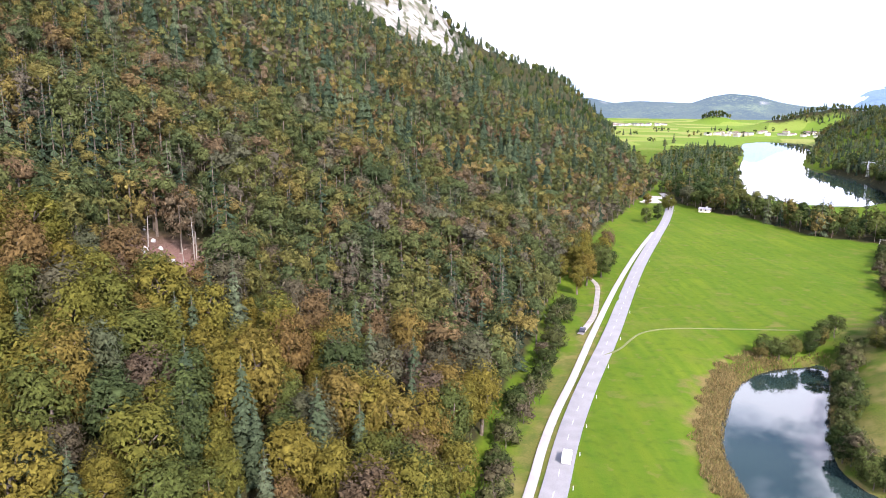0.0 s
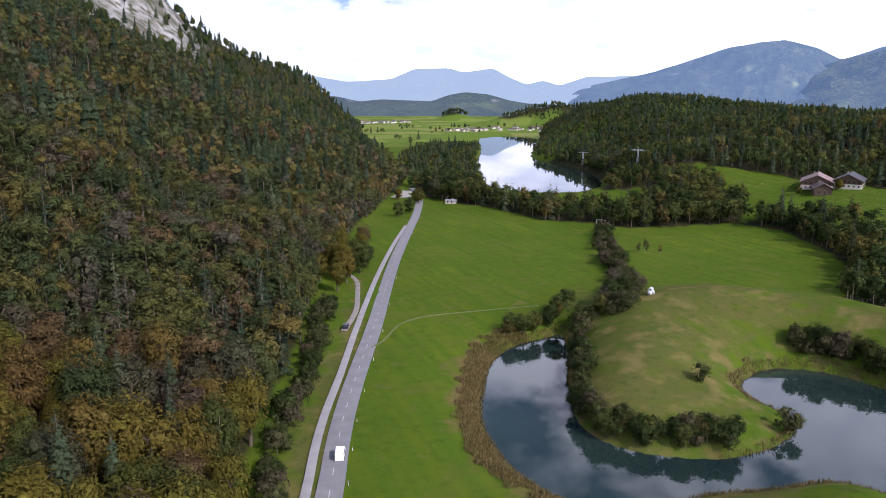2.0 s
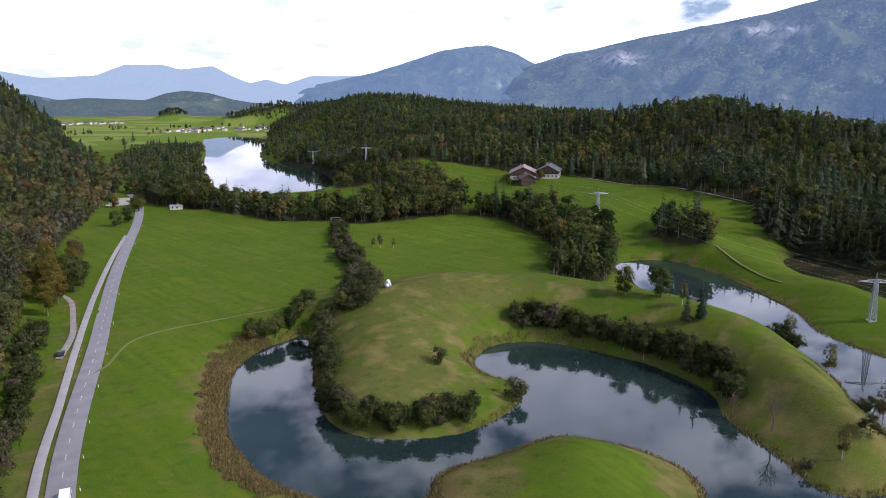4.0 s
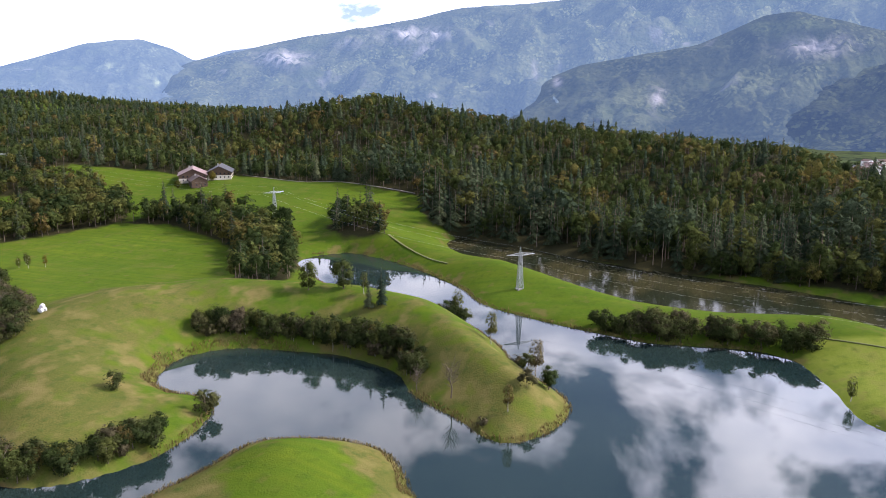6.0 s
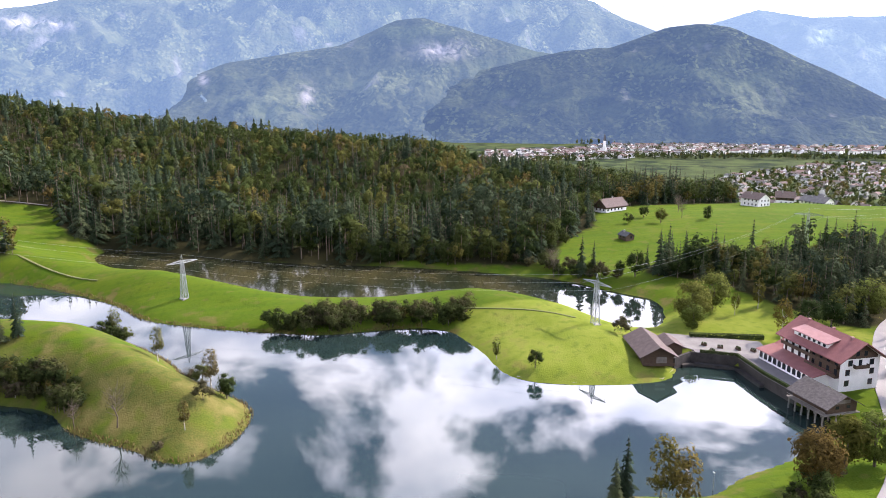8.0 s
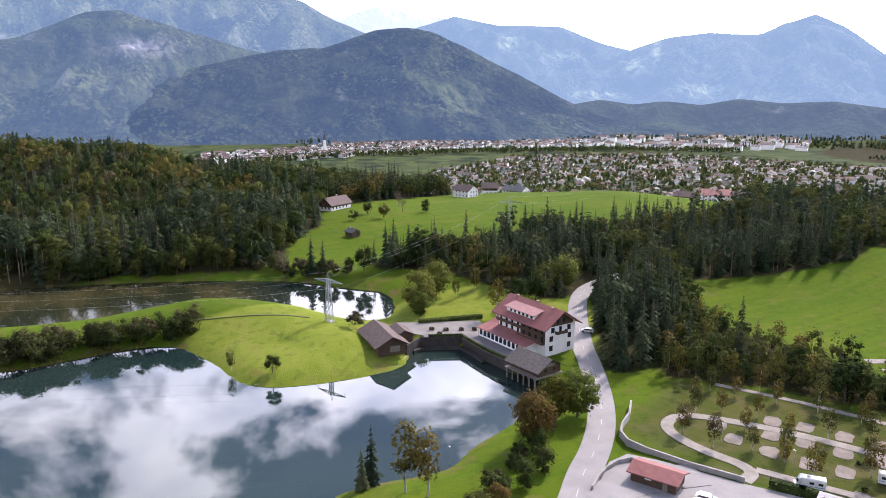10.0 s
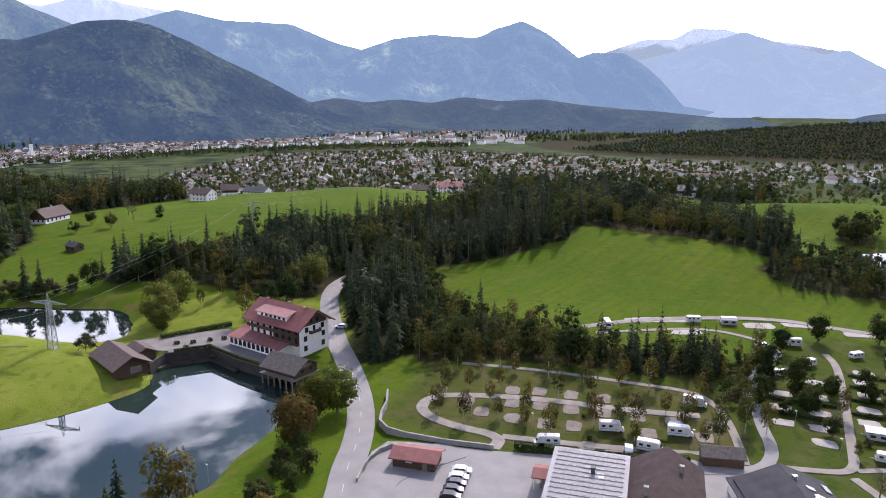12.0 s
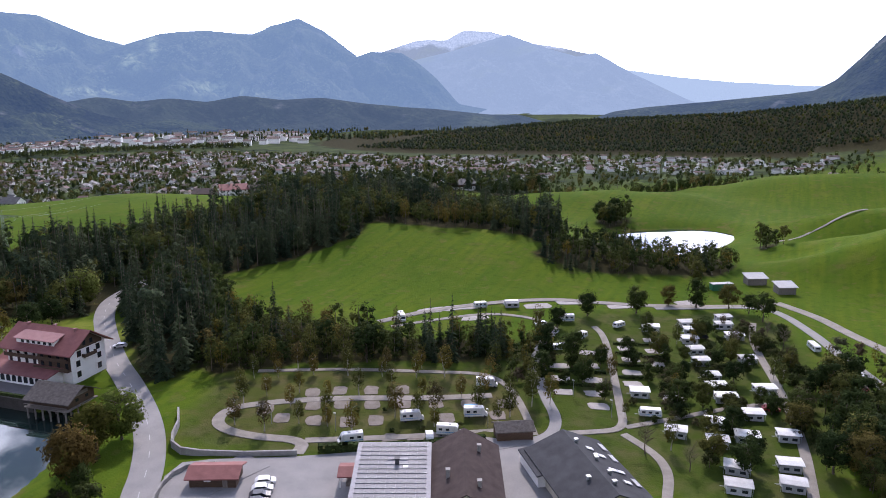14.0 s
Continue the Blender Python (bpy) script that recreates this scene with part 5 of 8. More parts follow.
pts = spread([(416, 600), (472, 730), (486, 850), (503, 945), (636, 1145), (790, 1440), (900, 1300), (700, 900), (600, 680), (480, 560)], 10, RNG)
wood("lake_shore_wood", "dark trees along the far lake", S_FAR[:2] + G_FAR, pts, RNG, TONES, (0.55, 0.95), category="trees")


def along(line, gap, rng, wobble=1.5):
    p = np.array(line, float)
    seg = np.r_[0, np.cumsum(np.hypot(*np.diff(p, axis=0).T))]
    s = np.arange(0, seg[-1], gap)
    s = s + rng.uniform(-0.35, 0.35, len(s)) * gap
    return np.stack([np.interp(s, seg, p[:, 0]), np.interp(s, seg, p[:, 1])], -1) + rng.uniform(-wobble, wobble, (len(s), 2))


def hedgerow(line, gap, lo, hi, wobble, label):
    """Scrub too thick to count: one mesh of many shrubs."""
    p = along(line, gap, RNG, wobble * 1.35)
    p = p[water_dist(p[:, 0], p[:, 1]) > 0.3]
    wood("hedgerow", label, [(*q, 0) for q in SHRUB.templates], p, RNG, [M_SHRUB], (lo, hi), 0.3, "hedge")


def row(kind, line, gap, lo, hi, wobble=1.5, wide=1.0):
    for x, y in along(line, gap, RNG, wobble * 1.35):
        if water_dist(np.array([x]), np.array([y]))[0] > 0.3:
            kind.put(x, y, RNG.uniform(lo, hi), RNG.randint(9), RNG.uniform(0, 360), 0.3, wide)


# banks and hedgerows
row(ALDER, [(124, 200), (112, 182), (103, 168), (97, 151), (97, 139)], 2.8, 0.5, 0.74)
row(SHRUB, [(128, 201), (113, 178), (101, 160), (99, 140), (104, 132), (112, 127), (122, 123)], 2.1, 0.8, 1.4, 2)
row(ALDER, [(99, 138), (103, 132), (112, 126), (121, 124), (127, 123)], 2.8, 0.40, 0.58, 1.2)
row(ALDER, [(106, 214), (121, 216), (131, 221), (138, 223)], 3.2, 0.5, 0.72, 1)
row(ALDER, [(140, 206), (146, 210), (152, 218)], 5, 0.55, 0.75)
hedgerow([(134, 210), (142, 200), (152, 209), (165, 228), (192, 269), (218, 318), (250, 372)], 1.8, 0.7, 1.5, 3.0, "thick brown-green hedgerow between the meadows")
row(BARE, [(146, 212), (160, 226), (180, 255)], 10, 0.5, 0.8, 3)
hedgerow([(186, 163), (193, 152), (196, 138), (198, 122), (199, 108), (194, 94), (188, 86), (178, 79)], 1.2, 0.7, 1.5, 2.0, "thick twiggy scrub along the inner bay")
row(BIRCH, [(193, 150), (197, 126), (197, 104), (186, 86)], 5, 0.45, 0.7, 1.6)
row(ALDER, [(186, 164), (193, 155), (197, 147)], 4, 0.4, 0.75, 1)
row(BARE, [(196, 128), (196, 108), (188, 88), (176, 76)], 7, 0.45, 0.75, 2)
row(SHRUB, [(259, 118), (248, 97), (234, 78), (217, 62), (202, 54)], 1.9, 0.7, 1.35, 1.6)
row(SHRUB, [(172, 76), (163, 62), (158, 52)], 5, 0.35, 0.7, 1)
hedgerow([(249, 38), (251, 24), (251, 8), (252, -6), (253, -18), (250, -30)], 1.0, 1.0, 1.6, 3.0, "dense grey-green willow scrub on the grassy spit")
row(ALDER, [(252, 20), (254, 0), (255, -22)], 9, 0.4, 0.55, 2)
row(SHRUB, [(342, -60), (334, -72), (322, -82), (316, -92), (300, -104)], 2.4, 0.7, 1.5, 3)
row(ALDER, [(352, 22), (354, -10), (342, -52), (348, -78), (376, -100)], 5, 0.5, 1.0, 3)
row(BIRCH, [(238, 300), (232, 308), (240, 312)], 6, 0.5, 0.6, 1)
row(SHRUB, [(148, 128), (144, 124), (150, 133)], 3, 0.4, 0.7, 1)
row(SHRUB, [(10, 118), (22, 160), (36, 205), (56, 268)], 4, 0.7, 1.5, 2.2)
row(SHRUB, [(112, -64), (118, -76), (127, -86), (134, -100)], 4, 0.5, 0.9, 1.5)
SINGLES = [
    (ALDER, 222, 128, 0.95), (ALDER, 217, 140, 0.9), (SPRUCE, 213, 108, 0.75), (BIRCH, 219, 118, 0.7), (SPRUCE, 211, 112, 0.6), (BIRCH, 247, 93, 1.0),
    (BIRCH, 206, 66, 0.9), (ALDER, 192, 50, 0.55), (BIRCH, 189, 47, 1.0), (ALDER, 184, 42, 0.62), (SHRUB, 176, 46, 1.0), (BIRCH, 165, 48, 0.65), (BARE, 171, 66, 0.95),
    (SHRUB, 135, 149, 1.1), (SHRUB, 141, 124, 1.3), (ALDER, 202, -46, 0.52), (BIRCH, 214, -36, 0.62), (SHRUB, 224, -80, 1.1), (SHRUB, 230, -84, 0.8),
    (LIME, 238, -111, 1.25), (LIME, 250, -124, 1.2), (LIME, 231, -108, 0.75), (SPRUCE, 312, -91, 1.05), (SPRUCE, 310, -96, 0.9), (BARE, 318, -80, 1.2), (SPRUCE, 300, -123, 1.2), (SPRUCE, 303, -128, 1.0),
    (ALDER, 302, -113, 1.05), (ALDER, 306, -107, 0.6), (ALDER, 298, -138, 1.4), (ALDER, 296, -130, 0.9), (SPRUCE, 302, -150, 0.9), (BIRCH, 250, -142, 1.0), (BIRCH, 244, -130, 0.75), (BIRCH, 216, -132, 1.25),
    (ALDER, 223, -145, 1.0), (ALDER, 226, -156, 1.0), (SPRUCE, 236, -168, 0.7), (LIME, 238, -178, 1.15),
    (MAPLE, 128, -89, 1.0), (MAPLE, 136, -101, 0.9), (LIME, 135, -107, 1.0), (ALDER, 122, -86, 0.6), (SPRUCE, 132, -50, 0.78), (SPRUCE, 130, -47, 0.55), (BIRCH, 123, -54, 1.35), (BIRCH, 119, -57, 1.3),
    (ALDER, 104, -60, 0.7), (SHRUB, 110, -68, 1.2), (ALDER, 112, -76, 0.55), (SHRUB, 116, -83, 1.2), (MAPLE, 106, -66, 0.5),
    (ALDER, 398, -162, 0.8), (BARE, 410, -180, 0.9), (ALDER, 402, -192, 0.7), (ALDER, 414, -158, 0.7), (SHRUB, 402, -144, 1.2), (BARE, 430, -186, 1.0),
    (ALDER, 452, 505, 0.7), (ALDER, 444, 508, 0.6), (MAPLE, 410, 372, 0.5), (MAPLE, 436, 362, 0.6), (ALDER, 340, 330, 1.1),
    (BIRCH, 84, -424, 1.0), (ALDER, 100, -440, 1.0), (ALDER, 104, -446, 1.1), (ALDER, 96, -452, 0.9), (ALDER, 30, -310, 0.8),
    (MAPLE, 176, 552, 0.7), (MAPLE, 182, 520, 1.0), (ALDER, 160, 478, 1.0), (ALDER, 150, 470, 0.9), (MAPLE, 205, 545, 1.2),
    (MAPLE, 82, 318, 1.2), (MAPLE, 76, 322, 1.0), (ALDER, 88, 330, 1.0),
]
SINGLES += [(BEECH, x + RNG.uniform(-2, 2), y + RNG.uniform(-3, 3), RNG.uniform(0.8, 1.15)) for x, y in ((70, 300), (64, 292), (72, 312), (77, 322), (84, 334), (68, 322), (90, 350), (80, 345), (95, 362), (60, 304))]
for kind, x, y, s in SINGLES:
    kind.put(x, y, s, RNG.randint(9), RNG.uniform(0, 360))
CAMP_TREES = [(116, -124), (107, -124), (102, -131), (98, -137), (83, -145), (78, -148), (92, -159), (68, -167), (75, -151), (122, -134), (59, -154), (57, -157), (54, -165), (56, -172),
              (110, -138), (88, -152), (120, -141), (104, -146), (95, -133), (113, -146), (98, -152), (82, -158), (73, -163), (128, -140), (66, -158), (62, -170), (88, -133), (72, -145)]
CAMP_TREES += [(131, -149), (125, -152), (117, -158), (108, -162), (99, -166), (90, -170), (83, -174), (124, -160), (112, -168), (101, -172), (92, -177), (58, -190), (61, -183), (64, -203), (69, -214), (71, -222), (50, -168)]
for x, y in CAMP_TREES:
    BIRCH.put(x, y, RNG.uniform(0.45, 0.85), RNG.randint(9), RNG.uniform(0, 360), wide=1.15)
for x, y in [(60, -245), (45, -256), (36, -272), (26, -274), (15, -278), (8, -276), (3, -268), (66, -228), (62, -202), (52, -196)]:
    ALDER.put(x, y, RNG.uniform(0.65, 1.0), RNG.randint(9), RNG.uniform(0, 360))
for x, y in [(45, -202), (23, -197), (28, -214), (14, -184), (11, -167), (23, -153), (13, -149), (8, -204), (4, -236), (1, -250), (20, -180), (38, -178), (46, -186), (36, -206), (-2, -186), (5, -214), (10, -232), (20, -240), (-4, -240), (-6, -222), (7, -180), (1, -160), (9, -155)]:
    (BARE if RNG.rand() < 0.3 else ALDER).put(x, y, RNG.uniform(0.42, 0.72), RNG.randint(9), RNG.uniform(0, 360))
FRUIT = spread([(64, -180), (40, -240), (0, -262), (-8, -250), (-14, -200), (-6, -150), (20, -150), (36, -168)], 8.5, RNG)
for x, y in FRUIT:
    if RNG.rand() < 0.8:
        (BIRCH if RNG.rand() < 0.25 else ALDER if RNG.rand() < 0.4 else SHRUB).put(x, y, RNG.uniform(0.4, 0.78), RNG.randint(9), RNG.uniform(0, 360))
for x, y in spread([(-11, -206), (-16, -184), (-14, -158), (-22, -150), (-34, -160), (-30, -195), (-19, -224)], 5.0, RNG):
    (BIRCH if RNG.rand() < 0.3 else ALDER).put(x, y, RNG.uniform(0.5, 0.95), RNG.randint(9), RNG.uniform(0, 360))

for line in ([(28, -214), (23, -190), (16, -170)], [(20, -228), (13, -203), (5, -182)], [(-3, -236), (-8, -206), (-9, -170)], [(7, -258), (3, -244), (1, -228)], [(62, -180), (60, -192), (62, -206)]):
    hedgerow(line, 2.2, 0.35, 0.8, 2.2, "dark garden scrub between the caravans")
wood("camp_bank_trees", "thin dark trees on the bank above the pitches", N_MID + L_MID + T_MID[:1], spread([(88, -216), (66, -212), (58, -206), (62, -178), (70, -176), (74, -190), (88, -200)], 4.6, RNG), RNG, TONES, (0.3, 0.68), category="trees")
wood("camp_edge_trees", "brown-green trees along the lane of the site", B_MID[:2] + N_MID + L_MID, spread([(-12, -240), (-13, -205), (-10, -158), (-28, -150), (-36, -190), (-30, -244)], 6.5, RNG), RNG, TONES, (0.35, 0.72), category="trees")


# reeds on the banks
def reeds(name, label, polys, per_m2, hgt, tint=0.0):
    r = np.random.RandomState(9)
    P = []
    for line, half in polys:
        p = smooth_line(line, False, 2)
        lo, hi = p.min(0) - half, p.max(0) + half
        n = int((hi[0] - lo[0]) * (hi[1] - lo[1]) * per_m2)
        x, y = r.uniform(lo[0], hi[0], n), r.uniform(lo[1], hi[1], n)
        q = line_dist(p, x, y)[0] < half * (0.75 + 0.3 * wave(x, y, 9, 2))
        d = water_dist(x, y)
        q &= (d > -1.2)
        P.append(np.stack([x[q], y[q]], -1))
    P = np.vstack(P)
    n = len(P)
    z = np.maximum(ground_z(P[:, 0], P[:, 1]), -0.3)
    a = r.uniform(0, 6.283, n)
    h = hgt * r.uniform(0.6, 1.2, n)
    wd = 0.17 * r.uniform(0.6, 1.3, n)
    lean = r.normal(0, 0.25, (n, 2))
    dx, dy = np.cos(a) * wd, np.sin(a) * wd
    b = np.stack([P[:, 0], P[:, 1], z], -1)
    V = np.stack([b - np.stack([dx, dy, 0 * dx], -1), b + np.stack([dx, dy, 0 * dx], -1),
                  b + np.stack([dx * 0.5 + lean[:, 0] * h, dy * 0.5 + lean[:, 1] * h, h], -1)], 1).reshape(-1, 3)
    F = np.arange(3 * n).reshape(-1, 3)
    me = mesh_from(name, V, F, [M_REED], False, {"tint": np.repeat(r.uniform(0, 0.99, n), 3)})
    tagged(new(name, me), label, "reeds", kind="stuff")


reeds("reed_bed", "tall golden-brown reeds along the bank", [(WEST_SHORE[:8], 9.5)], 9, 1.15)
reeds("bank_reeds", "dry reeds and grass fringing the lake shore", [(SOUTH_SHORE[3:], 2.6), (INNER_BAY[:7], 3.5), (WEST_SHORE[7:] + CRESCENT_WEST[:2], 3), (CRESCENT_WEST[6:] + INNER_BAY[:1], 2), (INNER_BAY[10:] + CHANNEL[:8], 1.4), (CHANNEL[9:], 1.0)], 5, 1.1)


# ---- building blocks ----
class Solid:
    """Gathers boxes, prisms and bars into one mesh."""

    def __init__(self):
        self.v, self.f = [], []

    def hull(self, pts, faces):
        n = len(self.v)
        self.v += [tuple(p) for p in pts]
        for f in faces:
            for k in range(1, len(f) - 1):
                self.f.append((n + f[0], n + f[k], n + f[k + 1]))
        return self

    def box(self, x0, x1, y0, y1, z0, z1, cut=0.0):
        """A box; cut takes its upright and top edges off."""
        if cut <= 0:
            p = [(x0, y0, z0), (x1, y0, z0), (x1, y1, z0), (x0, y1, z0), (x0, y0, z1), (x1, y0, z1), (x1, y1, z1), (x0, y1, z1)]
            return self.hull(p, [(3, 2, 1, 0), (4, 5, 6, 7), (0, 1, 5, 4), (1, 2, 6, 5), (2, 3, 7, 6), (3, 0, 4, 7)])
        c = cut

        def ring(i, z):
            return [(x0 + i, y0 + c, z), (x0 + c, y0 + i, z), (x1 - c, y0 + i, z), (x1 - i, y0 + c, z), (x1 - i, y1 - c, z), (x1 - c, y1 - i, z), (x0 + c, y1 - i, z), (x0 + i, y1 - c, z)]
        p = ring(0, z0) + ring(0, z1 - c) + ring(c * 0.8, z1)
        f = [tuple(range(7, -1, -1)), tuple(range(16, 24))]
        for r in (0, 8):
            f += [(r + k, r + (k + 1) % 8, r + 8 + (k + 1) % 8, r + 8 + k) for k in range(8)]
        return self.hull(p, f)

    def prism(self, profile, x0, x1):
        """A (y, z) outline drawn out along x."""
        n = len(profile)
        p = [(x0, y, z) for y, z in profile] + [(x1, y, z) for y, z in profile]
        f = [tuple(range(n - 1, -1, -1)), tuple(range(n, 2 * n))] + [(k, (k + 1) % n, n + (k + 1) % n, n + k) for k in range(n)]
        return self.hull(p, f)

    def bar(self, a, b, r, sides=4):
        v, f = tube([a, b], [r, r], sides)
        n = len(self.v)
        self.v += [tuple(q) for q in v]
        self.f += [tuple(int(n + i) for i in t) for t in f]
        return self

    def mesh(self, name, material):
        return mesh_from(name, self.v, self.f, [material])


def gable(x0, x1, y0, y1, eave, ridge, over=0.8, thick=0.25):
    """Two roof slabs with their ridge along x, with eaves that stand out."""
    mid = (y0 + y1) / 2
    k = (ridge - eave) / (mid - y0)
    a, b = y0 - over, y1 + over
    lo = eave - k * over
    s = Solid()
    s.prism([(a, lo), (mid, ridge), (mid, ridge + thick), (a, lo + thick)], x0 - over, x1 + over)
    s.prism([(b, lo), (b, lo + thick), (mid, ridge + thick), (mid, ridge)], x0 - over, x1 + over)
    return s


def gable_walls(x0, x1, y0, y1, eave, ridge, base=-0.6):
    return Solid().prism([(y0, base), (y1, base), (y1, eave), ((y0 + y1) / 2, ridge), (y0, eave)], x0, x1)


M_WHITE = worn("white_plaster", (0.72, 0.71, 0.68), (0.84, 0.83, 0.80), 0.5, 0.85)
M_CREAM = worn("cream_plaster", (0.42, 0.39, 0.32), (0.54, 0.50, 0.42), 0.5, 0.85, vary=0.15)
M_DARKWOOD = worn("dark_wood", (0.045, 0.028, 0.018), (0.10, 0.065, 0.042), 1.2, 0.8, stretch=(1, 1, 8), bumpy=0.3)
M_GREYWOOD = worn("grey_wood", (0.13, 0.115, 0.10), (0.24, 0.215, 0.19), 1.0, 0.9, stretch=(8, 1, 1), bumpy=0.3)
M_REDROOF = worn("red_tile_roof", (0.19, 0.072, 0.066), (0.26, 0.105, 0.096), 0.6, 0.75, bumpy=0.3, fine=5)
M_PINKROOF = worn("pale_red_roof", (0.27, 0.135, 0.13), (0.34, 0.18, 0.172), 0.6, 0.7, bumpy=0.2)
M_BROWNROOF = worn("brown_shingle_roof", (0.075, 0.055, 0.05), (0.12, 0.09, 0.08), 0.8, 0.85, bumpy=0.4, fine=6)
M_GREYROOF = worn("dark_slate_roof", (0.05, 0.052, 0.058), (0.095, 0.097, 0.10), 0.5, 0.7, bumpy=0.3, fine=5)
M_TINROOF = worn("grey_metal_roof", (0.19, 0.19, 0.21), (0.27, 0.27, 0.29), 0.5, 0.65, 0.1)
M_SHINGLE = worn("weathered_shingles", (0.06, 0.053, 0.048), (0.14, 0.125, 0.115), 1.5, 0.9, bumpy=0.5)
M_GLASS, _nt, _b = mat("window_glass", 0.08, 0, 0.6)
_b.inputs["Base Color"].default_value = (0.02, 0.025, 0.03, 1)
M_CONCRETE = worn("concrete_wall", (0.22, 0.21, 0.20), (0.34, 0.33, 0.31), 0.6, 0.9, bumpy=0.3)
M_STEEL = worn("galvanised_steel", (0.30, 0.32, 0.33), (0.42, 0.44, 0.45), 2.0, 0.5, 0.6)
M_SHELL = worn("white_caravan_shell", (0.52, 0.52, 0.51), (0.66, 0.66, 0.65), 0.8, 0.4, vary=0.08)
M_COVER = worn("pale_cover_sheet", (0.52, 0.52, 0.51), (0.72, 0.72, 0.70), 0.5, 0.6, vary=0.3)
M_AWNING = worn("grey_white_awning", (0.30, 0.31, 0.33), (0.46, 0.46, 0.46), 0.8, 0.8, vary=0.25)
M_TYRE = worn("tyre_rubber", (0.02, 0.02, 0.02), (0.035, 0.035, 0.035), 4, 0.9)
M_BLUE = worn("blue_stripe", (0.05, 0.22, 0.45), (0.07, 0.28, 0.52), 2, 0.5)
M_PANEL = worn("solar_panel", (0.12, 0.12, 0.135), (0.17, 0.17, 0.185), 0.8, 0.6)
M_RAIL = worn("pale_panel_rail", (0.34, 0.34, 0.34), (0.44, 0.44, 0.43), 1, 0.6)
M_CARS = [worn("white_car_paint", (0.70, 0.70, 0.70), (0.78, 0.78, 0.78), 1, 0.3), worn("silver_car_paint", (0.45, 0.46, 0.48), (0.52, 0.53, 0.55), 1, 0.3, 0.4),
          worn("black_car_paint", (0.02, 0.022, 0.03), (0.035, 0.035, 0.045), 1, 0.25), worn("red_car_paint", (0.22, 0.02, 0.03), (0.28, 0.03, 0.04), 1, 0.3)]
M_HEDGE = leaf_mat("hedge_leaves", [(0.0, (0.02, 0.035, 0.012)), (1.0, (0.035, 0.05, 0.016))], 0.1)


def wheels(root, xs, half, r=0.33, w=0.22):
    v, f = tube([(0, -w / 2, 0), (0, w / 2, 0)], [r, r], 12)
    n = len(v)
    caps = [(0, k + 1, k) for k in range(1, 11)] + [(12, 12 + k, 12 + k + 1) for k in range(1, 11)]
    me = mesh_from("wheel", v, np.vstack([f, np.array(caps)]), [M_TYRE])
    for x in xs:
        for y in (-half, half):
            part("wheel", me, root, m=pose(x, y, r))


def car(name, label, paint, m, van=False):
    root = tagged(new(name), label, "van" if van else "car")
    root.matrix_basis = m
    if van:
        prof = [(-2.5, 0.35), (2.4, 0.35), (2.5, 0.95), (1.7, 1.15), (1.1, 2.05), (-2.4, 2.1), (-2.5, 1.0)]
        glass = [(1.66, 1.2), (1.14, 1.92), (-2.0, 1.92), (-2.0, 1.25)]
    else:
        prof = [(-2.1, 0.3), (2.1, 0.3), (2.15, 0.72), (1.2, 0.92), (0.55, 1.42), (-1.3, 1.46), (-2.0, 0.98), (-2.15, 0.7)]
        glass = [(1.1, 0.95), (0.5, 1.36), (-1.2, 1.38), (-1.75, 1.0)]
    hw = 0.98 if van else 0.88
    # profile is (x, z): turn the prism about
    body = Solid().prism(prof, -hw, hw)
    body.v = [(y, x, z) for x, y, z in body.v]
    part("body", body.mesh("body", paint), root)
    gl = Solid().prism(glass, -hw - 0.012, hw + 0.012)
    gl.v = [(y, x, z) for x, y, z in gl.v]
    part("side_window", gl.mesh("side_window", M_GLASS), root)
    (ax, az), (bx, bz) = (glass[0], glass[1])
    ws = Solid().hull([(ax + 0.10, -hw * 0.85, az), (ax + 0.10, hw * 0.85, az), (bx + 0.07, hw * 0.8, bz), (bx + 0.07, -hw * 0.8, bz)], [(0, 1, 2, 3)])
    part("windscreen", ws.mesh("windscreen", M_GLASS), root)
    wheels(root, (-1.35, 1.35), hw - 0.08)
    return root


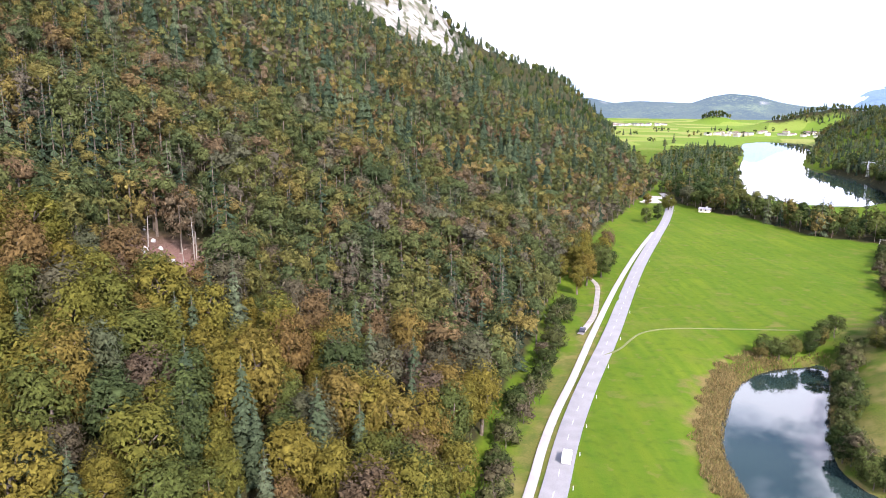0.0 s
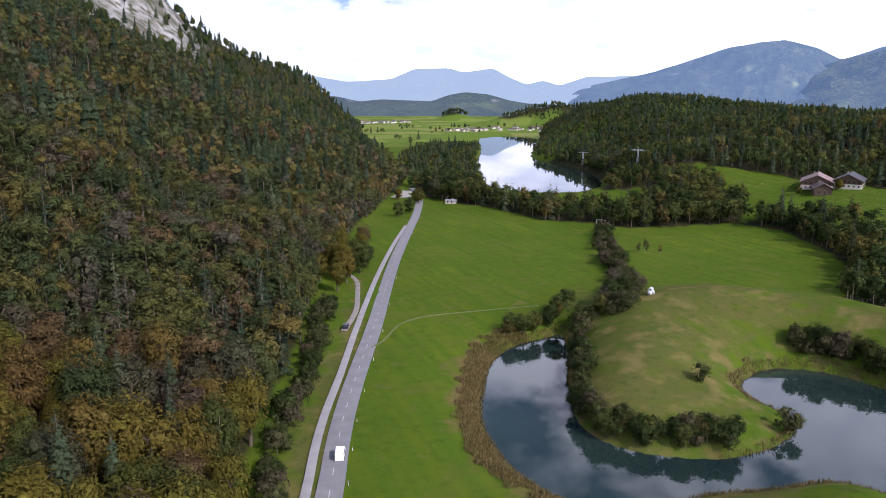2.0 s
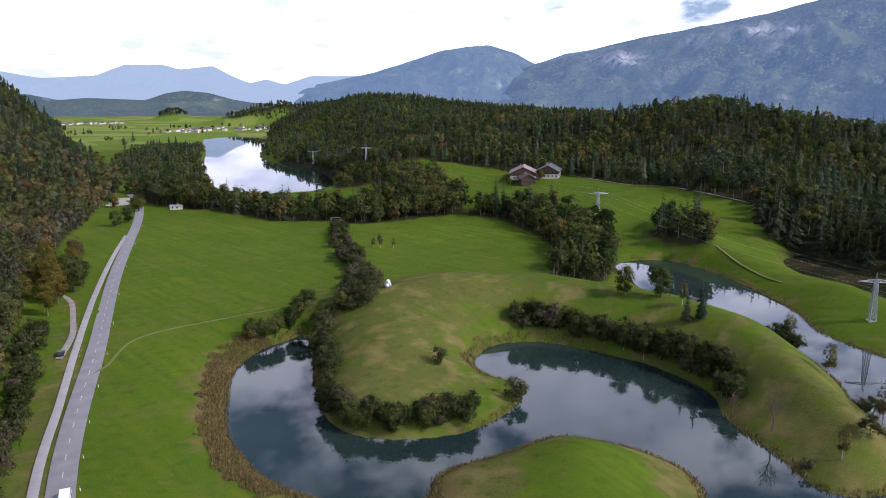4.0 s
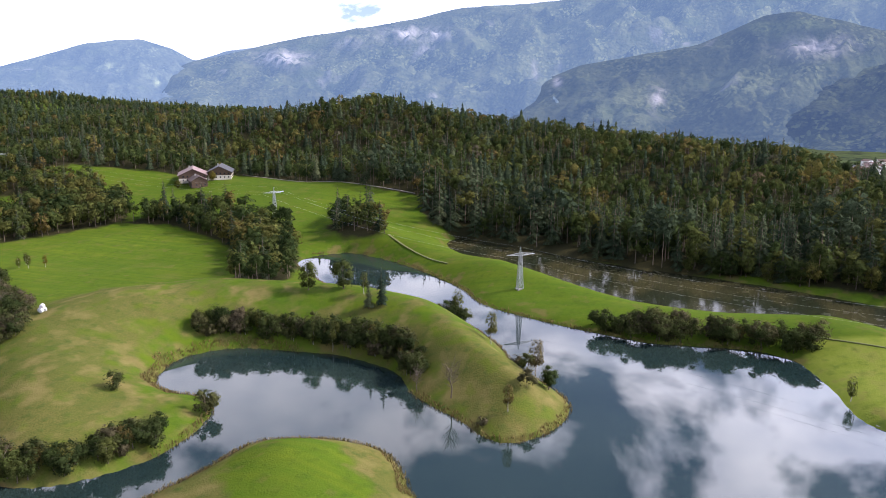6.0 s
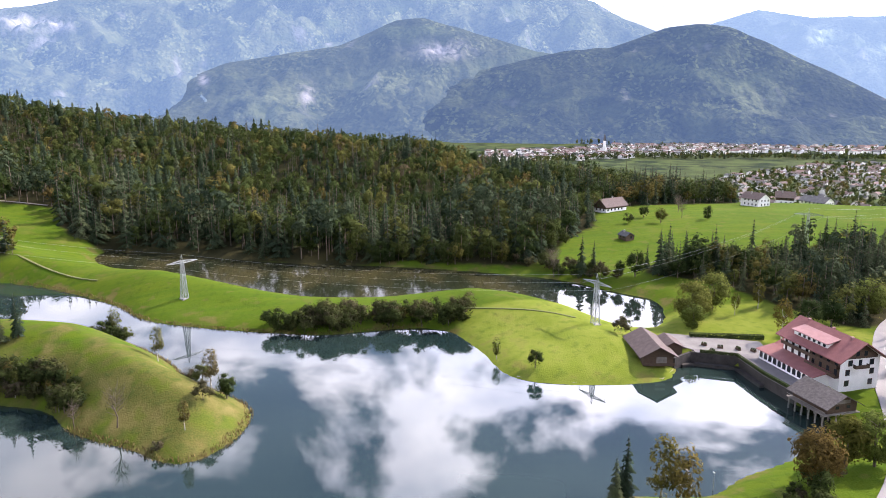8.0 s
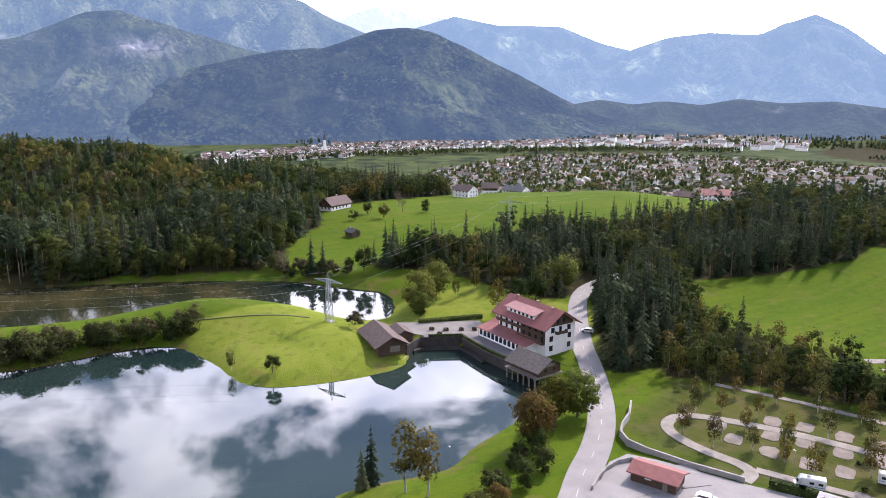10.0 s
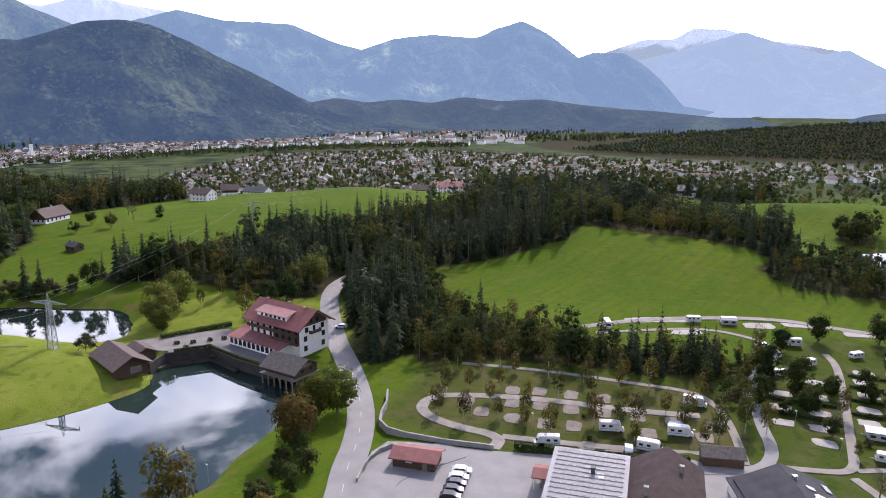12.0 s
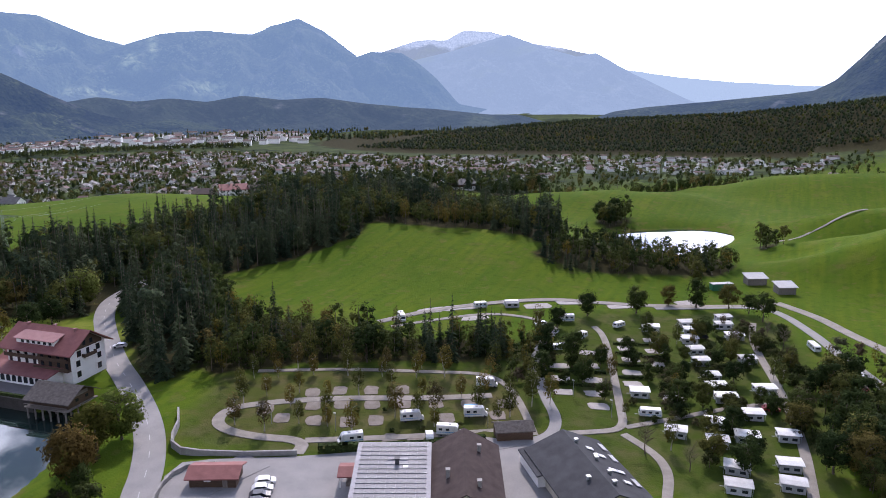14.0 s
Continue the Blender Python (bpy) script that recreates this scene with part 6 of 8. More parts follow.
def caravan(label, m, length=5.6, awning=True, roof=True):
    """A touring caravan; many stand under a pale cover with an awning at the side."""
    root = tagged(new("caravan"), label, "caravan", "caravans on the site")
    root.matrix_basis = m @ Matrix.Diagonal((0.9, 0.88, 0.88, 1))
    h = length / 2
    prof = [(-h, 0.6), (-h + 0.3, 0.45), (h - 0.3, 0.45), (h, 0.7), (h - 0.05, 1.5), (h - 0.45, 2.45), (-h + 0.35, 2.5), (-h + 0.02, 1.6)]
    body = Solid().prism(prof, -1.12, 1.12)
    body.v = [(y, x, z) for x, y, z in body.v]
    b = part("body", body.mesh("body", M_SHELL), root)
    win = Solid().box(-0.45, 0.45, -0.02, 0.02, -0.28, 0.28).mesh("window", M_GLASS)
    for x in (-h * 0.55, 0.1, h * 0.6):
        part("window", win, b, m=pose(x, -1.13, 1.65))
        part("window", win, b, m=pose(x, 1.13, 1.65))
    part("front_window", Solid().box(-0.02, 0.02, -0.75, 0.75, -0.25, 0.25).mesh("front_window", M_GLASS), b, m=pose(h - 0.13, 0, 1.75, 0, -18))
    part("stripe", Solid().box(-h + 0.3, h - 0.3, -1.135, 1.135, 1.0, 1.12).mesh("stripe", M_BLUE), b, "thin blue stripe")
    part("hitch", Solid().bar((h - 0.1, 0.35, 0.5), (h + 1.1, 0, 0.5), 0.05).bar((h - 0.1, -0.35, 0.5), (h + 1.1, 0, 0.5), 0.05).mesh("hitch", M_STEEL), root)
    wheels(root, (-0.15,), 1.0, 0.32)
    if roof:
        cov = Solid().prism([(-1.45, 2.55), (1.2, 2.62), (3.0, 2.32), (3.0, 2.42), (1.2, 2.76), (-1.45, 2.7)], -h - 0.3, h + 0.2)
        part("cover_roof", cov.mesh("cover_roof", M_COVER), root, "pale protective roof")
        part("post", Solid().box(-0.05, 0.05, -0.05, 0.05, 0, 2.4).mesh("post", M_STEEL), root, m=pose(-h, 2.85, 0))
        part("post", Solid().box(-0.05, 0.05, -0.05, 0.05, 0, 2.4).mesh("post", M_STEEL), root, m=pose(h, 2.85, 0))
    if awning:
        aw = Solid().prism([(1.14, 0.0), (2.8, 0.0), (2.8, 1.9), (1.14, 2.35)], -h + 0.3, h - 0.4)
        a = part("awning", aw.mesh("awning", M_AWNING), root, "grey-white fabric awning")
        for x in (-h * 0.45, h * 0.4):
            part("window", Solid().box(-0.7, 0.7, -0.02, 0.02, -0.4, 0.4).mesh("window", M_GLASS), a, m=pose(x, 2.81, 1.15))
    return root


def motorhome(label, m, awning=False):
    root = tagged(new("motorhome"), label, "motorhome", "motorhomes on the site")
    root.matrix_basis = m @ Matrix.Diagonal((0.88, 0.88, 0.9, 1))
    box = Solid()
    box.prism([(-1.15, 0.5), (1.15, 0.5), (1.15, 2.7), (0.95, 2.95), (-0.95, 2.95), (-1.15, 2.7)], -3.4, 1.6)
    b = part("body", box.mesh("body", M_SHELL), root)
    prof = [(1.6, 0.4), (3.2, 0.4), (3.3, 1.0), (2.7, 1.25), (2.2, 2.0), (2.4, 2.2), (2.1, 2.75), (1.6, 2.9)]
    cab = Solid().prism(prof, -1.05, 1.05)
    cab.v = [(y, x, z) for x, y, z in cab.v]
    c = part("cab", cab.mesh("cab", M_SHELL), root)
    part("windscreen", Solid().hull([(2.74, -0.9, 1.28), (2.74, 0.9, 1.28), (2.27, 0.85, 1.98), (2.27, -0.85, 1.98)], [(0, 1, 2, 3)]).mesh("windscreen", M_GLASS), c)
    win = Solid().box(-0.5, 0.5, -0.02, 0.02, -0.3, 0.3).mesh("window", M_GLASS)
    for x in (-2.3, -0.4):
        part("window", win, b, m=pose(x, -1.16, 1.9))
        part("window", win, b, m=pose(x, 1.16, 1.9))
    part("stripe", Solid().box(-3.3, 1.5, -1.165, 1.165, 1.05, 1.2).mesh("stripe", M_BLUE), b, "blue stripe")
    for x in (-2.0, 0.2):
        part("roof_hatch", Solid().box(-0.35, 0.35, -0.35, 0.35, 0, 0.1).mesh("roof_hatch", M_AWNING), b, m=pose(x, 0, 2.95))
    wheels(root, (-2.1, 2.4), 1.0, 0.34)
    if awning:
        part("awning", Solid().prism([(1.17, 2.5), (3.6, 2.15), (3.6, 2.2), (1.17, 2.56)], -3.0, 0.8).mesh("awning", M_BLUE), root, "blue sun awning")
    return root


def house(name, label, x, y, turn, w, l, eave, ridge, wall, roof, category="house", upper=None, floors=2, over=1.0, group="", z=None):
    """A plain alpine house: ridge along its length, plastered below, often boarded above."""
    root = tagged(new(name), label, category, group)
    root.matrix_basis = pose(x, y, gz(x, y) if z is None else z, 0, 0, turn)
    a, b = l / 2, w / 2
    wl = part("wall", gable_walls(-a, a, -b, b, eave, ridge).mesh("wall", wall), root)
    if upper:
        part("boarding", gable_walls(-a - 0.06, a + 0.06, -b - 0.06, b + 0.06, eave, ridge, eave * 0.55).mesh("boarding", upper), root, "dark timber upper storey")
    part("roof", gable(-a, a, -b, b, eave, ridge + 0.05, over).mesh("roof", roof), root)
    win = Solid().box(-0.5, 0.5, -0.05, 0.05, -0.6, 0.6).mesh("window", M_GLASS)
    out = 0.1 if upper else 0.04
    for f in range(floors):
        zz = 1.6 + f * 2.7
        for x in np.arange(-a + 1.8, a - 1.2, 3.2):
            part("window", win, wl, m=pose(x, -b - out, zz))
            part("window", win, wl, m=pose(x, b + out, zz))
        for q in np.arange(-b + 1.8, b - 1.2, 3.0):
            part("window", win, wl, m=pose(-a - out, q, zz, 0, 0, 90))
            part("window", win, wl, m=pose(a + out, q, zz, 0, 0, 90))
    part("chimney", Solid().box(-0.4, 0.4, -0.4, 0.4, -1.2, 1.0).mesh("chimney", M_CONCRETE), root, m=pose(a * 0.3, b * 0.25, ridge))
    return root


# ---- the inn by the lake ----
def inn():
    root = tagged(new("inn"), "large white and dark-timber inn with a red roof on the lake", "hotel")
    root.matrix_basis = pose(174.6, -124.6, 3.7, 0, 0, 7.5)
    L, W, E, R = 23.0, 12.5, 9.4, 13.4
    wl = part("wall", gable_walls(0, L, -W, 0, E, R).mesh("wall", M_WHITE), root)
    part("roof", gable(0, L, -W, 0, E, R + 0.05, 1.8, 0.3).mesh("roof", M_REDROOF), root, "red tiled roof")
    # the boarded half of the lake front, with balconies
    part("boarding", Solid().box(0.2, 11.8, 0.0, 0.12, 3.4, E + 0.2).mesh("boarding", M_DARKWOOD), root, "dark timber front")
    part("gable_boarding", Solid().prism([(-W + 1.0, E - 0.6), (-1.0, E - 0.6), (-1.0, E + 0.3), (-W / 2, R - 0.1), (-W + 1.0, E + 0.3)], -0.12, 0.02).mesh("gable_boarding", M_DARKWOOD), root)
    for z in (3.6, 6.4):
        bal = Solid().box(0.0, L - 0.4 if z > 5 else 12.2, 0.1, 1.5, z - 0.15, z)
        bal.box(0.0, L - 0.4 if z > 5 else 12.2, 1.42, 1.5, z, z + 0.95)
        part("balcony", bal.mesh("balcony", M_DARKWOOD), root, "long dark wooden balcony")
    win = Solid().box(-0.55, 0.55, -0.05, 0.05, -0.7, 0.7).mesh("window", M_GLASS)
    tall = Solid().box(-0.5, 0.5, -0.05, 0.05, -1.05, 1.05).mesh("balcony_door", M_GLASS)
    fr = Solid().box(-0.72, 0.72, -0.04, 0.04, -0.86, 0.86).mesh("window_frame", M_DARKWOOD)
    for x in np.arange(1.5, L - 1, 2.9):
        part("balcony_door", tall, wl, m=pose(x, 0.16 if x < 12 else 0.05, 4.8))
        part("balcony_door", tall, wl, m=pose(x, 0.16 if x < 12 else 0.05, 7.6))
    for z, qs in ((1.8, (-10, -2.4)), (4.9, (-10.2, -2.4)), (7.6, (-9.9, -3.0)), (10.2, (-7.6, -5.0))):
        for q in qs:
            part("window_frame", fr, wl, m=pose(-0.03, q, z, 0, 0, 90))
            part("window", win, wl, m=pose(-0.08, q, z, 0, 0, 90))
    part("balcony_door", tall, wl, m=pose(-0.06, -6.2, 7.4, 0, 0, 90))
    part("gable_balcony", Solid().box(-1.1, 0, -8.4, -4.0, 6.15, 6.3).box(-1.1, -1.02, -8.4, -4.0, 6.3, 7.2).box(-1.1, 0, -8.4, -8.3, 6.3, 7.2).box(-1.1, 0, -4.1, -4.0, 6.3, 7.2).mesh("gable_balcony", M_DARKWOOD), root, "dark wooden gable balcony")
    for x in np.arange(2, L, 3.2):
        part("window", win, wl, m=pose(x, -W - 0.03, 5.0))
    # long dormer towards the lake
    dm = part("dormer", Solid().prism([(-4.2, 11.1), (-0.4, 9.6), (-0.4, 11.3), (-4.2, 12.2)], 6.0, 19.5).mesh("dormer", M_WHITE), root)
    part("dormer_roof", Solid().prism([(-5.0, 12.45), (0.2, 11.2), (0.2, 11.38), (-5.0, 12.65)], 5.4, 20.1).mesh("dormer_roof", M_PINKROOF), dm, "pale red dormer roof")
    for x in np.arange(7.2, 19, 2.0):
        part("dormer_window", Solid().box(-0.5, 0.5, -0.04, 0.04, -0.4, 0.4).mesh("dormer_window", M_GLASS), dm, m=pose(x, -0.37, 10.5))
    for x, y in ((3.0, -5.5), (11.5, -6.8), (20.5, -6.0)):
        part("chimney", Solid().box(-0.35, 0.35, -0.35, 0.35, -1.6, 0.3).box(-0.45, 0.45, -0.45, 0.45, 0.3, 0.42).mesh("chimney", M_PINKROOF), root, m=pose(x, y, 13.6))
    # low dining wing along the terrace
    wg = part("dining_wing", Solid().prism([(0.0, -0.6), (5.2, -0.6), (5.2, 2.9), (0.0, 3.9)], 3.5, L + 4).mesh("dining_wing", M_WHITE), root)
    part("wing_roof", Solid().prism([(-0.1, 4.0), (6.0, 2.85), (6.0, 3.05), (-0.1, 4.22)], 2.9, L + 4.7).mesh("wing_roof", M_REDROOF), wg, "red tiled lean-to roof")
    arch = Solid().box(-0.7, 0.7, -0.05, 0.05, -0.9, 0.7).box(-0.45, 0.45, -0.05, 0.05, 0.7, 0.95)
    am = arch.mesh("arched_window", M_GLASS)
    for x in np.arange(5.0, L + 3.4, 2.1):
        part("arched_window", am, wg, m=pose(x, 5.22, 1.5))
    part("rear_annex", gable_walls(L, L + 6, -W + 2, -2, 3.2, 5.0).mesh("rear_annex", M_WHITE), root)
    part("annex_roof", gable(L, L + 6, -W + 2, -2, 3.2, 5.05, 0.7).mesh("annex_roof", M_REDROOF), root)


inn()


def lake_hut():
    root = tagged(new("lake_hut"), "dark timber hut on posts over the water", "hut")
    root.matrix_basis = pose(167.8, -116.2, 0.0, 0, 0, 10)
    a, b = 6.0, 4.6
    part("wall", gable_walls(-a, a, -b, b, 5.6, 8.0, 3.3).mesh("wall", M_DARKWOOD), root)
    part("roof", gable(-a, a, -b, b, 5.6, 8.1, 1.3, 0.2).mesh("roof", M_SHINGLE), root, "grey weathered shingle roof")
    part("deck", Solid().box(-a - 0.8, a + 0.8, -b - 0.4, b + 1.4, 3.05, 3.3).mesh("deck", M_GREYWOOD), root)
    part("railing", Solid().box(-a - 0.8, a + 0.8, b + 1.3, b + 1.4, 4.1, 4.25).box(-a - 0.8, a + 0.8, b + 1.3, b + 1.4, 3.6, 3.7).mesh("railing", M_GREYWOOD), root)
    post = Solid().box(-0.16, 0.16, -0.16, 0.16, -2.5, 3.1).mesh("post", M_GREYWOOD)
    for x in np.linspace(-a, a, 6):
        for y in (b + 1.1, 1.5):
            part("post", post, root, m=pose(x, y, 0))
    win = Solid().box(-0.5, 0.5, -0.04, 0.04, -0.4, 0.4).mesh("window", M_GLASS)
    for x in (-4, -2, 0, 2, 4):
        part("window", win, root, m=pose(x, b + 0.03, 4.6))
    for y in (-2, 1.5):
        part("window", win, root, m=pose(-a - 0.03, y, 4.7, 0, 0, 90))
    part("loft_board", Solid().box(-0.05, 0.05, -2.4, 2.4, -0.5, 0.4).mesh("loft_board", M_GREYWOOD), root, m=pose(-a - 0.04, 0, 6.2))


lake_hut()


def boathouse():
    root = tagged(new("boathouse"), "low dark timber boathouse with a brown shingle roof", "boathouse")
    root.matrix_basis = pose(208.3, -84.0, gz(208.3, -84.0), 0, 0, -4)
    a, b = 8.8, 4.6
    part("wall", gable_walls(-a, a, -b, b, 3.2, 5.6).mesh("wall", M_DARKWOOD), root)
    part("roof", gable(-a, a, -b, b, 3.2, 5.7, 1.4, 0.2).mesh("roof", M_BROWNROOF), root)
    part("side_roof", gable(-1.0, 7.5, -10.0, -b + 0.5, 2.9, 4.4, 0.7, 0.2).mesh("side_roof", M_BROWNROOF), root)
    part("side_wing", gable_walls(-1.0, 7.5, -10.0, -b + 0.5, 2.9, 4.35).mesh("side_wing", M_DARKWOOD), root)
    part("gate", Solid().box(-0.05, 0.05, -1.6, 1.6, 0, 2.4).mesh("gate", M_GREYWOOD), root, m=pose(-a - 0.05, -1, 0))
    part("porch_rail", Solid().box(-a - 1.6, -a - 1.5, -b, b, 0.2, 1.0).mesh("porch_rail", M_DARKWOOD), root)


boathouse()


def paved(name, outline, level, material, label, category="pavement"):
    p = np.array(outline, float)
    bm = bmesh.new()
    f = bm.faces.new([bm.verts.new((x, y, level)) for x, y in p])
    if f.normal.z < 0:
        f.normal_flip()
    bmesh.ops.extrude_face_region(bm, geom=[f])
    bm.verts.ensure_lookup_table()
    for v in bm.verts[:len(p)]:
        v.co.z = level - 0.5
    bmesh.ops.triangulate(bm, faces=bm.faces[:])
    bmesh.ops.recalc_face_normals(bm, faces=bm.faces[:])
    me = bpy.data.meshes.new(name)
    bm.to_mesh(me)
    bm.free()
    me.materials.append(material)
    return tagged(new(name, me), label, category, kind="structure")


M_PLAZA = worn("pale_paving", (0.15, 0.14, 0.13), (0.21, 0.20, 0.185), 0.3, 0.9, fine=5)
M_TERRACE = worn("dark_terrace", (0.11, 0.10, 0.10), (0.17, 0.16, 0.155), 0.4, 0.85, fine=6)
paved("pavement_1", [(206.5, -101), (214, -95.5), (226, -97), (215, -124), (198, -120.5), (201.5, -111.2)], 3.72, M_PLAZA, "pale paved forecourt between boathouse and inn")
paved("pavement_2", [(201.3, -111.4), (197.5, -119.6), (177, -121.5), (175.5, -113), (187, -111.2)], 3.70, M_TERRACE, "dark paved lakeside terrace of the inn")
paved("pavement_4", [(207.2, -98.5), (202.6, -109.9), (187, -110.3), (176, -111.9), (177, -117), (190, -117), (204, -114), (210, -99)], 3.78, M_TERRACE, "dark stone terrace edge above the quay")
paved("pavement_3", YARD, 4.27, M_ASPHALT2, "grey asphalt yard with parking bays")


def wall_along(name, line, z0, z1, thick, material, label, category="wall"):
    p = np.array(line, float)
    s = Solid()
    for (ax, ay), (bx, by) in zip(p[:-1], p[1:]):
        d = np.array([bx - ax, by - ay])
        n = np.array([-d[1], d[0]]) / np.hypot(*d) * thick / 2
        e = d / np.hypot(*d) * thick * 0.45
        q = [(ax - e[0] - n[0], ay - e[1] - n[1]), (bx + e[0] - n[0], by + e[1] - n[1]), (bx + e[0] + n[0], by + e[1] + n[1]), (ax - e[0] + n[0], ay - e[1] + n[1])]
        s.hull([(x, y, z0) for x, y in q] + [(x, y, z1) for x, y in q], [(3, 2, 1, 0), (4, 5, 6, 7), (0, 1, 5, 4), (1, 2, 6, 5), (2, 3, 7, 6), (3, 0, 4, 7)])
    return tagged(new(name, s.mesh(name, material)), label, category)


M_QUAY = worn("dark_quay_stone", (0.03, 0.028, 0.025), (0.07, 0.062, 0.056), 0.5, 0.9, bumpy=0.5, fine=4)
QUAY = [(203, -90), (207.6, -97), (202.2, -110.4), (187, -110.8), (175, -112.4)]
wall_along("quay_wall", QUAY, -2.0, 3.8, 0.7, M_QUAY, "dark stone quay wall along the terrace")
wall_along("quay_planter", [(206.5, -100), (202.4, -109.8), (187, -110.2), (176, -111.8)], 3.85, 4.7, 0.8, M_HEDGE, "dark hedge planted along the quay", "hedge")
wall_along("quay_step", [(204.6, -93.6), (205.5, -97.2), (200.6, -109.0), (187, -109.4)], -1.5, 0.9, 1.4, M_QUAY, "dark weathered landing below the quay", "landing")
wall_along("retaining_wall", [(133.4, -123), (128, -117.6), (124.6, -112.6), (121.4, -109.2), (117.0, -107.6), (112, -108.6), (102.8, -112.2), (92.8, -117.6)], 3.4, 5.3, 0.45, M_CONCRETE, "grey concrete retaining wall round the camp field")
wall_along("curved_wall", [(104.6, -87.5), (107.2, -91), (109.4, -95), (110.6, -99), (110.3, -102.3), (108.6, -104.6), (105.8, -106.2)], 3.6, 5.2, 0.4, M_CONCRETE, "curved concrete wall beside the entrance")
wall_along("hedge", [(88.6, -121.2), (84, -124), (79.8, -126.4)], 4.0, 5.9, 1.6, M_HEDGE, "dark clipped hedge by the entrance", "hedge")
wall_along("hedge", [(79.5, -127), (62, -138), (58, -142)], 4.0, 5.4, 1.3, M_HEDGE, "dark clipped hedge by the entrance", "hedge")
wall_along("hedge", [(218, -126), (220, -116), (222, -104)], 3.5, 4.9, 1.8, M_HEDGE, "dark red-brown hedge behind the forecourt", "hedge")
wall_along("shore_kerb", [(200.5, -40.6), (197, -47), (194.6, -56), (193.6, -70), (195.2, -83), (201.5, -88.6)], -0.6, 0.42, 0.9, M_GRAVEL, "pale stone edging of the lawn", "kerb")

# ---- yard buildings ----
def roofed(name, label, x, y, turn, w, l, eave, ridge, wall, roof, over=0.8, category="building"):
    root = tagged(new(name), label, category)
    root.matrix_basis = pose(x, y, 4.25, 0, 0, turn)
    a, b = l / 2, w / 2
    part("wall", gable_walls(-a, a, -b, b, eave, ridge).mesh("wall", wall), root)
    part("roof", gable(-a, a, -b, b, eave, ridge + 0.05, over).mesh("roof", roof), root)
    return root


wc = roofed("yard_shed", "long timber shed with a red-brown roof by the entrance", 100.8, -101.4, 27, 5.6, 9.4, 2.4, 3.3, M_DARKWOOD, M_REDROOF)
part("backboard", Solid().box(-0.7, 0.7, -0.04, 0.04, -0.5, 0.5).mesh("backboard", M_SHELL), wc, "white basketball backboard", pose(1.0, 3.0, 2.0))
part("door", Solid().box(-0.5, 0.5, -0.04, 0.04, 0, 2.0).mesh("door", M_GREYWOOD), wc, m=pose(-2.5, 2.84, 0))

sol = tagged(new("service_building"), "flat-pitched building with rows of solar panels", "building")
sol.matrix_basis = pose(65.8, -113.4, 4.25, 0, 0, 26)
part("wall", Solid().prism([(-10, -0.6), (10, -0.6), (10, 3.8), (-10, 5.2)], -7.2, 7.2).mesh("wall", M_CREAM), sol)
part("roof", Solid().prism([(-10.6, 5.24), (10.6, 3.76), (10.6, 4.0), (-10.6, 5.48)], -7.8, 7.8).mesh("roof", M_TINROOF), sol, "grey metal roof")
tilt = math.degrees(math.atan2(-1.48, 21.2))
pan = Solid().box(-0.92, 0.92, -0.62, 0.62, 0, 0.09).mesh("solar_panel", M_PANEL)
rail = Solid().box(-6.9, 6.9, -0.07, 0.07, 0, 0.16).mesh("panel_rail", M_RAIL)
for r in range(12):
    y = -9.4 + r * 1.62
    z = 5.46 - (y + 10.6) * 1.48 / 21.2
    part("panel_rail", rail, sol, m=pose(0, y + 0.75, z, tilt))
    for c in range(7):
        if 3 <= r <= 5 and c in (2, 3):
            continue
        part("solar_panel", pan, sol, m=pose(-5.9 + c * 1.97, y, z + 0.06, tilt + 6))
part("chimney", Solid().box(-0.4, 0.4, -0.4, 0.4, 0, 1.5).box(-0.55, 0.55, -0.55, 0.55, 1.5, 1.7).mesh("chimney", M_GREYROOF), sol, m=pose(-0.9, -2.4, 4.6))
part("skylight", Solid().box(-0.5, 0.5, -0.4, 0.4, 0, 0.15).mesh("skylight", M_SHELL), sol, m=pose(-2.6, -1.2, 4.85))
porch = tagged(new("porch"), "small red-roofed porch at the reception", "porch")
porch.matrix_basis = pose(75.6, -113.0, 4.25, 0, 0, 26)
part("roof", gable(-2.0, 2.0, -2.6, 2.6, 2.6, 3.3, 0.3).mesh("roof", M_REDROOF), porch)
for x in (-1.8, 1.8):
    for y in (-2.3, 2.3):
        part("post", Solid().box(-0.12, 0.12, -0.12, 0.12, 0, 2.75).mesh("post", M_WHITE), porch, m=pose(x, y, 0))
part("counter", Solid().box(-1.2, 0.6, -1.8, 1.8, 0, 1.1).mesh("counter", M_GREYWOOD), porch)

M_SHINGLE_DARK = worn("aged_dark_shingle", (0.040, 0.030, 0.028), (0.072, 0.054, 0.050), 0.5, 0.9, spec=0.1, bumpy=0.4, fine=6)
M_FELT = worn("black_roof_felt", (0.030, 0.032, 0.036), (0.058, 0.060, 0.066), 0.35, 0.85, spec=0.15, bumpy=0.3, fine=5)
br = roofed("gabled_house", "gabled house with a dark brown shingle roof", 52.6, -119.6, 115, 13.4, 25, 3.6, 7.2, M_CREAM, M_SHINGLE_DARK, 0.9, "house")
for x, y in ((8, 2.6), (4, -3.4), (-6, 3.0)):
    part("chimney", Solid().box(-0.34, 0.34, -0.34, 0.34, -1.5, 0.8).box(-0.46, 0.46, -0.46, 0.46, 0.8, 0.95).mesh("chimney", M_CONCRETE), br, m=pose(x, y, 6.5))
for x in (-8, -4, 0, 4, 8):
    part("window", Solid().box(-0.5, 0.5, -0.05, 0.05, -0.6, 0.6).mesh("window", M_GLASS), br, m=pose(x, -6.73, 1.7))

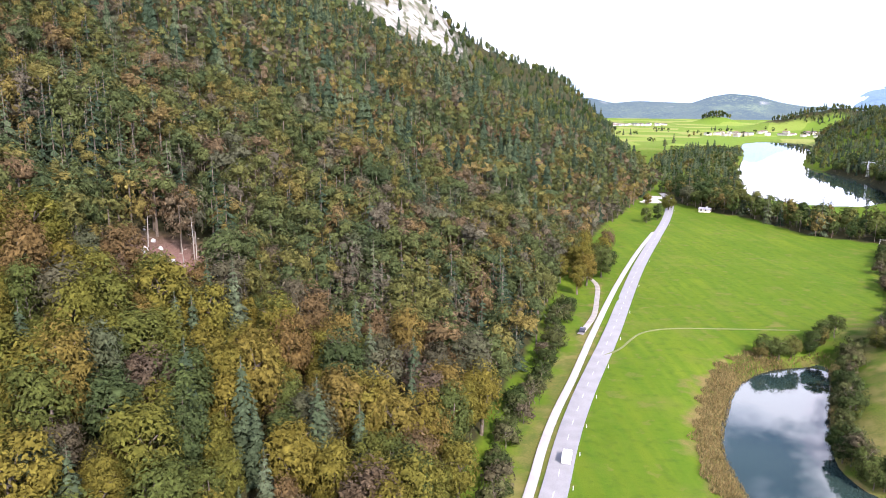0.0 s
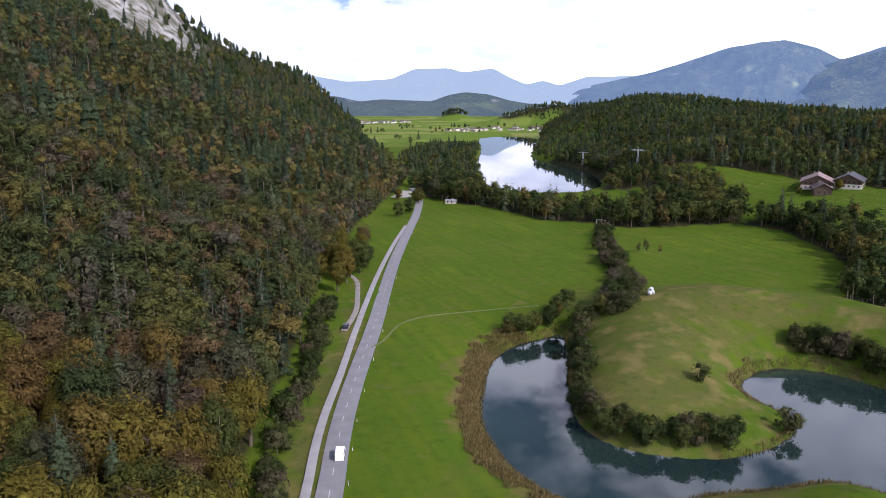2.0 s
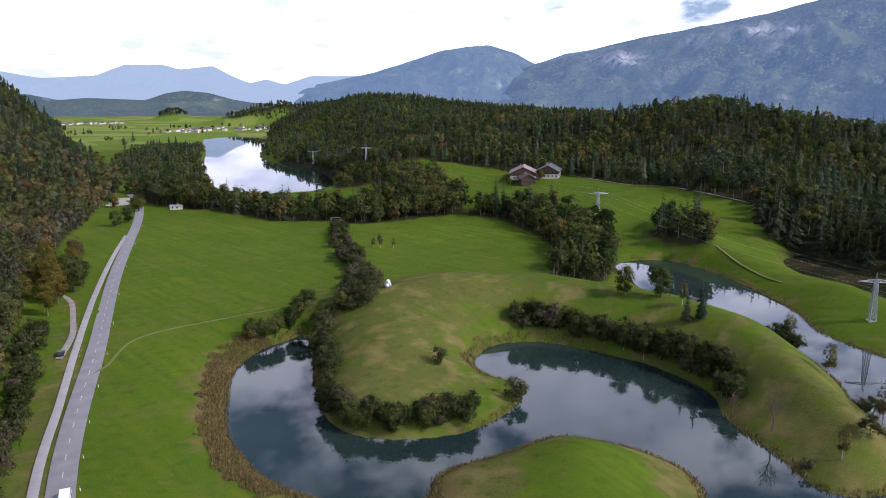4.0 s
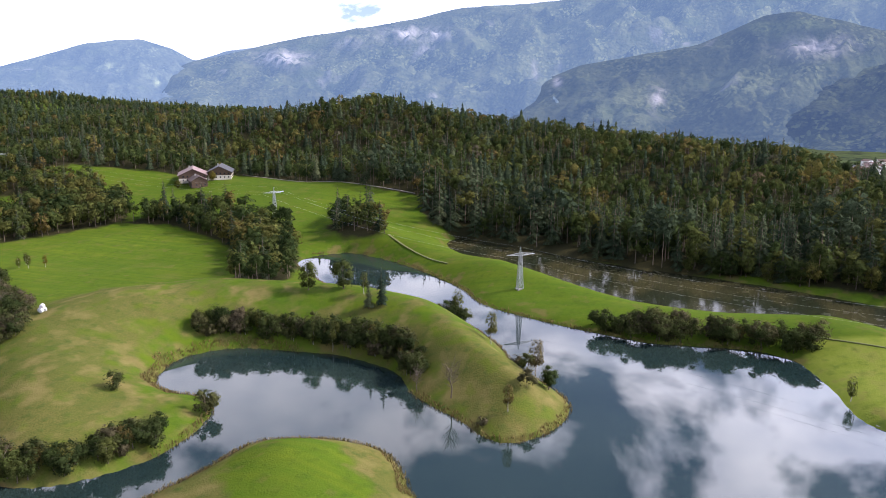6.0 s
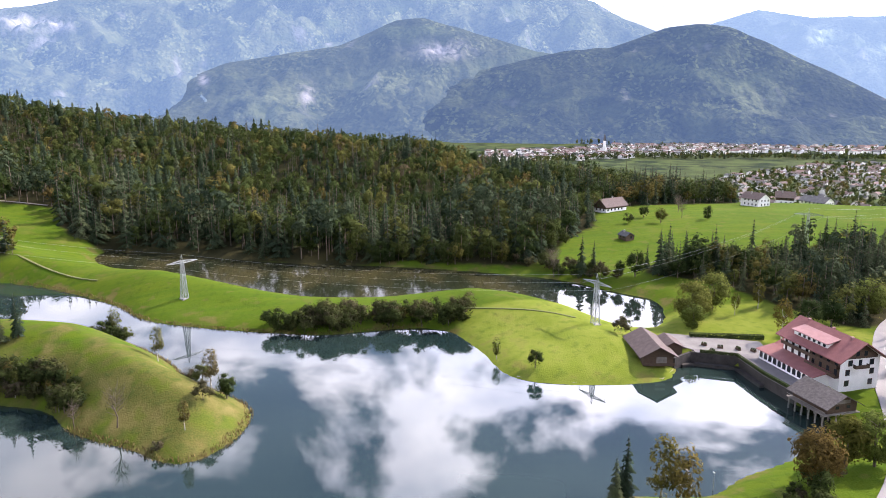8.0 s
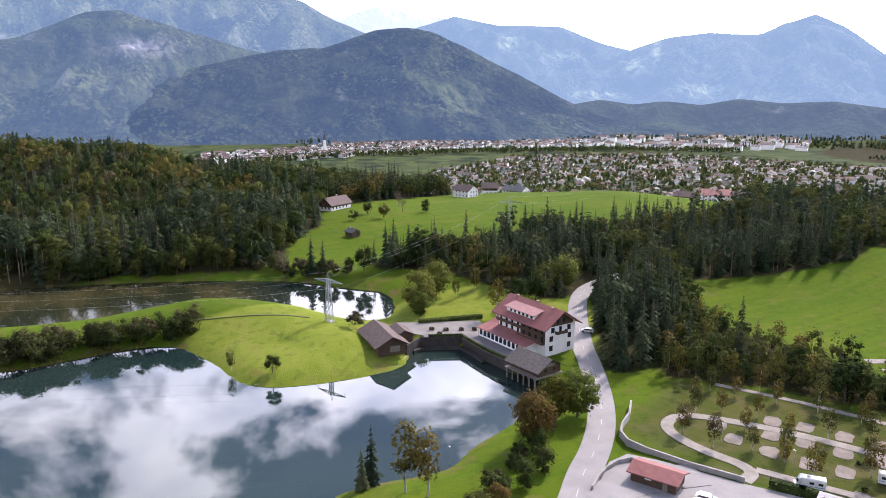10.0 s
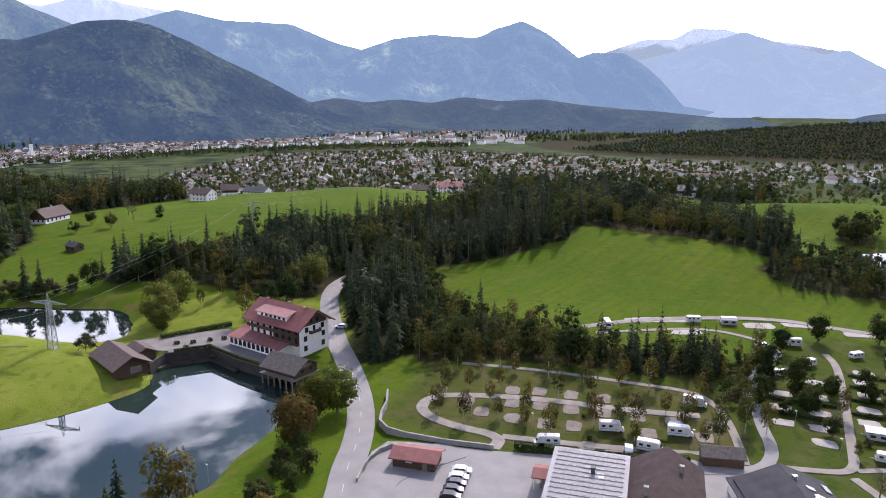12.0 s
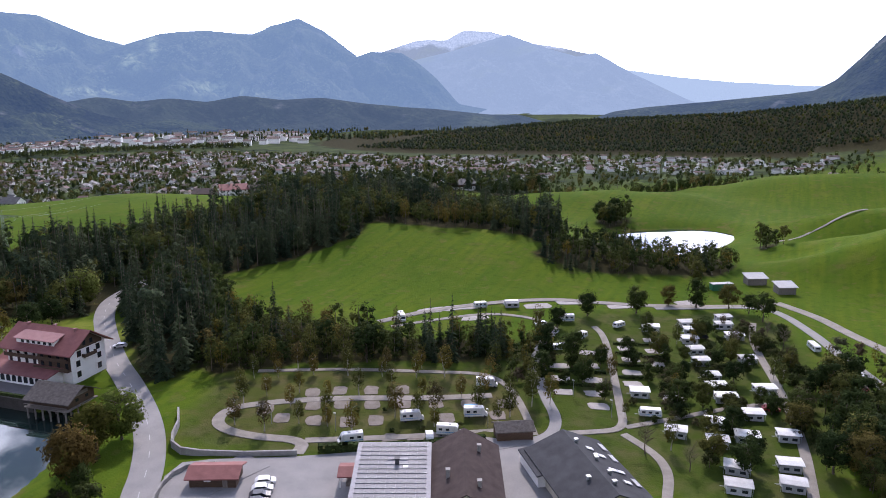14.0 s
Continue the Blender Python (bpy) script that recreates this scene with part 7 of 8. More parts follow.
gr = roofed("long_house", "long house with a dark slate roof and skylights", 30.6, -131.0, 129, 15.5, 25, 3.4, 6.6, M_CREAM, M_FELT, 1.0, "house")
slope = math.degrees(math.atan2(3.2, 7.75))
sky_me = Solid().box(-0.6, 0.6, -0.8, 0.8, 0, 0.14).mesh("skylight", M_SHELL)
for x, y in ((2.5, 4.2), (2.5, 5.9), (-3.5, 4.6), (-6, 3.0), (7, 5)):
    part("skylight", sky_me, gr, m=pose(x, y, 6.75 - y * 3.2 / 7.75 + 0.25, -slope))
for x in (-9, -4, 6):
    part("roof_light", Solid().box(-1.4, 1.4, -0.6, 0.6, 0, 0.12).mesh("roof_light", M_RAIL), gr, "pale translucent roof strip", pose(x, 7.4, 6.72 - 7.4 * 3.2 / 7.75 + 0.3, -slope))
for x, y in ((9, 1.2), (4.5, 2.4), (-1, 2.2), (-2.2, 2.6), (-8, 0.8), (5.5, -2.5)):
    part("vent", Solid().box(-0.3, 0.3, -0.3, 0.3, -0.6, 0.9).box(-0.42, 0.42, -0.42, 0.42, 0.9, 1.05).mesh("vent", M_STEEL), gr, m=pose(x, y, 6.6 - abs(y) * 3.2 / 7.75))
for x in np.arange(-10, 11, 4):
    part("window", Solid().box(-0.6, 0.6, -0.05, 0.05, -0.5, 0.5).mesh("window", M_GLASS), gr, m=pose(x, 7.79, 1.8))
an = roofed("lean_to", "low annex with a dark felt roof beside the long house", 41.4, -133.4, 129, 5, 11, 2.6, 3.0, M_WHITE, M_FELT, 0.4)
sh = roofed("open_shed", "small open shed with a weathered shingle roof", 52.4, -147.0, 32, 5.0, 8.4, 2.3, 3.4, M_DARKWOOD, M_SHINGLE, 0.5, "shed")
ct = tagged(new("container"), "green steel container at the field's edge", "container")
ct.matrix_basis = pose(20, -305, gz(20, -305), 0, 0, 35)
part("body", Solid().box(-4.5, 4.5, -1.4, 1.4, 0, 2.7, 0.06).mesh("body", worn("green_steel", (0.03, 0.14, 0.06), (0.05, 0.19, 0.09), 1, 0.6)), ct)
part("roof", Solid().box(-4.6, 4.6, -1.5, 1.5, 2.7, 2.85).mesh("roof", M_RAIL), ct)
for x, y, w, l in ((8, -322, 4.6, 8), (-3.5, -313, 5, 7)):
    fh = tagged(new("field_barn"), "low timber barn with a pale pent roof", "barn")
    fh.matrix_basis = pose(x, y, gz(x, y), 0, 0, 28)
    part("wall", Solid().prism([(-w / 2, -0.6), (w / 2, -0.6), (w / 2, 3.0), (-w / 2, 4.0)], -l / 2, l / 2).mesh("wall", M_GREYWOOD), fh)
    part("roof", Solid().prism([(-w / 2 - 0.7, 4.15), (w / 2 + 0.7, 2.85), (w / 2 + 0.7, 3.05), (-w / 2 - 0.7, 4.35)], -l / 2 - 0.6, l / 2 + 0.6).mesh("roof", M_RAIL), fh, "pale sheet roof")

# ---- lanes, pitches ----
LANES = [
    ("lane_loop", [(93, -118), (95.5, -124.6), (107, -120.8), (116, -120.6), (121.5, -123.3), (123.6, -129), (120.5, -134.6), (101.5, -147.6), (80.4, -159), (64.7, -168.2)], 4.2, "pale gravel loop lane in the camp field"),
    ("lane_front", [(95.5, -124.6), (84, -132), (70, -141), (57, -148.5), (52, -152.6)], 3.4, "gravel lane between the pitches"),
    ("lane_camp", [(56, -138), (48, -146), (44.5, -152), (45.8, -161), (52.6, -172), (58, -184), (63.7, -196.2), (66.7, -210.8), (66, -226)], 4.0, "asphalt camp lane beside the tall trees"),
    ("lane_west", [(48.2, -150), (52.6, -158), (60, -170), (66, -177), (74, -181.4), (88.4, -175.6), (112.7, -165), (134.2, -153)], 2.8, "narrow lane along the wood"),
    ("lane_mid", [(44, -153), (36, -158), (29.7, -163), (33, -174), (40.2, -197.9), (49.7, -227.6), (56, -236)], 3.0, "pale gravel lane through the pitches"),
    ("lane_bend", [(14.5, -128), (15.8, -137), (16.7, -146.2), (20.5, -153.6), (29.7, -160.5)], 3.0, "curved lane round the orchard"),
    ("lane_cross", [(29.7, -164), (20, -174), (8, -186), (-4.5, -195)], 2.6, "gravel lane among the caravans"),
    ("lane_east", [(-11, -140), (-10.7, -148), (-8.9, -173.6), (-3.7, -204.8), (2, -228), (5.5, -246.2), (6, -266)], 3.2, "gravel lane along the caravans"),
    ("lane_north", [(126, -209.3), (116, -226), (98, -241), (76, -258), (60, -262), (41.6, -268), (13.3, -283.5), (-1, -291)], 5.0, "pale gravel lane below the meadow"),
    ("lane_terrace", [(66, -226), (74, -234), (92, -233), (108, -219), (120, -206)], 3.0, "gravel lane on the terrace"),
    ("lane_far", [(40, -266), (30, -272), (8, -286), (-2, -284), (-13.1, -261.3), (-21.8, -237.5), (-30, -218.5), (-38, -190)], 5.0, "wide asphalt lane along the camp's edge"),
    ("track_field", [(-1, -296), (-15.3, -283), (-23.4, -267.6), (-33.2, -252.4), (-46, -232)], 6.0, "bare gravel strip below the bank"),
    ("strip_path", [(345, 170), (330, 150), (313, 122)], 1.6, "worn pale footpath on the grassy spit"),
    ("lawn_path", [(258, -30), (251, -44), (243, -58), (236, -68)], 1.3, "pale worn footpath over the lawn"),
    ("side_track", SIDE_TRACK, 2.8, "pale gravel track at the forest's edge"),
    ("field_track", [(57, 214), (64, 219), (68.5, 226), (76, 236), (89, 241.6), (110.9, 239.4), (132, 234)], 0.9, "faint worn track across the meadow"),
    ("meadow_lane", [(470, 360), (456, 300), (444, 240), (440, 196)], 2.2, "pale lane along the forest's edge"),
    ("far_lane", [(4, -420), (-20, -440), (-60, -470)], 2.4, "pale lane over the green hill"),
]
M_TRACK = worn("worn_turf", (0.085, 0.108, 0.028), (0.13, 0.135, 0.048), 0.5, 0.95, fine=6)
M_LANE = worn("lane_gravel", (0.18, 0.165, 0.14), (0.29, 0.265, 0.235), 0.4, 0.95, bumpy=0.4, fine=8)
for nm, line, w, lab in LANES:
    ribbon(nm, line, w * 0.72, M_TRACK if "worn" in lab else M_ASPHALT2 if "asphalt" in lab else M_LANE, lab, 0.16, category="lane", follow=True)
ribbon("road_apron", [(97, -84), (104, -93), (99, -112)], 9, M_ASPHALT2, "asphalt apron of the road junction", 0.17, category="road", follow=True)
paved("parking_1", [(170, 566), (190, 560), (204, 600), (186, 610)], gz(187, 585) + 0.15, M_GRAVEL, "pale gravel car park by the road")


def pad(x, y, sx, sy, turn, gravel, label="pale gravel pitch in the grass"):
    r = np.random.RandomState(int(abs(x * 7 + y * 3)) + 1)
    a = np.linspace(0, 6.283, 14, endpoint=False)
    q = r.uniform(0.86, 1.1, 14)
    cs, sn = math.cos(radians(turn)), math.sin(radians(turn))
    px, py = np.sign(np.cos(a)) * np.abs(np.cos(a)) ** 0.5 * sx * q, np.sign(np.sin(a)) * np.abs(np.sin(a)) ** 0.5 * sy * q
    X, Y = x + px * cs - py * sn, y + px * sn + py * cs
    z = ground_z(X, Y) + 0.12
    zc = gz(x, y) + 0.16
    V = np.vstack([[(x, y, zc)], np.stack([X, Y, z], -1), np.stack([X * 1.0, Y, z - 0.4], -1)])
    F = [(0, 1 + k, 1 + (k + 1) % 14) for k in range(14)]
    for k in range(14):
        j = (k + 1) % 14
        F += [(1 + k, 15 + k, 15 + j), (1 + k, 15 + j, 1 + j)]
    tagged(new("pitch", mesh_from("pitch", V, F, [gravel])), label, "pitch", "gravel pitches")


M_EARTH = worn("earthy_gravel", (0.125, 0.110, 0.085), (0.235, 0.205, 0.180), 0.45, 0.95, bumpy=0.3, fine=5)
M_PITCH = worn("pitch_gravel", (0.29, 0.265, 0.245), (0.41, 0.385, 0.36), 0.5, 0.95, fine=7)
PADS_B = [(55.7, -195.8), (52.6, -186.7), (49.2, -177.7), (50.9, -210), (47.7, -199.8), (44.3, -189.6), (41.4, -180.5), (42.6, -226.6), (40.8, -219.1), (37.9, -210.5),
          (35.4, -200.5), (33.4, -192.2), (35, -230.6), (32.5, -221.2), (30.3, -210.4), (22, -187.1), (38.3, -172.8)]
PADS_A = [(103.9, -151.8), (96.6, -156), (89.4, -160.3), (114.6, -133.8), (107.6, -131.6), (99.7, -133.8), (105, -141), (92.1, -137.2), (98.7, -144.9), (86.3, -141.1), (91.8, -148.6),
          (84.8, -152.6), (77.4, -156.7), (71.3, -150.4), (69.4, -160), (60.2, -156.8), (60.7, -164), (78.5, -134.5), (73.2, -137.2), (110, -147.5)]
PADS_N = [(113.8, -227.5), (107.2, -232.4), (101, -236.6), (79.1, -247), (70, -257), (52, -262), (30, -279), (96, -226)]
for x, y in PADS_B:
    pad(x, y, 2.8, 2.0, 20, M_PITCH)
for x, y in PADS_A:
    pad(x, y, 2.0, 2.8, 30, M_EARTH, "trodden brown gravel pitch in worn grass")
for x, y in PADS_N:
    pad(x, y, 5.4, 2.6, 38, M_PITCH)


def on(x, y, turn, lift=0.15):
    return pose(x, y, gz(x, y) + lift, 0, 0, turn)


# ---- caravans, motorhomes, cars ----
CARAVANS = [(47.3, -238.1, 60, 5.4, 0), (37.2, -240.3, 20, 7, 1), (60.6, -208, 25, 5.6, 0), (30.5, -185, 20, 6, 1), (27.1, -250.7, 25, 6.4, 1), (24.4, -243.6, 22, 6, 1), (16, -262.9, 30, 6.6, 1),
            (15.3, -254.4, 28, 7, 1), (11, -243.6, 26, 7, 1), (23.9, -234.2, 24, 6.4, 1), (21.1, -225, 24, 6, 1), (18.4, -215.9, 22, 6, 1), (5.9, -222.7, 28, 6, 1), (14.5, -204.7, 22, 6, 1),
            (12.4, -197.6, 20, 6.8, 1), (9.3, -190.5, 18, 7, 1), (0.4, -200.6, 24, 7, 1), (18.2, -165.3, 12, 6, 1), (10.2, -173.5, 15, 6, 1), (8.9, -163.6, 12, 6, 1), (2.4, -182, 24, 6, 1),
            (2.9, -168.4, 14, 6.6, 1), (-5.6, -172.7, 15, 6, 1), (3.9, -152.7, 10, 6.4, 1), (3.2, -145, 10, 6.4, 1), (-6.8, -149.8, 12, 6, 1), (-6, -158, 14, 6, 1)]
for x, y, a, ln, cov in CARAVANS:
    caravan("white caravan under a pale cover with an awning" if cov else "plain white touring caravan on the grass", on(x, y, a + RNG.uniform(-6, 6)) @ Matrix.Scale(0.9, 4), ln, bool(cov), bool(cov))
caravan("white touring caravan with a rounded nose", on(25.4, -172.8, 15), 6.2, False, False)
caravan("white caravan on the upper lane", on(98.1, -236.1, 40), 5.6, False, False)
caravan("white caravan on the upper lane", on(88.2, -242.4, 30), 6.2, True, False)
caravan("white touring caravan beside the lane", on(56.1, -221.4, 70), 5.4, False, False)
caravan("white caravan parked along the wide lane", on(-12.7, -243.6, 110), 7, False, False)
caravan("pair of white caravans by the wide lane", on(-20.8, -222.1, 20), 7, False, True)
for x, y, a, aw in ((78.3, -145.3, 215, 0), (64.8, -153.9, 210, 1), (85.7, -128.5, 40, 0), (69.4, -172.5, 200, 0), (66.8, -142.5, 200, 0), (119.1, -214, 130, 0), (65.4, -235.2, 30, 0)):
    motorhome("white motorhome with a blue stripe" + (" and blue awning" if aw else " on its pitch"), on(x, y, a), bool(aw))
for k, (x, y) in enumerate([(91.0, -104.9), (89.7, -102.4), (88.5, -100.2), (87.3, -98.0), (86.1, -95.8)]):
    car("car", ("white", "white", "black", "black", "black")[k] + " parked car in the asphalt yard", M_CARS[(0, 0, 2, 2, 2)[k]], pose(x, y, 4.3, 0, 0, 217))
car("car", "silver car driving past the inn", M_CARS[1], on(186.6, -150.6, 37, 0.2))
car("van", "white delivery van on the country road", M_CARS[0], pose(32.2, 146.5, gz(32.2, 146.5) + 0.15, 0, 0, 72), True)
car("car", "black car parked on the gravel track", M_CARS[2], on(55.6, 237, 70, 0.2))
car("car", "white car beside a camp pitch", M_CARS[0], on(70.5, -139.3, 300, 0.2))
car("car", "dark car beside a caravan", M_CARS[2], on(58.2, -213, 20, 0.2))
car("car", "dark car beside a caravan", M_CARS[2], on(20.5, -239.5, 20, 0.2))
car("car", "red car on the wide lane", M_CARS[3], on(-24, -214, 290, 0.2))
car("car", "black car on the wide lane", M_CARS[2], on(-27.5, -199, 200, 0.2))
car("car", "red car parked between caravans", M_CARS[3], on(-1.8, -188, 200, 0.2))
car("car", "silver car on the terrace lane", M_CARS[1], on(72, -228, 40, 0.2))

# ---- pylons and wires ----
def pylon(x, y, turn, h=18.0, arm=6.8):
    root = tagged(new("power_pylon"), "grey steel lattice power pylon with a wide crossarm", "pylon", "power pylons")
    root.matrix_basis = pose(x, y, gz(x, y) - 0.2, 0, 0, turn)
    b, t, n = 1.1, 0.42, 7
    for sx in (-1, 1):
        for sy in (-1, 1):
            part("leg", Solid().bar((sx * b, sy * b, 0), (sx * t, sy * t, h * 0.86), 0.15).mesh("leg", M_STEEL), root)
    zs = [h * 0.86 * (1 - (1 - k / n) ** 1.15) for k in range(n + 1)]
    br = Solid()
    for k in range(n):
        for side in range(4):
            def corner(z, c):
                w = b + (t - b) * z / (h * 0.86)
                return ((-w, -w, z), (w, -w, z), (w, w, z), (-w, w, z))[c % 4]
            br.bar(corner(zs[k], side), corner(zs[k + 1], side + 1), 0.07, 3).bar(corner(zs[k], side + 1), corner(zs[k + 1], side), 0.07, 3).bar(corner(zs[k + 1], side), corner(zs[k + 1], side + 1), 0.07, 3)
    part("bracing", br.mesh("bracing", M_STEEL), root)
    for s in (-1, 1):
        am = Solid()
        tip = (s * arm, 0, h * 0.82)
        for sy in (-t, t):
            am.bar((s * t, sy, h * 0.80), tip, 0.11, 3).bar((s * t, sy, h * 0.86), tip, 0.11, 3)
            for q in (0.25, 0.5, 0.75):
                am.bar((s * (t + (arm - t) * q), sy * (1 - q), h * (0.80 + 0.02 * q)), (s * (t + (arm - t) * (q - 0.2)), sy * (1.2 - q), h * (0.86 - 0.04 * (q - 0.2))), 0.07, 3)
        part("crossarm", am.mesh("crossarm", M_STEEL), root)
        part("insulator", Solid().bar((s * arm * 0.95, 0, h * 0.82), (s * arm * 0.95, 0, h * 0.82 - 1.1), 0.09, 6).mesh("insulator", M_TYRE), root)
    part("peak", Solid().bar((-t, -t, h * 0.86), (0, 0, h), 0.06, 3).bar((t, t, h * 0.86), (0, 0, h), 0.06, 3).bar((-t, t, h * 0.86), (0, 0, h), 0.06, 3).bar((t, -t, h * 0.86), (0, 0, h), 0.06, 3).mesh("peak", M_STEEL), root)
    part("footing", Solid().box(-1.5, 1.5, -1.5, 1.5, -0.6, 0.3).mesh("footing", M_CONCRETE), root)


PYLONS = [(480, 760, -40), (394, 534, -38), (366, 258, -30), (281.5, 78, -45), (231.3, -73.2, 27), (347, -220, 58), (470, -420, 50)]
for x, y, a in PYLONS:
    pylon(x, y, a)
for (ax, ay, aa), (bx, by, ba) in zip(PYLONS[:-1], PYLONS[1:]):
    for off in (-6.4, 0.0, 6.4):
        z = 18 * 0.82 - 1.3 if off else 17.8
        p0 = Vector((ax + math.cos(radians(aa)) * off, ay + math.sin(radians(aa)) * off, gz(ax, ay) + z))
        p1 = Vector((bx + math.cos(radians(ba)) * off, by + math.sin(radians(ba)) * off, gz(bx, by) + z))
        sag = (p1 - p0).length * 0.018
        pts_w = [p0.lerp(p1, t) - Vector((0, 0, 4 * sag * t * (1 - t))) for t in np.linspace(0, 1, 14)]
        v, f = tube([tuple(q) for q in pts_w], [0.022] * 14, 3)
        tagged(new("power_line", mesh_from("power_line", v, f, [M_STEEL])), "thin overhead power line between the pylons", "cable", "power lines")

# ---- farms and houses ----
house("farmhouse", "broad alpine farmhouse with a pale brown roof above the meadow", 436, 380, 40, 20, 28, 5.2, 9.8, M_CREAM, worn("faded_brown_roof", (0.20, 0.14, 0.13), (0.30, 0.22, 0.21), 0.5, 0.8), "farmhouse", M_DARKWOOD)
house("farmhouse", "second farmhouse with timber upper storey beside the forest", 451, 366, 34, 17, 26, 5.4, 9.6, M_CREAM, M_GREYROOF, "farmhouse", M_DARKWOOD)
house("barn", "brown timber barn below the farmhouse", 420, 362, 48, 11, 18, 4.5, 7.5, M_DARKWOOD, M_BROWNROOF, "barn", None, 1)
house("barn", "grey-roofed barn at the forest's edge", 444, -147, -60, 10, 19, 4, 8, M_WHITE, M_BROWNROOF, "barn", M_DARKWOOD, 1)
house("hay_hut", "small dark hay hut on the meadow", 367, -131, 15, 5, 7, 2.4, 4, M_DARKWOOD, M_GREYROOF, "hut", None, 1, 0.5)
for x, y, a, w, l, roof in ((470, -258, 20, 11, 15, M_BROWNROOF), (505, -300, 60, 10, 12, M_BROWNROOF), (520, -335, 25, 13, 20, M_GREYROOF), (535, -350, 30, 12, 22, M_GREYROOF), (389, -431, 50, 14, 20, M_REDROOF), (372, -440, 55, 11, 14, M_BROWNROOF), (420, -480, 20, 12, 17, M_BROWNROOF), (440, -452, 25, 12, 15, M_BROWNROOF), (250, -560, 60, 12, 18, M_GREYROOF)):
    house("house", "white alpine house with a dark timber gable", x, y, a, w, l, 5.6, 9.0, M_WHITE, roof, "house", M_DARKWOOD if RNG.rand() < 0.6 else None, 2, 1.0, "houses along the meadow")
for x, y, l in ((206, 512, 8), (236, 509, 5)):
    house("bathing_hut", "low pale hut at the far lake's meadow", x, y, -35, 4, l, 2.4, 3.2, M_CREAM, M_TINROOF, "hut", None, 1, 0.4)


M_TOWNROOF = worn("faded_red_roof", (0.12, 0.078, 0.070), (0.17, 0.115, 0.105), 0.5, 0.85)


def far_houses(count, spots, name, label):
    """Houses of the town, each with walls and roof."""
    tones = [M_WHITE, M_CREAM, M_WHITE]
    roofs = [M_BROWNROOF, M_TOWNROOF, M_GREYROOF, M_BROWNROOF, M_GREYROOF]
    base = []
    for k in range(10):
        w, l = RNG.uniform(8, 11), RNG.uniform(9, 15)
        e = RNG.uniform(4.5, 6.5)
        s = gable_walls(-l / 2, l / 2, -w / 2, w / 2, e, e + w * 0.25, -3)
        wn = Solid()
        for z in (1.8, 4.6):
            for x in np.arange(-l / 2 + 1.8, l / 2 - 1, 3):
                wn.box(x - 0.6, x + 0.6, -w / 2 - 0.05, w / 2 + 0.05, z - 0.6, z + 0.7)
        base.append((s.mesh("wall", tones[k % 3]), gable(-l / 2, l / 2, -w / 2, w / 2, e, e + w * 0.25 + 0.05, 1.0).mesh("roof", roofs[k % 5]), wn.mesh("windows", M_GLASS)))
    for x, y in spots[:count]:
        k = RNG.randint(10)
        root = tagged(new(name), label, "house", "houses of the town")
        root.matrix_basis = pose(x, y, gz(x, y), 0, 0, RNG.choice([20, 35, 110, 125]) + RNG.uniform(-12, 12))
        part("wall", base[k][0], root)
        part("roof", base[k][1], root)
        tagged(part("window_row", base[k][2], root), kind="stuff")


TOWN = [(560, -330), (500, -480), (520, -640), (420, -880), (350, -1150), (560, -1400), (900, -1350), (1300, -1250), (1400, -900), (1150, -560), (800, -380)]
spots = spread(TOWN, 31, RNG, lambda x, y: (wave(x, y, 190, 8) > -0.55) & (0.766 * x - 0.643 * y > 760))
order = np.argsort(np.hypot(spots[:, 0], spots[:, 1]))
spots = spots[order]
far_houses(290, spots, "house", "white house with a low gabled roof in the valley town")


def joined_houses(name, label, places, big=1.0, wall=M_WHITE):
    V, F, M, n = [], [], [], 0
    for x, y in places:
        w, l, e = RNG.uniform(9, 13) * big, RNG.uniform(11, 22) * big, RNG.uniform(4.5, 7.5) * big
        a = radians(RNG.choice([25, 35, 118]) + RNG.uniform(-8, 8))
        z = gz(x, y)
        for s, mi in ((gable_walls(-l / 2, l / 2, -w / 2, w / 2, e, e + w * 0.18, -6), 0), (gable(-l / 2, l / 2, -w / 2, w / 2, e, e + w * 0.2, 0.8), 1 + RNG.randint(3))):
            v = np.array(s.v)
            V.append(np.stack([v[:, 0] * math.cos(a) - v[:, 1] * math.sin(a) + x, v[:, 0] * math.sin(a) + v[:, 1] * math.cos(a) + y, v[:, 2] + z], -1))
            F.append(np.array(s.f) + n)
            M.append(np.full(len(s.f), mi))
            n += len(v)
    me = mesh_from(name, np.vstack(V), np.vstack(F), [wall, M_BROWNROOF, M_TOWNROOF, M_GREYROOF], False, None, np.concatenate(M))
    tagged(new(name, me), label, "houses", kind="stuff")


joined_houses("town_houses", "dense far houses of the valley town", spots[290:])
RIVER_TOWN = [(1500, -200), (1750, -250), (2000, -700), (2050, -1250), (1800, -1500), (1600, -1350), (1700, -900), (1550, -450)]
joined_houses("river_town", "pale old town houses along the river", spread(RIVER_TOWN, 33, RNG), 1.25)
joined_houses("south_houses", "scattered far houses under the wooded ridge", spread([(640, -1180), (580, -1440), (280, -1580), (-80, -1580), (-80, -1330), (240, -1260)], 36, RNG, lambda x, y: wave(x, y, 200, 4) > -0.4))
joined_houses("far_works", "long pale halls of the far works by the river", spread([(1430, -1330), (1900, -1500), (2000, -1950), (1500, -2050), (1230, -1700)], 58, RNG, lambda x, y: wave(x, y, 170, 6) > -0.5), 1.8)
joined_houses("far_village", "far village beyond the lake", spread([(760, 1640), (1080, 1640), (1190, 1780), (1030, 1850), (900, 1900), (640, 1760)], 34, RNG, lambda x, y: wave(x, y, 150, 3) > -0.1), 0.75, M_CREAM)
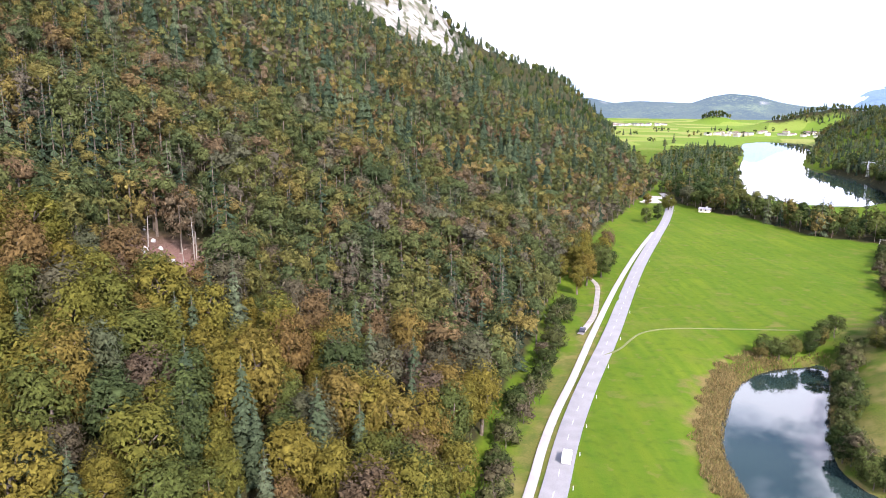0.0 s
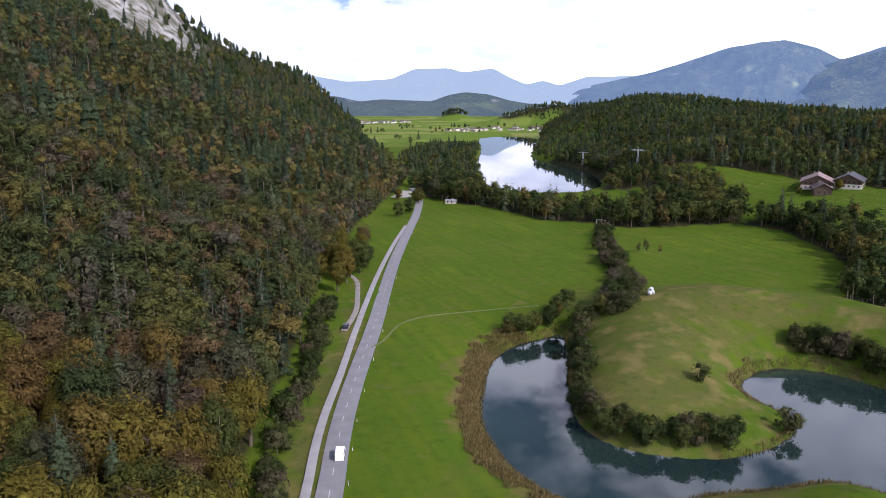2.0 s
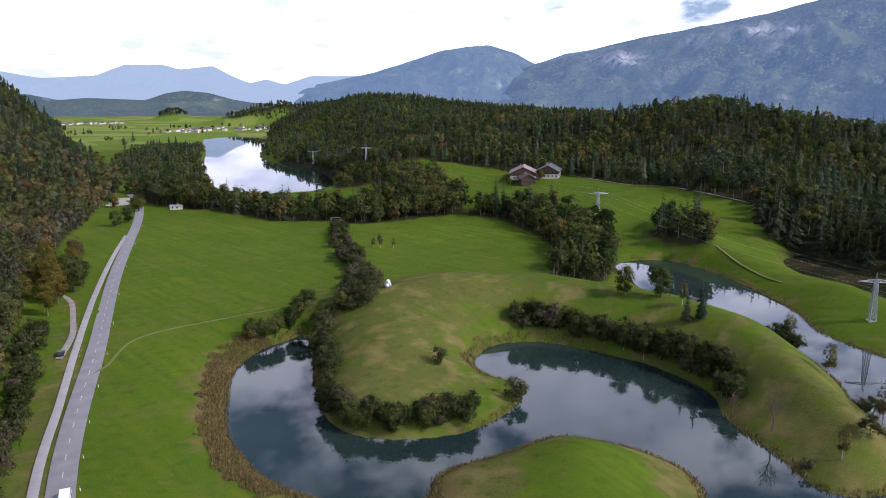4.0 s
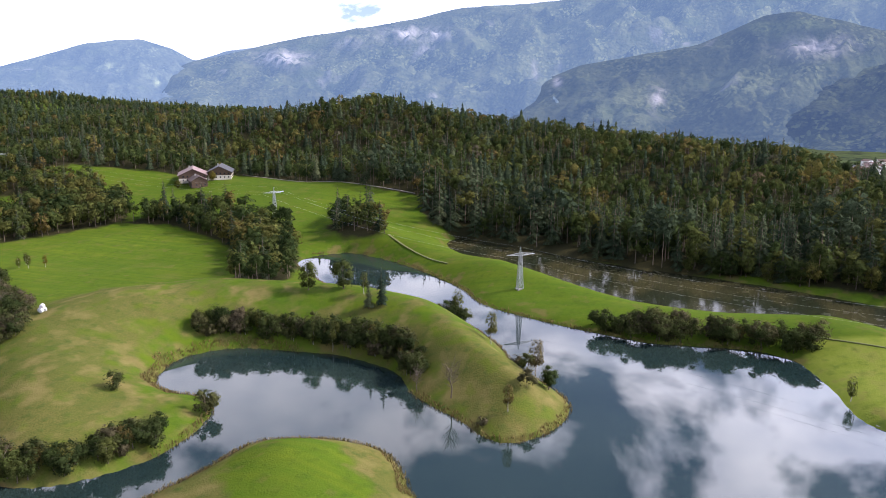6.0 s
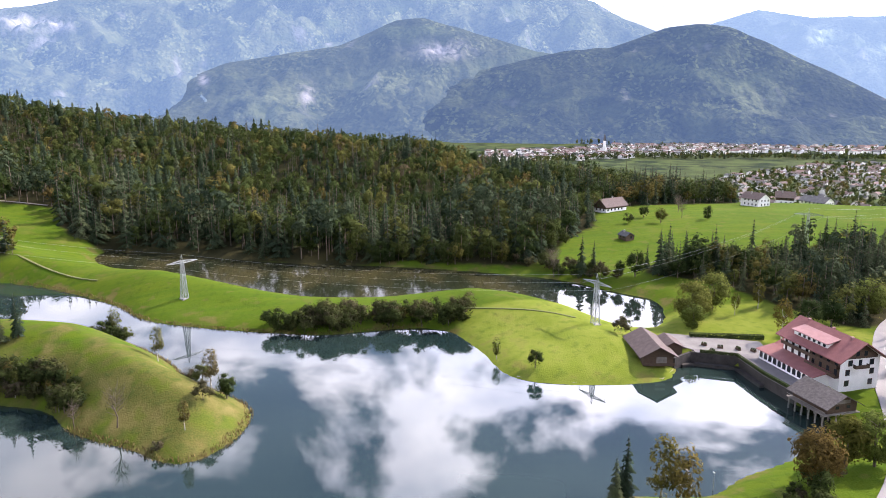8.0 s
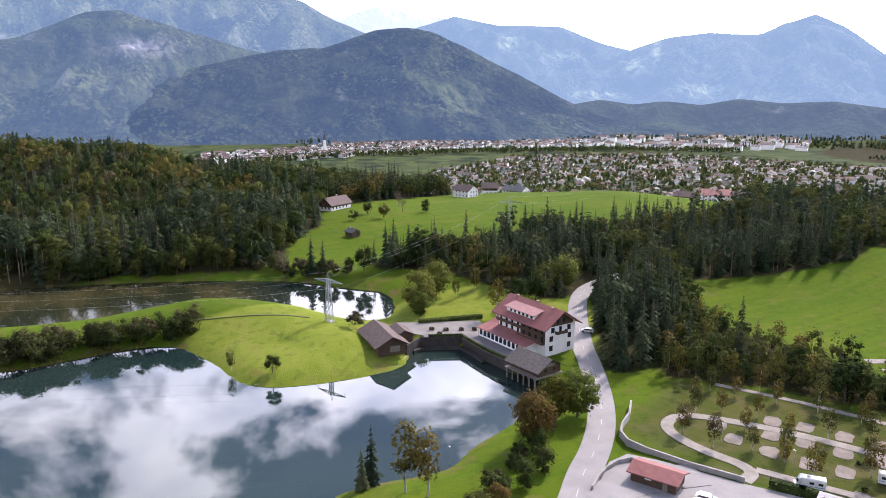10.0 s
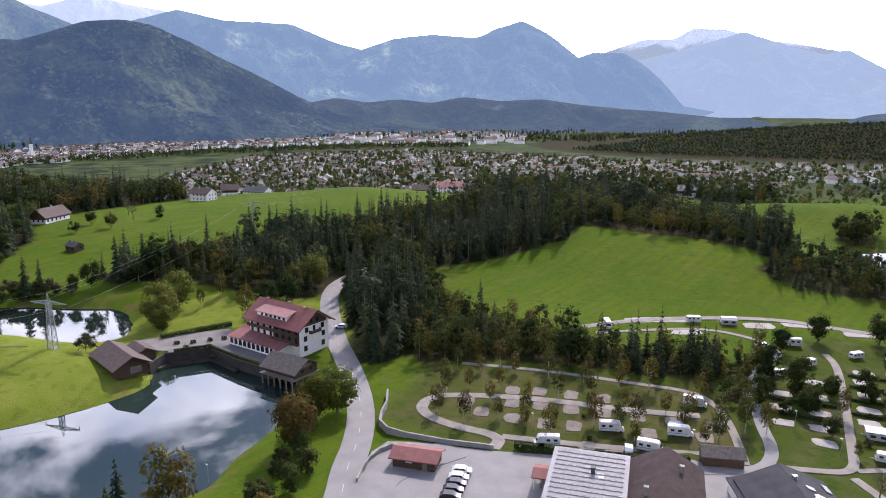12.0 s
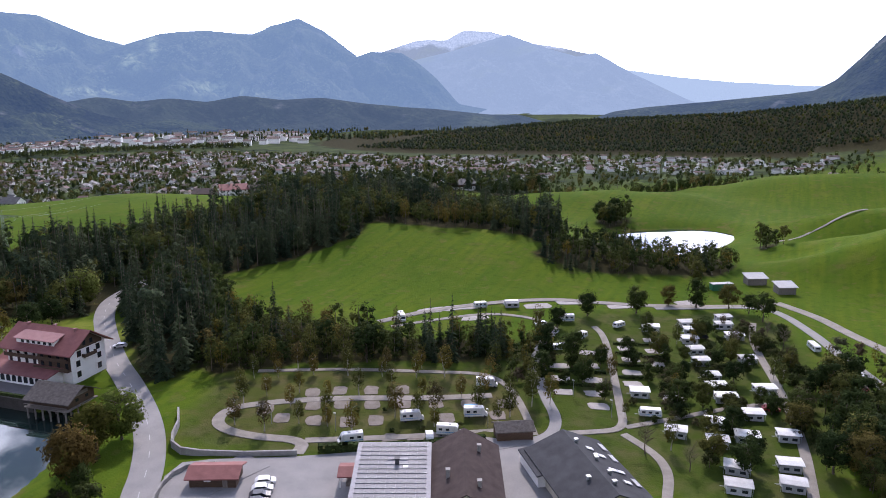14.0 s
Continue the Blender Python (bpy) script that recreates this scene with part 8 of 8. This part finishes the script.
joined_houses("far_hamlet", "far hamlet below the mountain", spread([(590, 2440), (740, 2400), (860, 2480), (840, 2560), (620, 2560)], 30, RNG, lambda x, y: west_dist(x, y) < -6), 0.8, M_CREAM)
wood("plain_groves", "dark groves and hedges on the valley floor", G_FAR + S_FAR[:1], spread([(640, -60), (1400, -60), (1450, -430), (950, -350), (720, -300)], 17, RNG, lambda x, y: wave(x, y, 120, 37) > -0.25), RNG, TONES, (0.8, 1.3), category="trees")
wood("river_town_trees", "garden trees among the old town houses", G_FAR, spread(RIVER_TOWN, 27, RNG), RNG, TONES, (0.7, 1.1), category="trees")
wood("valley_groves", "dark groves and tree rows between far fields", G_FAR + S_FAR[:1], spread([(420, 1250), (560, 1500), (640, 1680), (1000, 1600), (1150, 2000), (620, 2150), (420, 1750)], 24, RNG, lambda x, y: (wave(x, y, 130, 31) > 0.6) & (np.hypot(x - 1109, y - 1900) > 80)), RNG, TONES, (0.7, 1.1), category="trees")
wood("town_trees", "garden trees among the town's houses", G_FAR + C_FAR[:2], spread(TOWN, 13.5, RNG, lambda x, y: wave(x, y, 120, 9) > -0.8), RNG, TONES, (0.6, 1.0), category="trees")
wood("river_trees", "dark line of trees along the river", S_FAR[:1] + G_FAR, spread([(1400, -180), (1460, -180), (1640, -480), (1620, -900), (1500, -1300), (1350, -1500), (1250, -1480), (1440, -1240), (1540, -880), (1560, -500)], 13, RNG), RNG, TONES, (0.8, 1.2), category="trees")
wood("valley_trees", "dark woods in the far valley", S_FAR[:2] + C_FAR, spread([(2100, -300), (2300, -600), (2300, -1400), (1500, -2300), (1000, -2300), (900, -1900), (1300, -1700), (2000, -1300)], 23, RNG, lambda x, y: wave(x, y, 260, 7) > -0.15), RNG, TONES, (0.9, 1.4), category="trees")
wood("south_groves", "dark groves between the far houses", G_FAR + C_FAR[:1], spread([(660, -1150), (600, -1460), (280, -1600), (-140, -1600), (-140, -1000), (-60, -800), (240, -760), (420, -900)], 21, RNG, lambda x, y: wave(x, y, 130, 14) > -0.45), RNG, TONES, (0.7, 1.2), category="trees")
for poly in ([(235, -590), (120, -572), (85, -604), (45, -664), (20, -720), (60, -790), (230, -730)], [(40, -700), (-60, -725), (-170, -735), (-170, -800), (20, -790)]):
    wood("tree_belt", "belt of dark trees behind the green hills", G_FAR + C_FAR, spread(poly, 8, RNG), RNG, TONES, (0.5, 0.95), category="trees")
tw = tagged(new("church"), "white church with a pointed spire in the old town", "church")
tw.matrix_basis = pose(1780, -560, gz(1780, -560))
part("nave", gable_walls(-16, 16, -8, 8, 12, 18, -4).mesh("nave", M_WHITE), tw)
part("roof", gable(-16, 16, -8, 8, 12, 18.1, 0.6).mesh("roof", M_GREYROOF), tw)
part("tower", Solid().box(-22, -16, -3, 3, -4, 30).mesh("tower", M_WHITE), tw)
part("spire", Solid().hull([(-22.4, -3.4, 30), (-15.6, -3.4, 30), (-15.6, 3.4, 30), (-22.4, 3.4, 30), (-19, 0, 50)], [(0, 1, 4), (1, 2, 4), (2, 3, 4), (3, 0, 4)]).mesh("spire", M_GREYROOF), tw)

# ---- small things ----
bales = tagged(new("wrapped_bales"), "heap of white plastic-wrapped bales by the hedge", "bales")
bales.matrix_basis = pose(162.4, 208.6, gz(162.4, 208.6))
for x, y, z in ((0, 0, 0), (1.5, 0.3, 0), (0.6, 1.3, 0), (0.7, 0.5, 1.2), (2.2, 1.5, 0), (1.6, 1.1, 1.2)):
    v, f = tube([(-0.6, 0, 0.65), (-0.5, 0, 0.65), (0.5, 0, 0.65), (0.6, 0, 0.65)], [0.4, 0.68, 0.68, 0.4], 12)
    part("bale", mesh_from("bale", v, f, [M_SHELL]), bales, m=pose(x, y, z, 0, 0, 20 + 30 * x))
marker = tagged(new("marker_post"), "white roadside marker post with a dark band", "post", "marker posts")
part("post", Solid().box(-0.07, 0.07, -0.05, 0.05, 0, 1.0, 0.02).mesh("post", M_SHELL), marker)
part("band", Solid().box(-0.075, 0.075, -0.055, 0.055, 0.7, 0.86).mesh("band", M_TYRE), marker)
first = True
pl = smooth_line(ROAD_WEST, False, 2)
for k in range(4, len(pl) - 4, 3):
    d = pl[k + 1] - pl[k - 1]
    n = np.array([-d[1], d[0]]) / np.hypot(*d)
    for side in (-3.6,):
        x, y = pl[k] + n * side
        m = pose(x, y, gz(x, y) - 0.05)
        if first:
            marker.matrix_basis = m
            first = False
        else:
            copy_thing(marker, m)
for x, y, h, lean in ((-57.3, 178.2, 15, 2), (-58.6, 173.6, 12, -3), (-72, 186, 11, 4), (-62, 192, 13, -2), (-90, 260, 14, 3), (-86, 252, 12, -2), (-40, 290, 13, 3), (-34, 296, 12, -3), (-120, 250, 13, 2), (-100, 215, 12, 1), (-52, 330, 14, 2)):
    snag = tagged(new("dead_tree"), "tall pale bare trunk standing in the forest", "dead tree", "bare trunks")
    snag.matrix_basis = pose(x, y, gz(x, y) - 0.3, lean, lean, 0)
    part("trunk", mesh_from("trunk", *tube([(0, 0, 0), (0.1, 0, h * 0.5), (0, 0.1, h)], [0.19, 0.13, 0.04], 6), [M_DEADWOOD]), snag)
    tw2 = Solid()
    for q in range(9):
        a, z = q * 2.4, h * (0.35 + 0.065 * q)
        tw2.bar((0, 0, z), (math.cos(a) * 1.1, math.sin(a) * 1.1, z + 0.3), 0.04, 3)
    part("twigs", tw2.mesh("twigs", M_DEADWOOD), snag)
logs = tagged(new("fallen_log"), "pale fallen trunk lying beside the landslip", "log")
part("trunk", mesh_from("trunk", *tube([(-66, 172, gz(-66, 172) + 0.8), (-57, 177, gz(-57, 177) + 0.8)], [0.35, 0.2], 7), [M_PALE_BARK]), logs)
R2 = np.random.RandomState(3)
for k in range(26):
    x, y = -66 + R2.normal(0, 5), 184 + R2.normal(0, 6)
    bm = bmesh.new()
    bmesh.ops.create_icosphere(bm, subdivisions=1, radius=R2.uniform(0.4, 1.1))
    for v in bm.verts:
        v.co *= R2.uniform(0.75, 1.2)
    me = bpy.data.meshes.new("boulder")
    bm.to_mesh(me)
    bm.free()
    me.materials.append(M_CONCRETE)
    ob = tagged(new("boulder", me), "grey boulder in the red-brown landslip", "rock", "boulders of the landslip")
    ob.matrix_basis = pose(x, y, gz(x, y) + 0.1)
for x, y, a in ((207, -104, 20), (210, -108, 70), (208, -113, 10), (213, -104, 40), (206, -117, 20)):
    pb = tagged(new("planter"), "dark planter tub with clipped greenery on the forecourt", "planter", "planters")
    pb.matrix_basis = pose(x, y, 3.73, 0, 0, a)
    part("tub", Solid().box(-0.9, 0.9, -0.45, 0.45, 0, 0.6, 0.05).mesh("tub", M_DARKWOOD), pb)
    part("greenery", Solid().box(-0.85, 0.85, -0.4, 0.4, 0.55, 1.1, 0.15).mesh("greenery", M_HEDGE), pb)
for x, y in ((92, -132), (60, -150), (46, -176), (34, -168), (108, -128), (134, -70)):
    lp = tagged(new("street_lamp"), "slim grey lamp post with a small head", "street lamp", "street lamps")
    lp.matrix_basis = pose(x, y, gz(x, y))
    part("pole", mesh_from("pole", *tube([(0, 0, 0), (0, 0, 4.6)], [0.08, 0.05], 8), [M_STEEL]), lp)
    part("head", Solid().box(-0.15, 0.45, -0.14, 0.14, 4.55, 4.7, 0.03).mesh("head", M_SHELL), lp)
goal = tagged(new("goal_frame"), "wooden goal frame at the meadow's edge", "goal")
goal.matrix_basis = pose(262, 390, gz(262, 390), 0, 0, -40)
for x in (-3, 3):
    part("post", Solid().box(-0.12, 0.12, -0.12, 0.12, 0, 2.8).mesh("post", M_PALE_BARK), goal, m=pose(x, 0, 0))
part("crossbar", Solid().box(-3.2, 3.2, -0.12, 0.12, 2.7, 2.95).mesh("crossbar", M_PALE_BARK), goal)
# low hedges between the pitches
for col in (PADS_B[0:3], PADS_B[3:7], PADS_B[7:12], PADS_B[12:15]):
    for (ax, ay), (bx, by) in zip(col[:-1], col[1:]):
        x, y = (ax + bx) / 2, (ay + by) / 2
        wall_along("hedge", [(x - 3.6, y - 1.3), (x, y), (x + 3.4, y + 1.2)], gz(x, y) - 0.4, gz(x, y) + 0.75, 1.0, M_HEDGE, "low dark hedge between two camp pitches", "hedge")
for x, y in [(54, -191), (51, -182), (49, -204), (46, -194), (43, -185), (41, -222), (39, -214), (37, -205), (34, -196), (34, -225), (31, -215), (29, -204), (100, -139), (93, -143), (87, -147), (80, -150), (106, -137), (74, -142), (80, -138), (66, -147)]:
    SHRUB.put(x, y, RNG.uniform(0.2, 0.34), RNG.randint(4), RNG.uniform(0, 360), 0.1, 1.4)
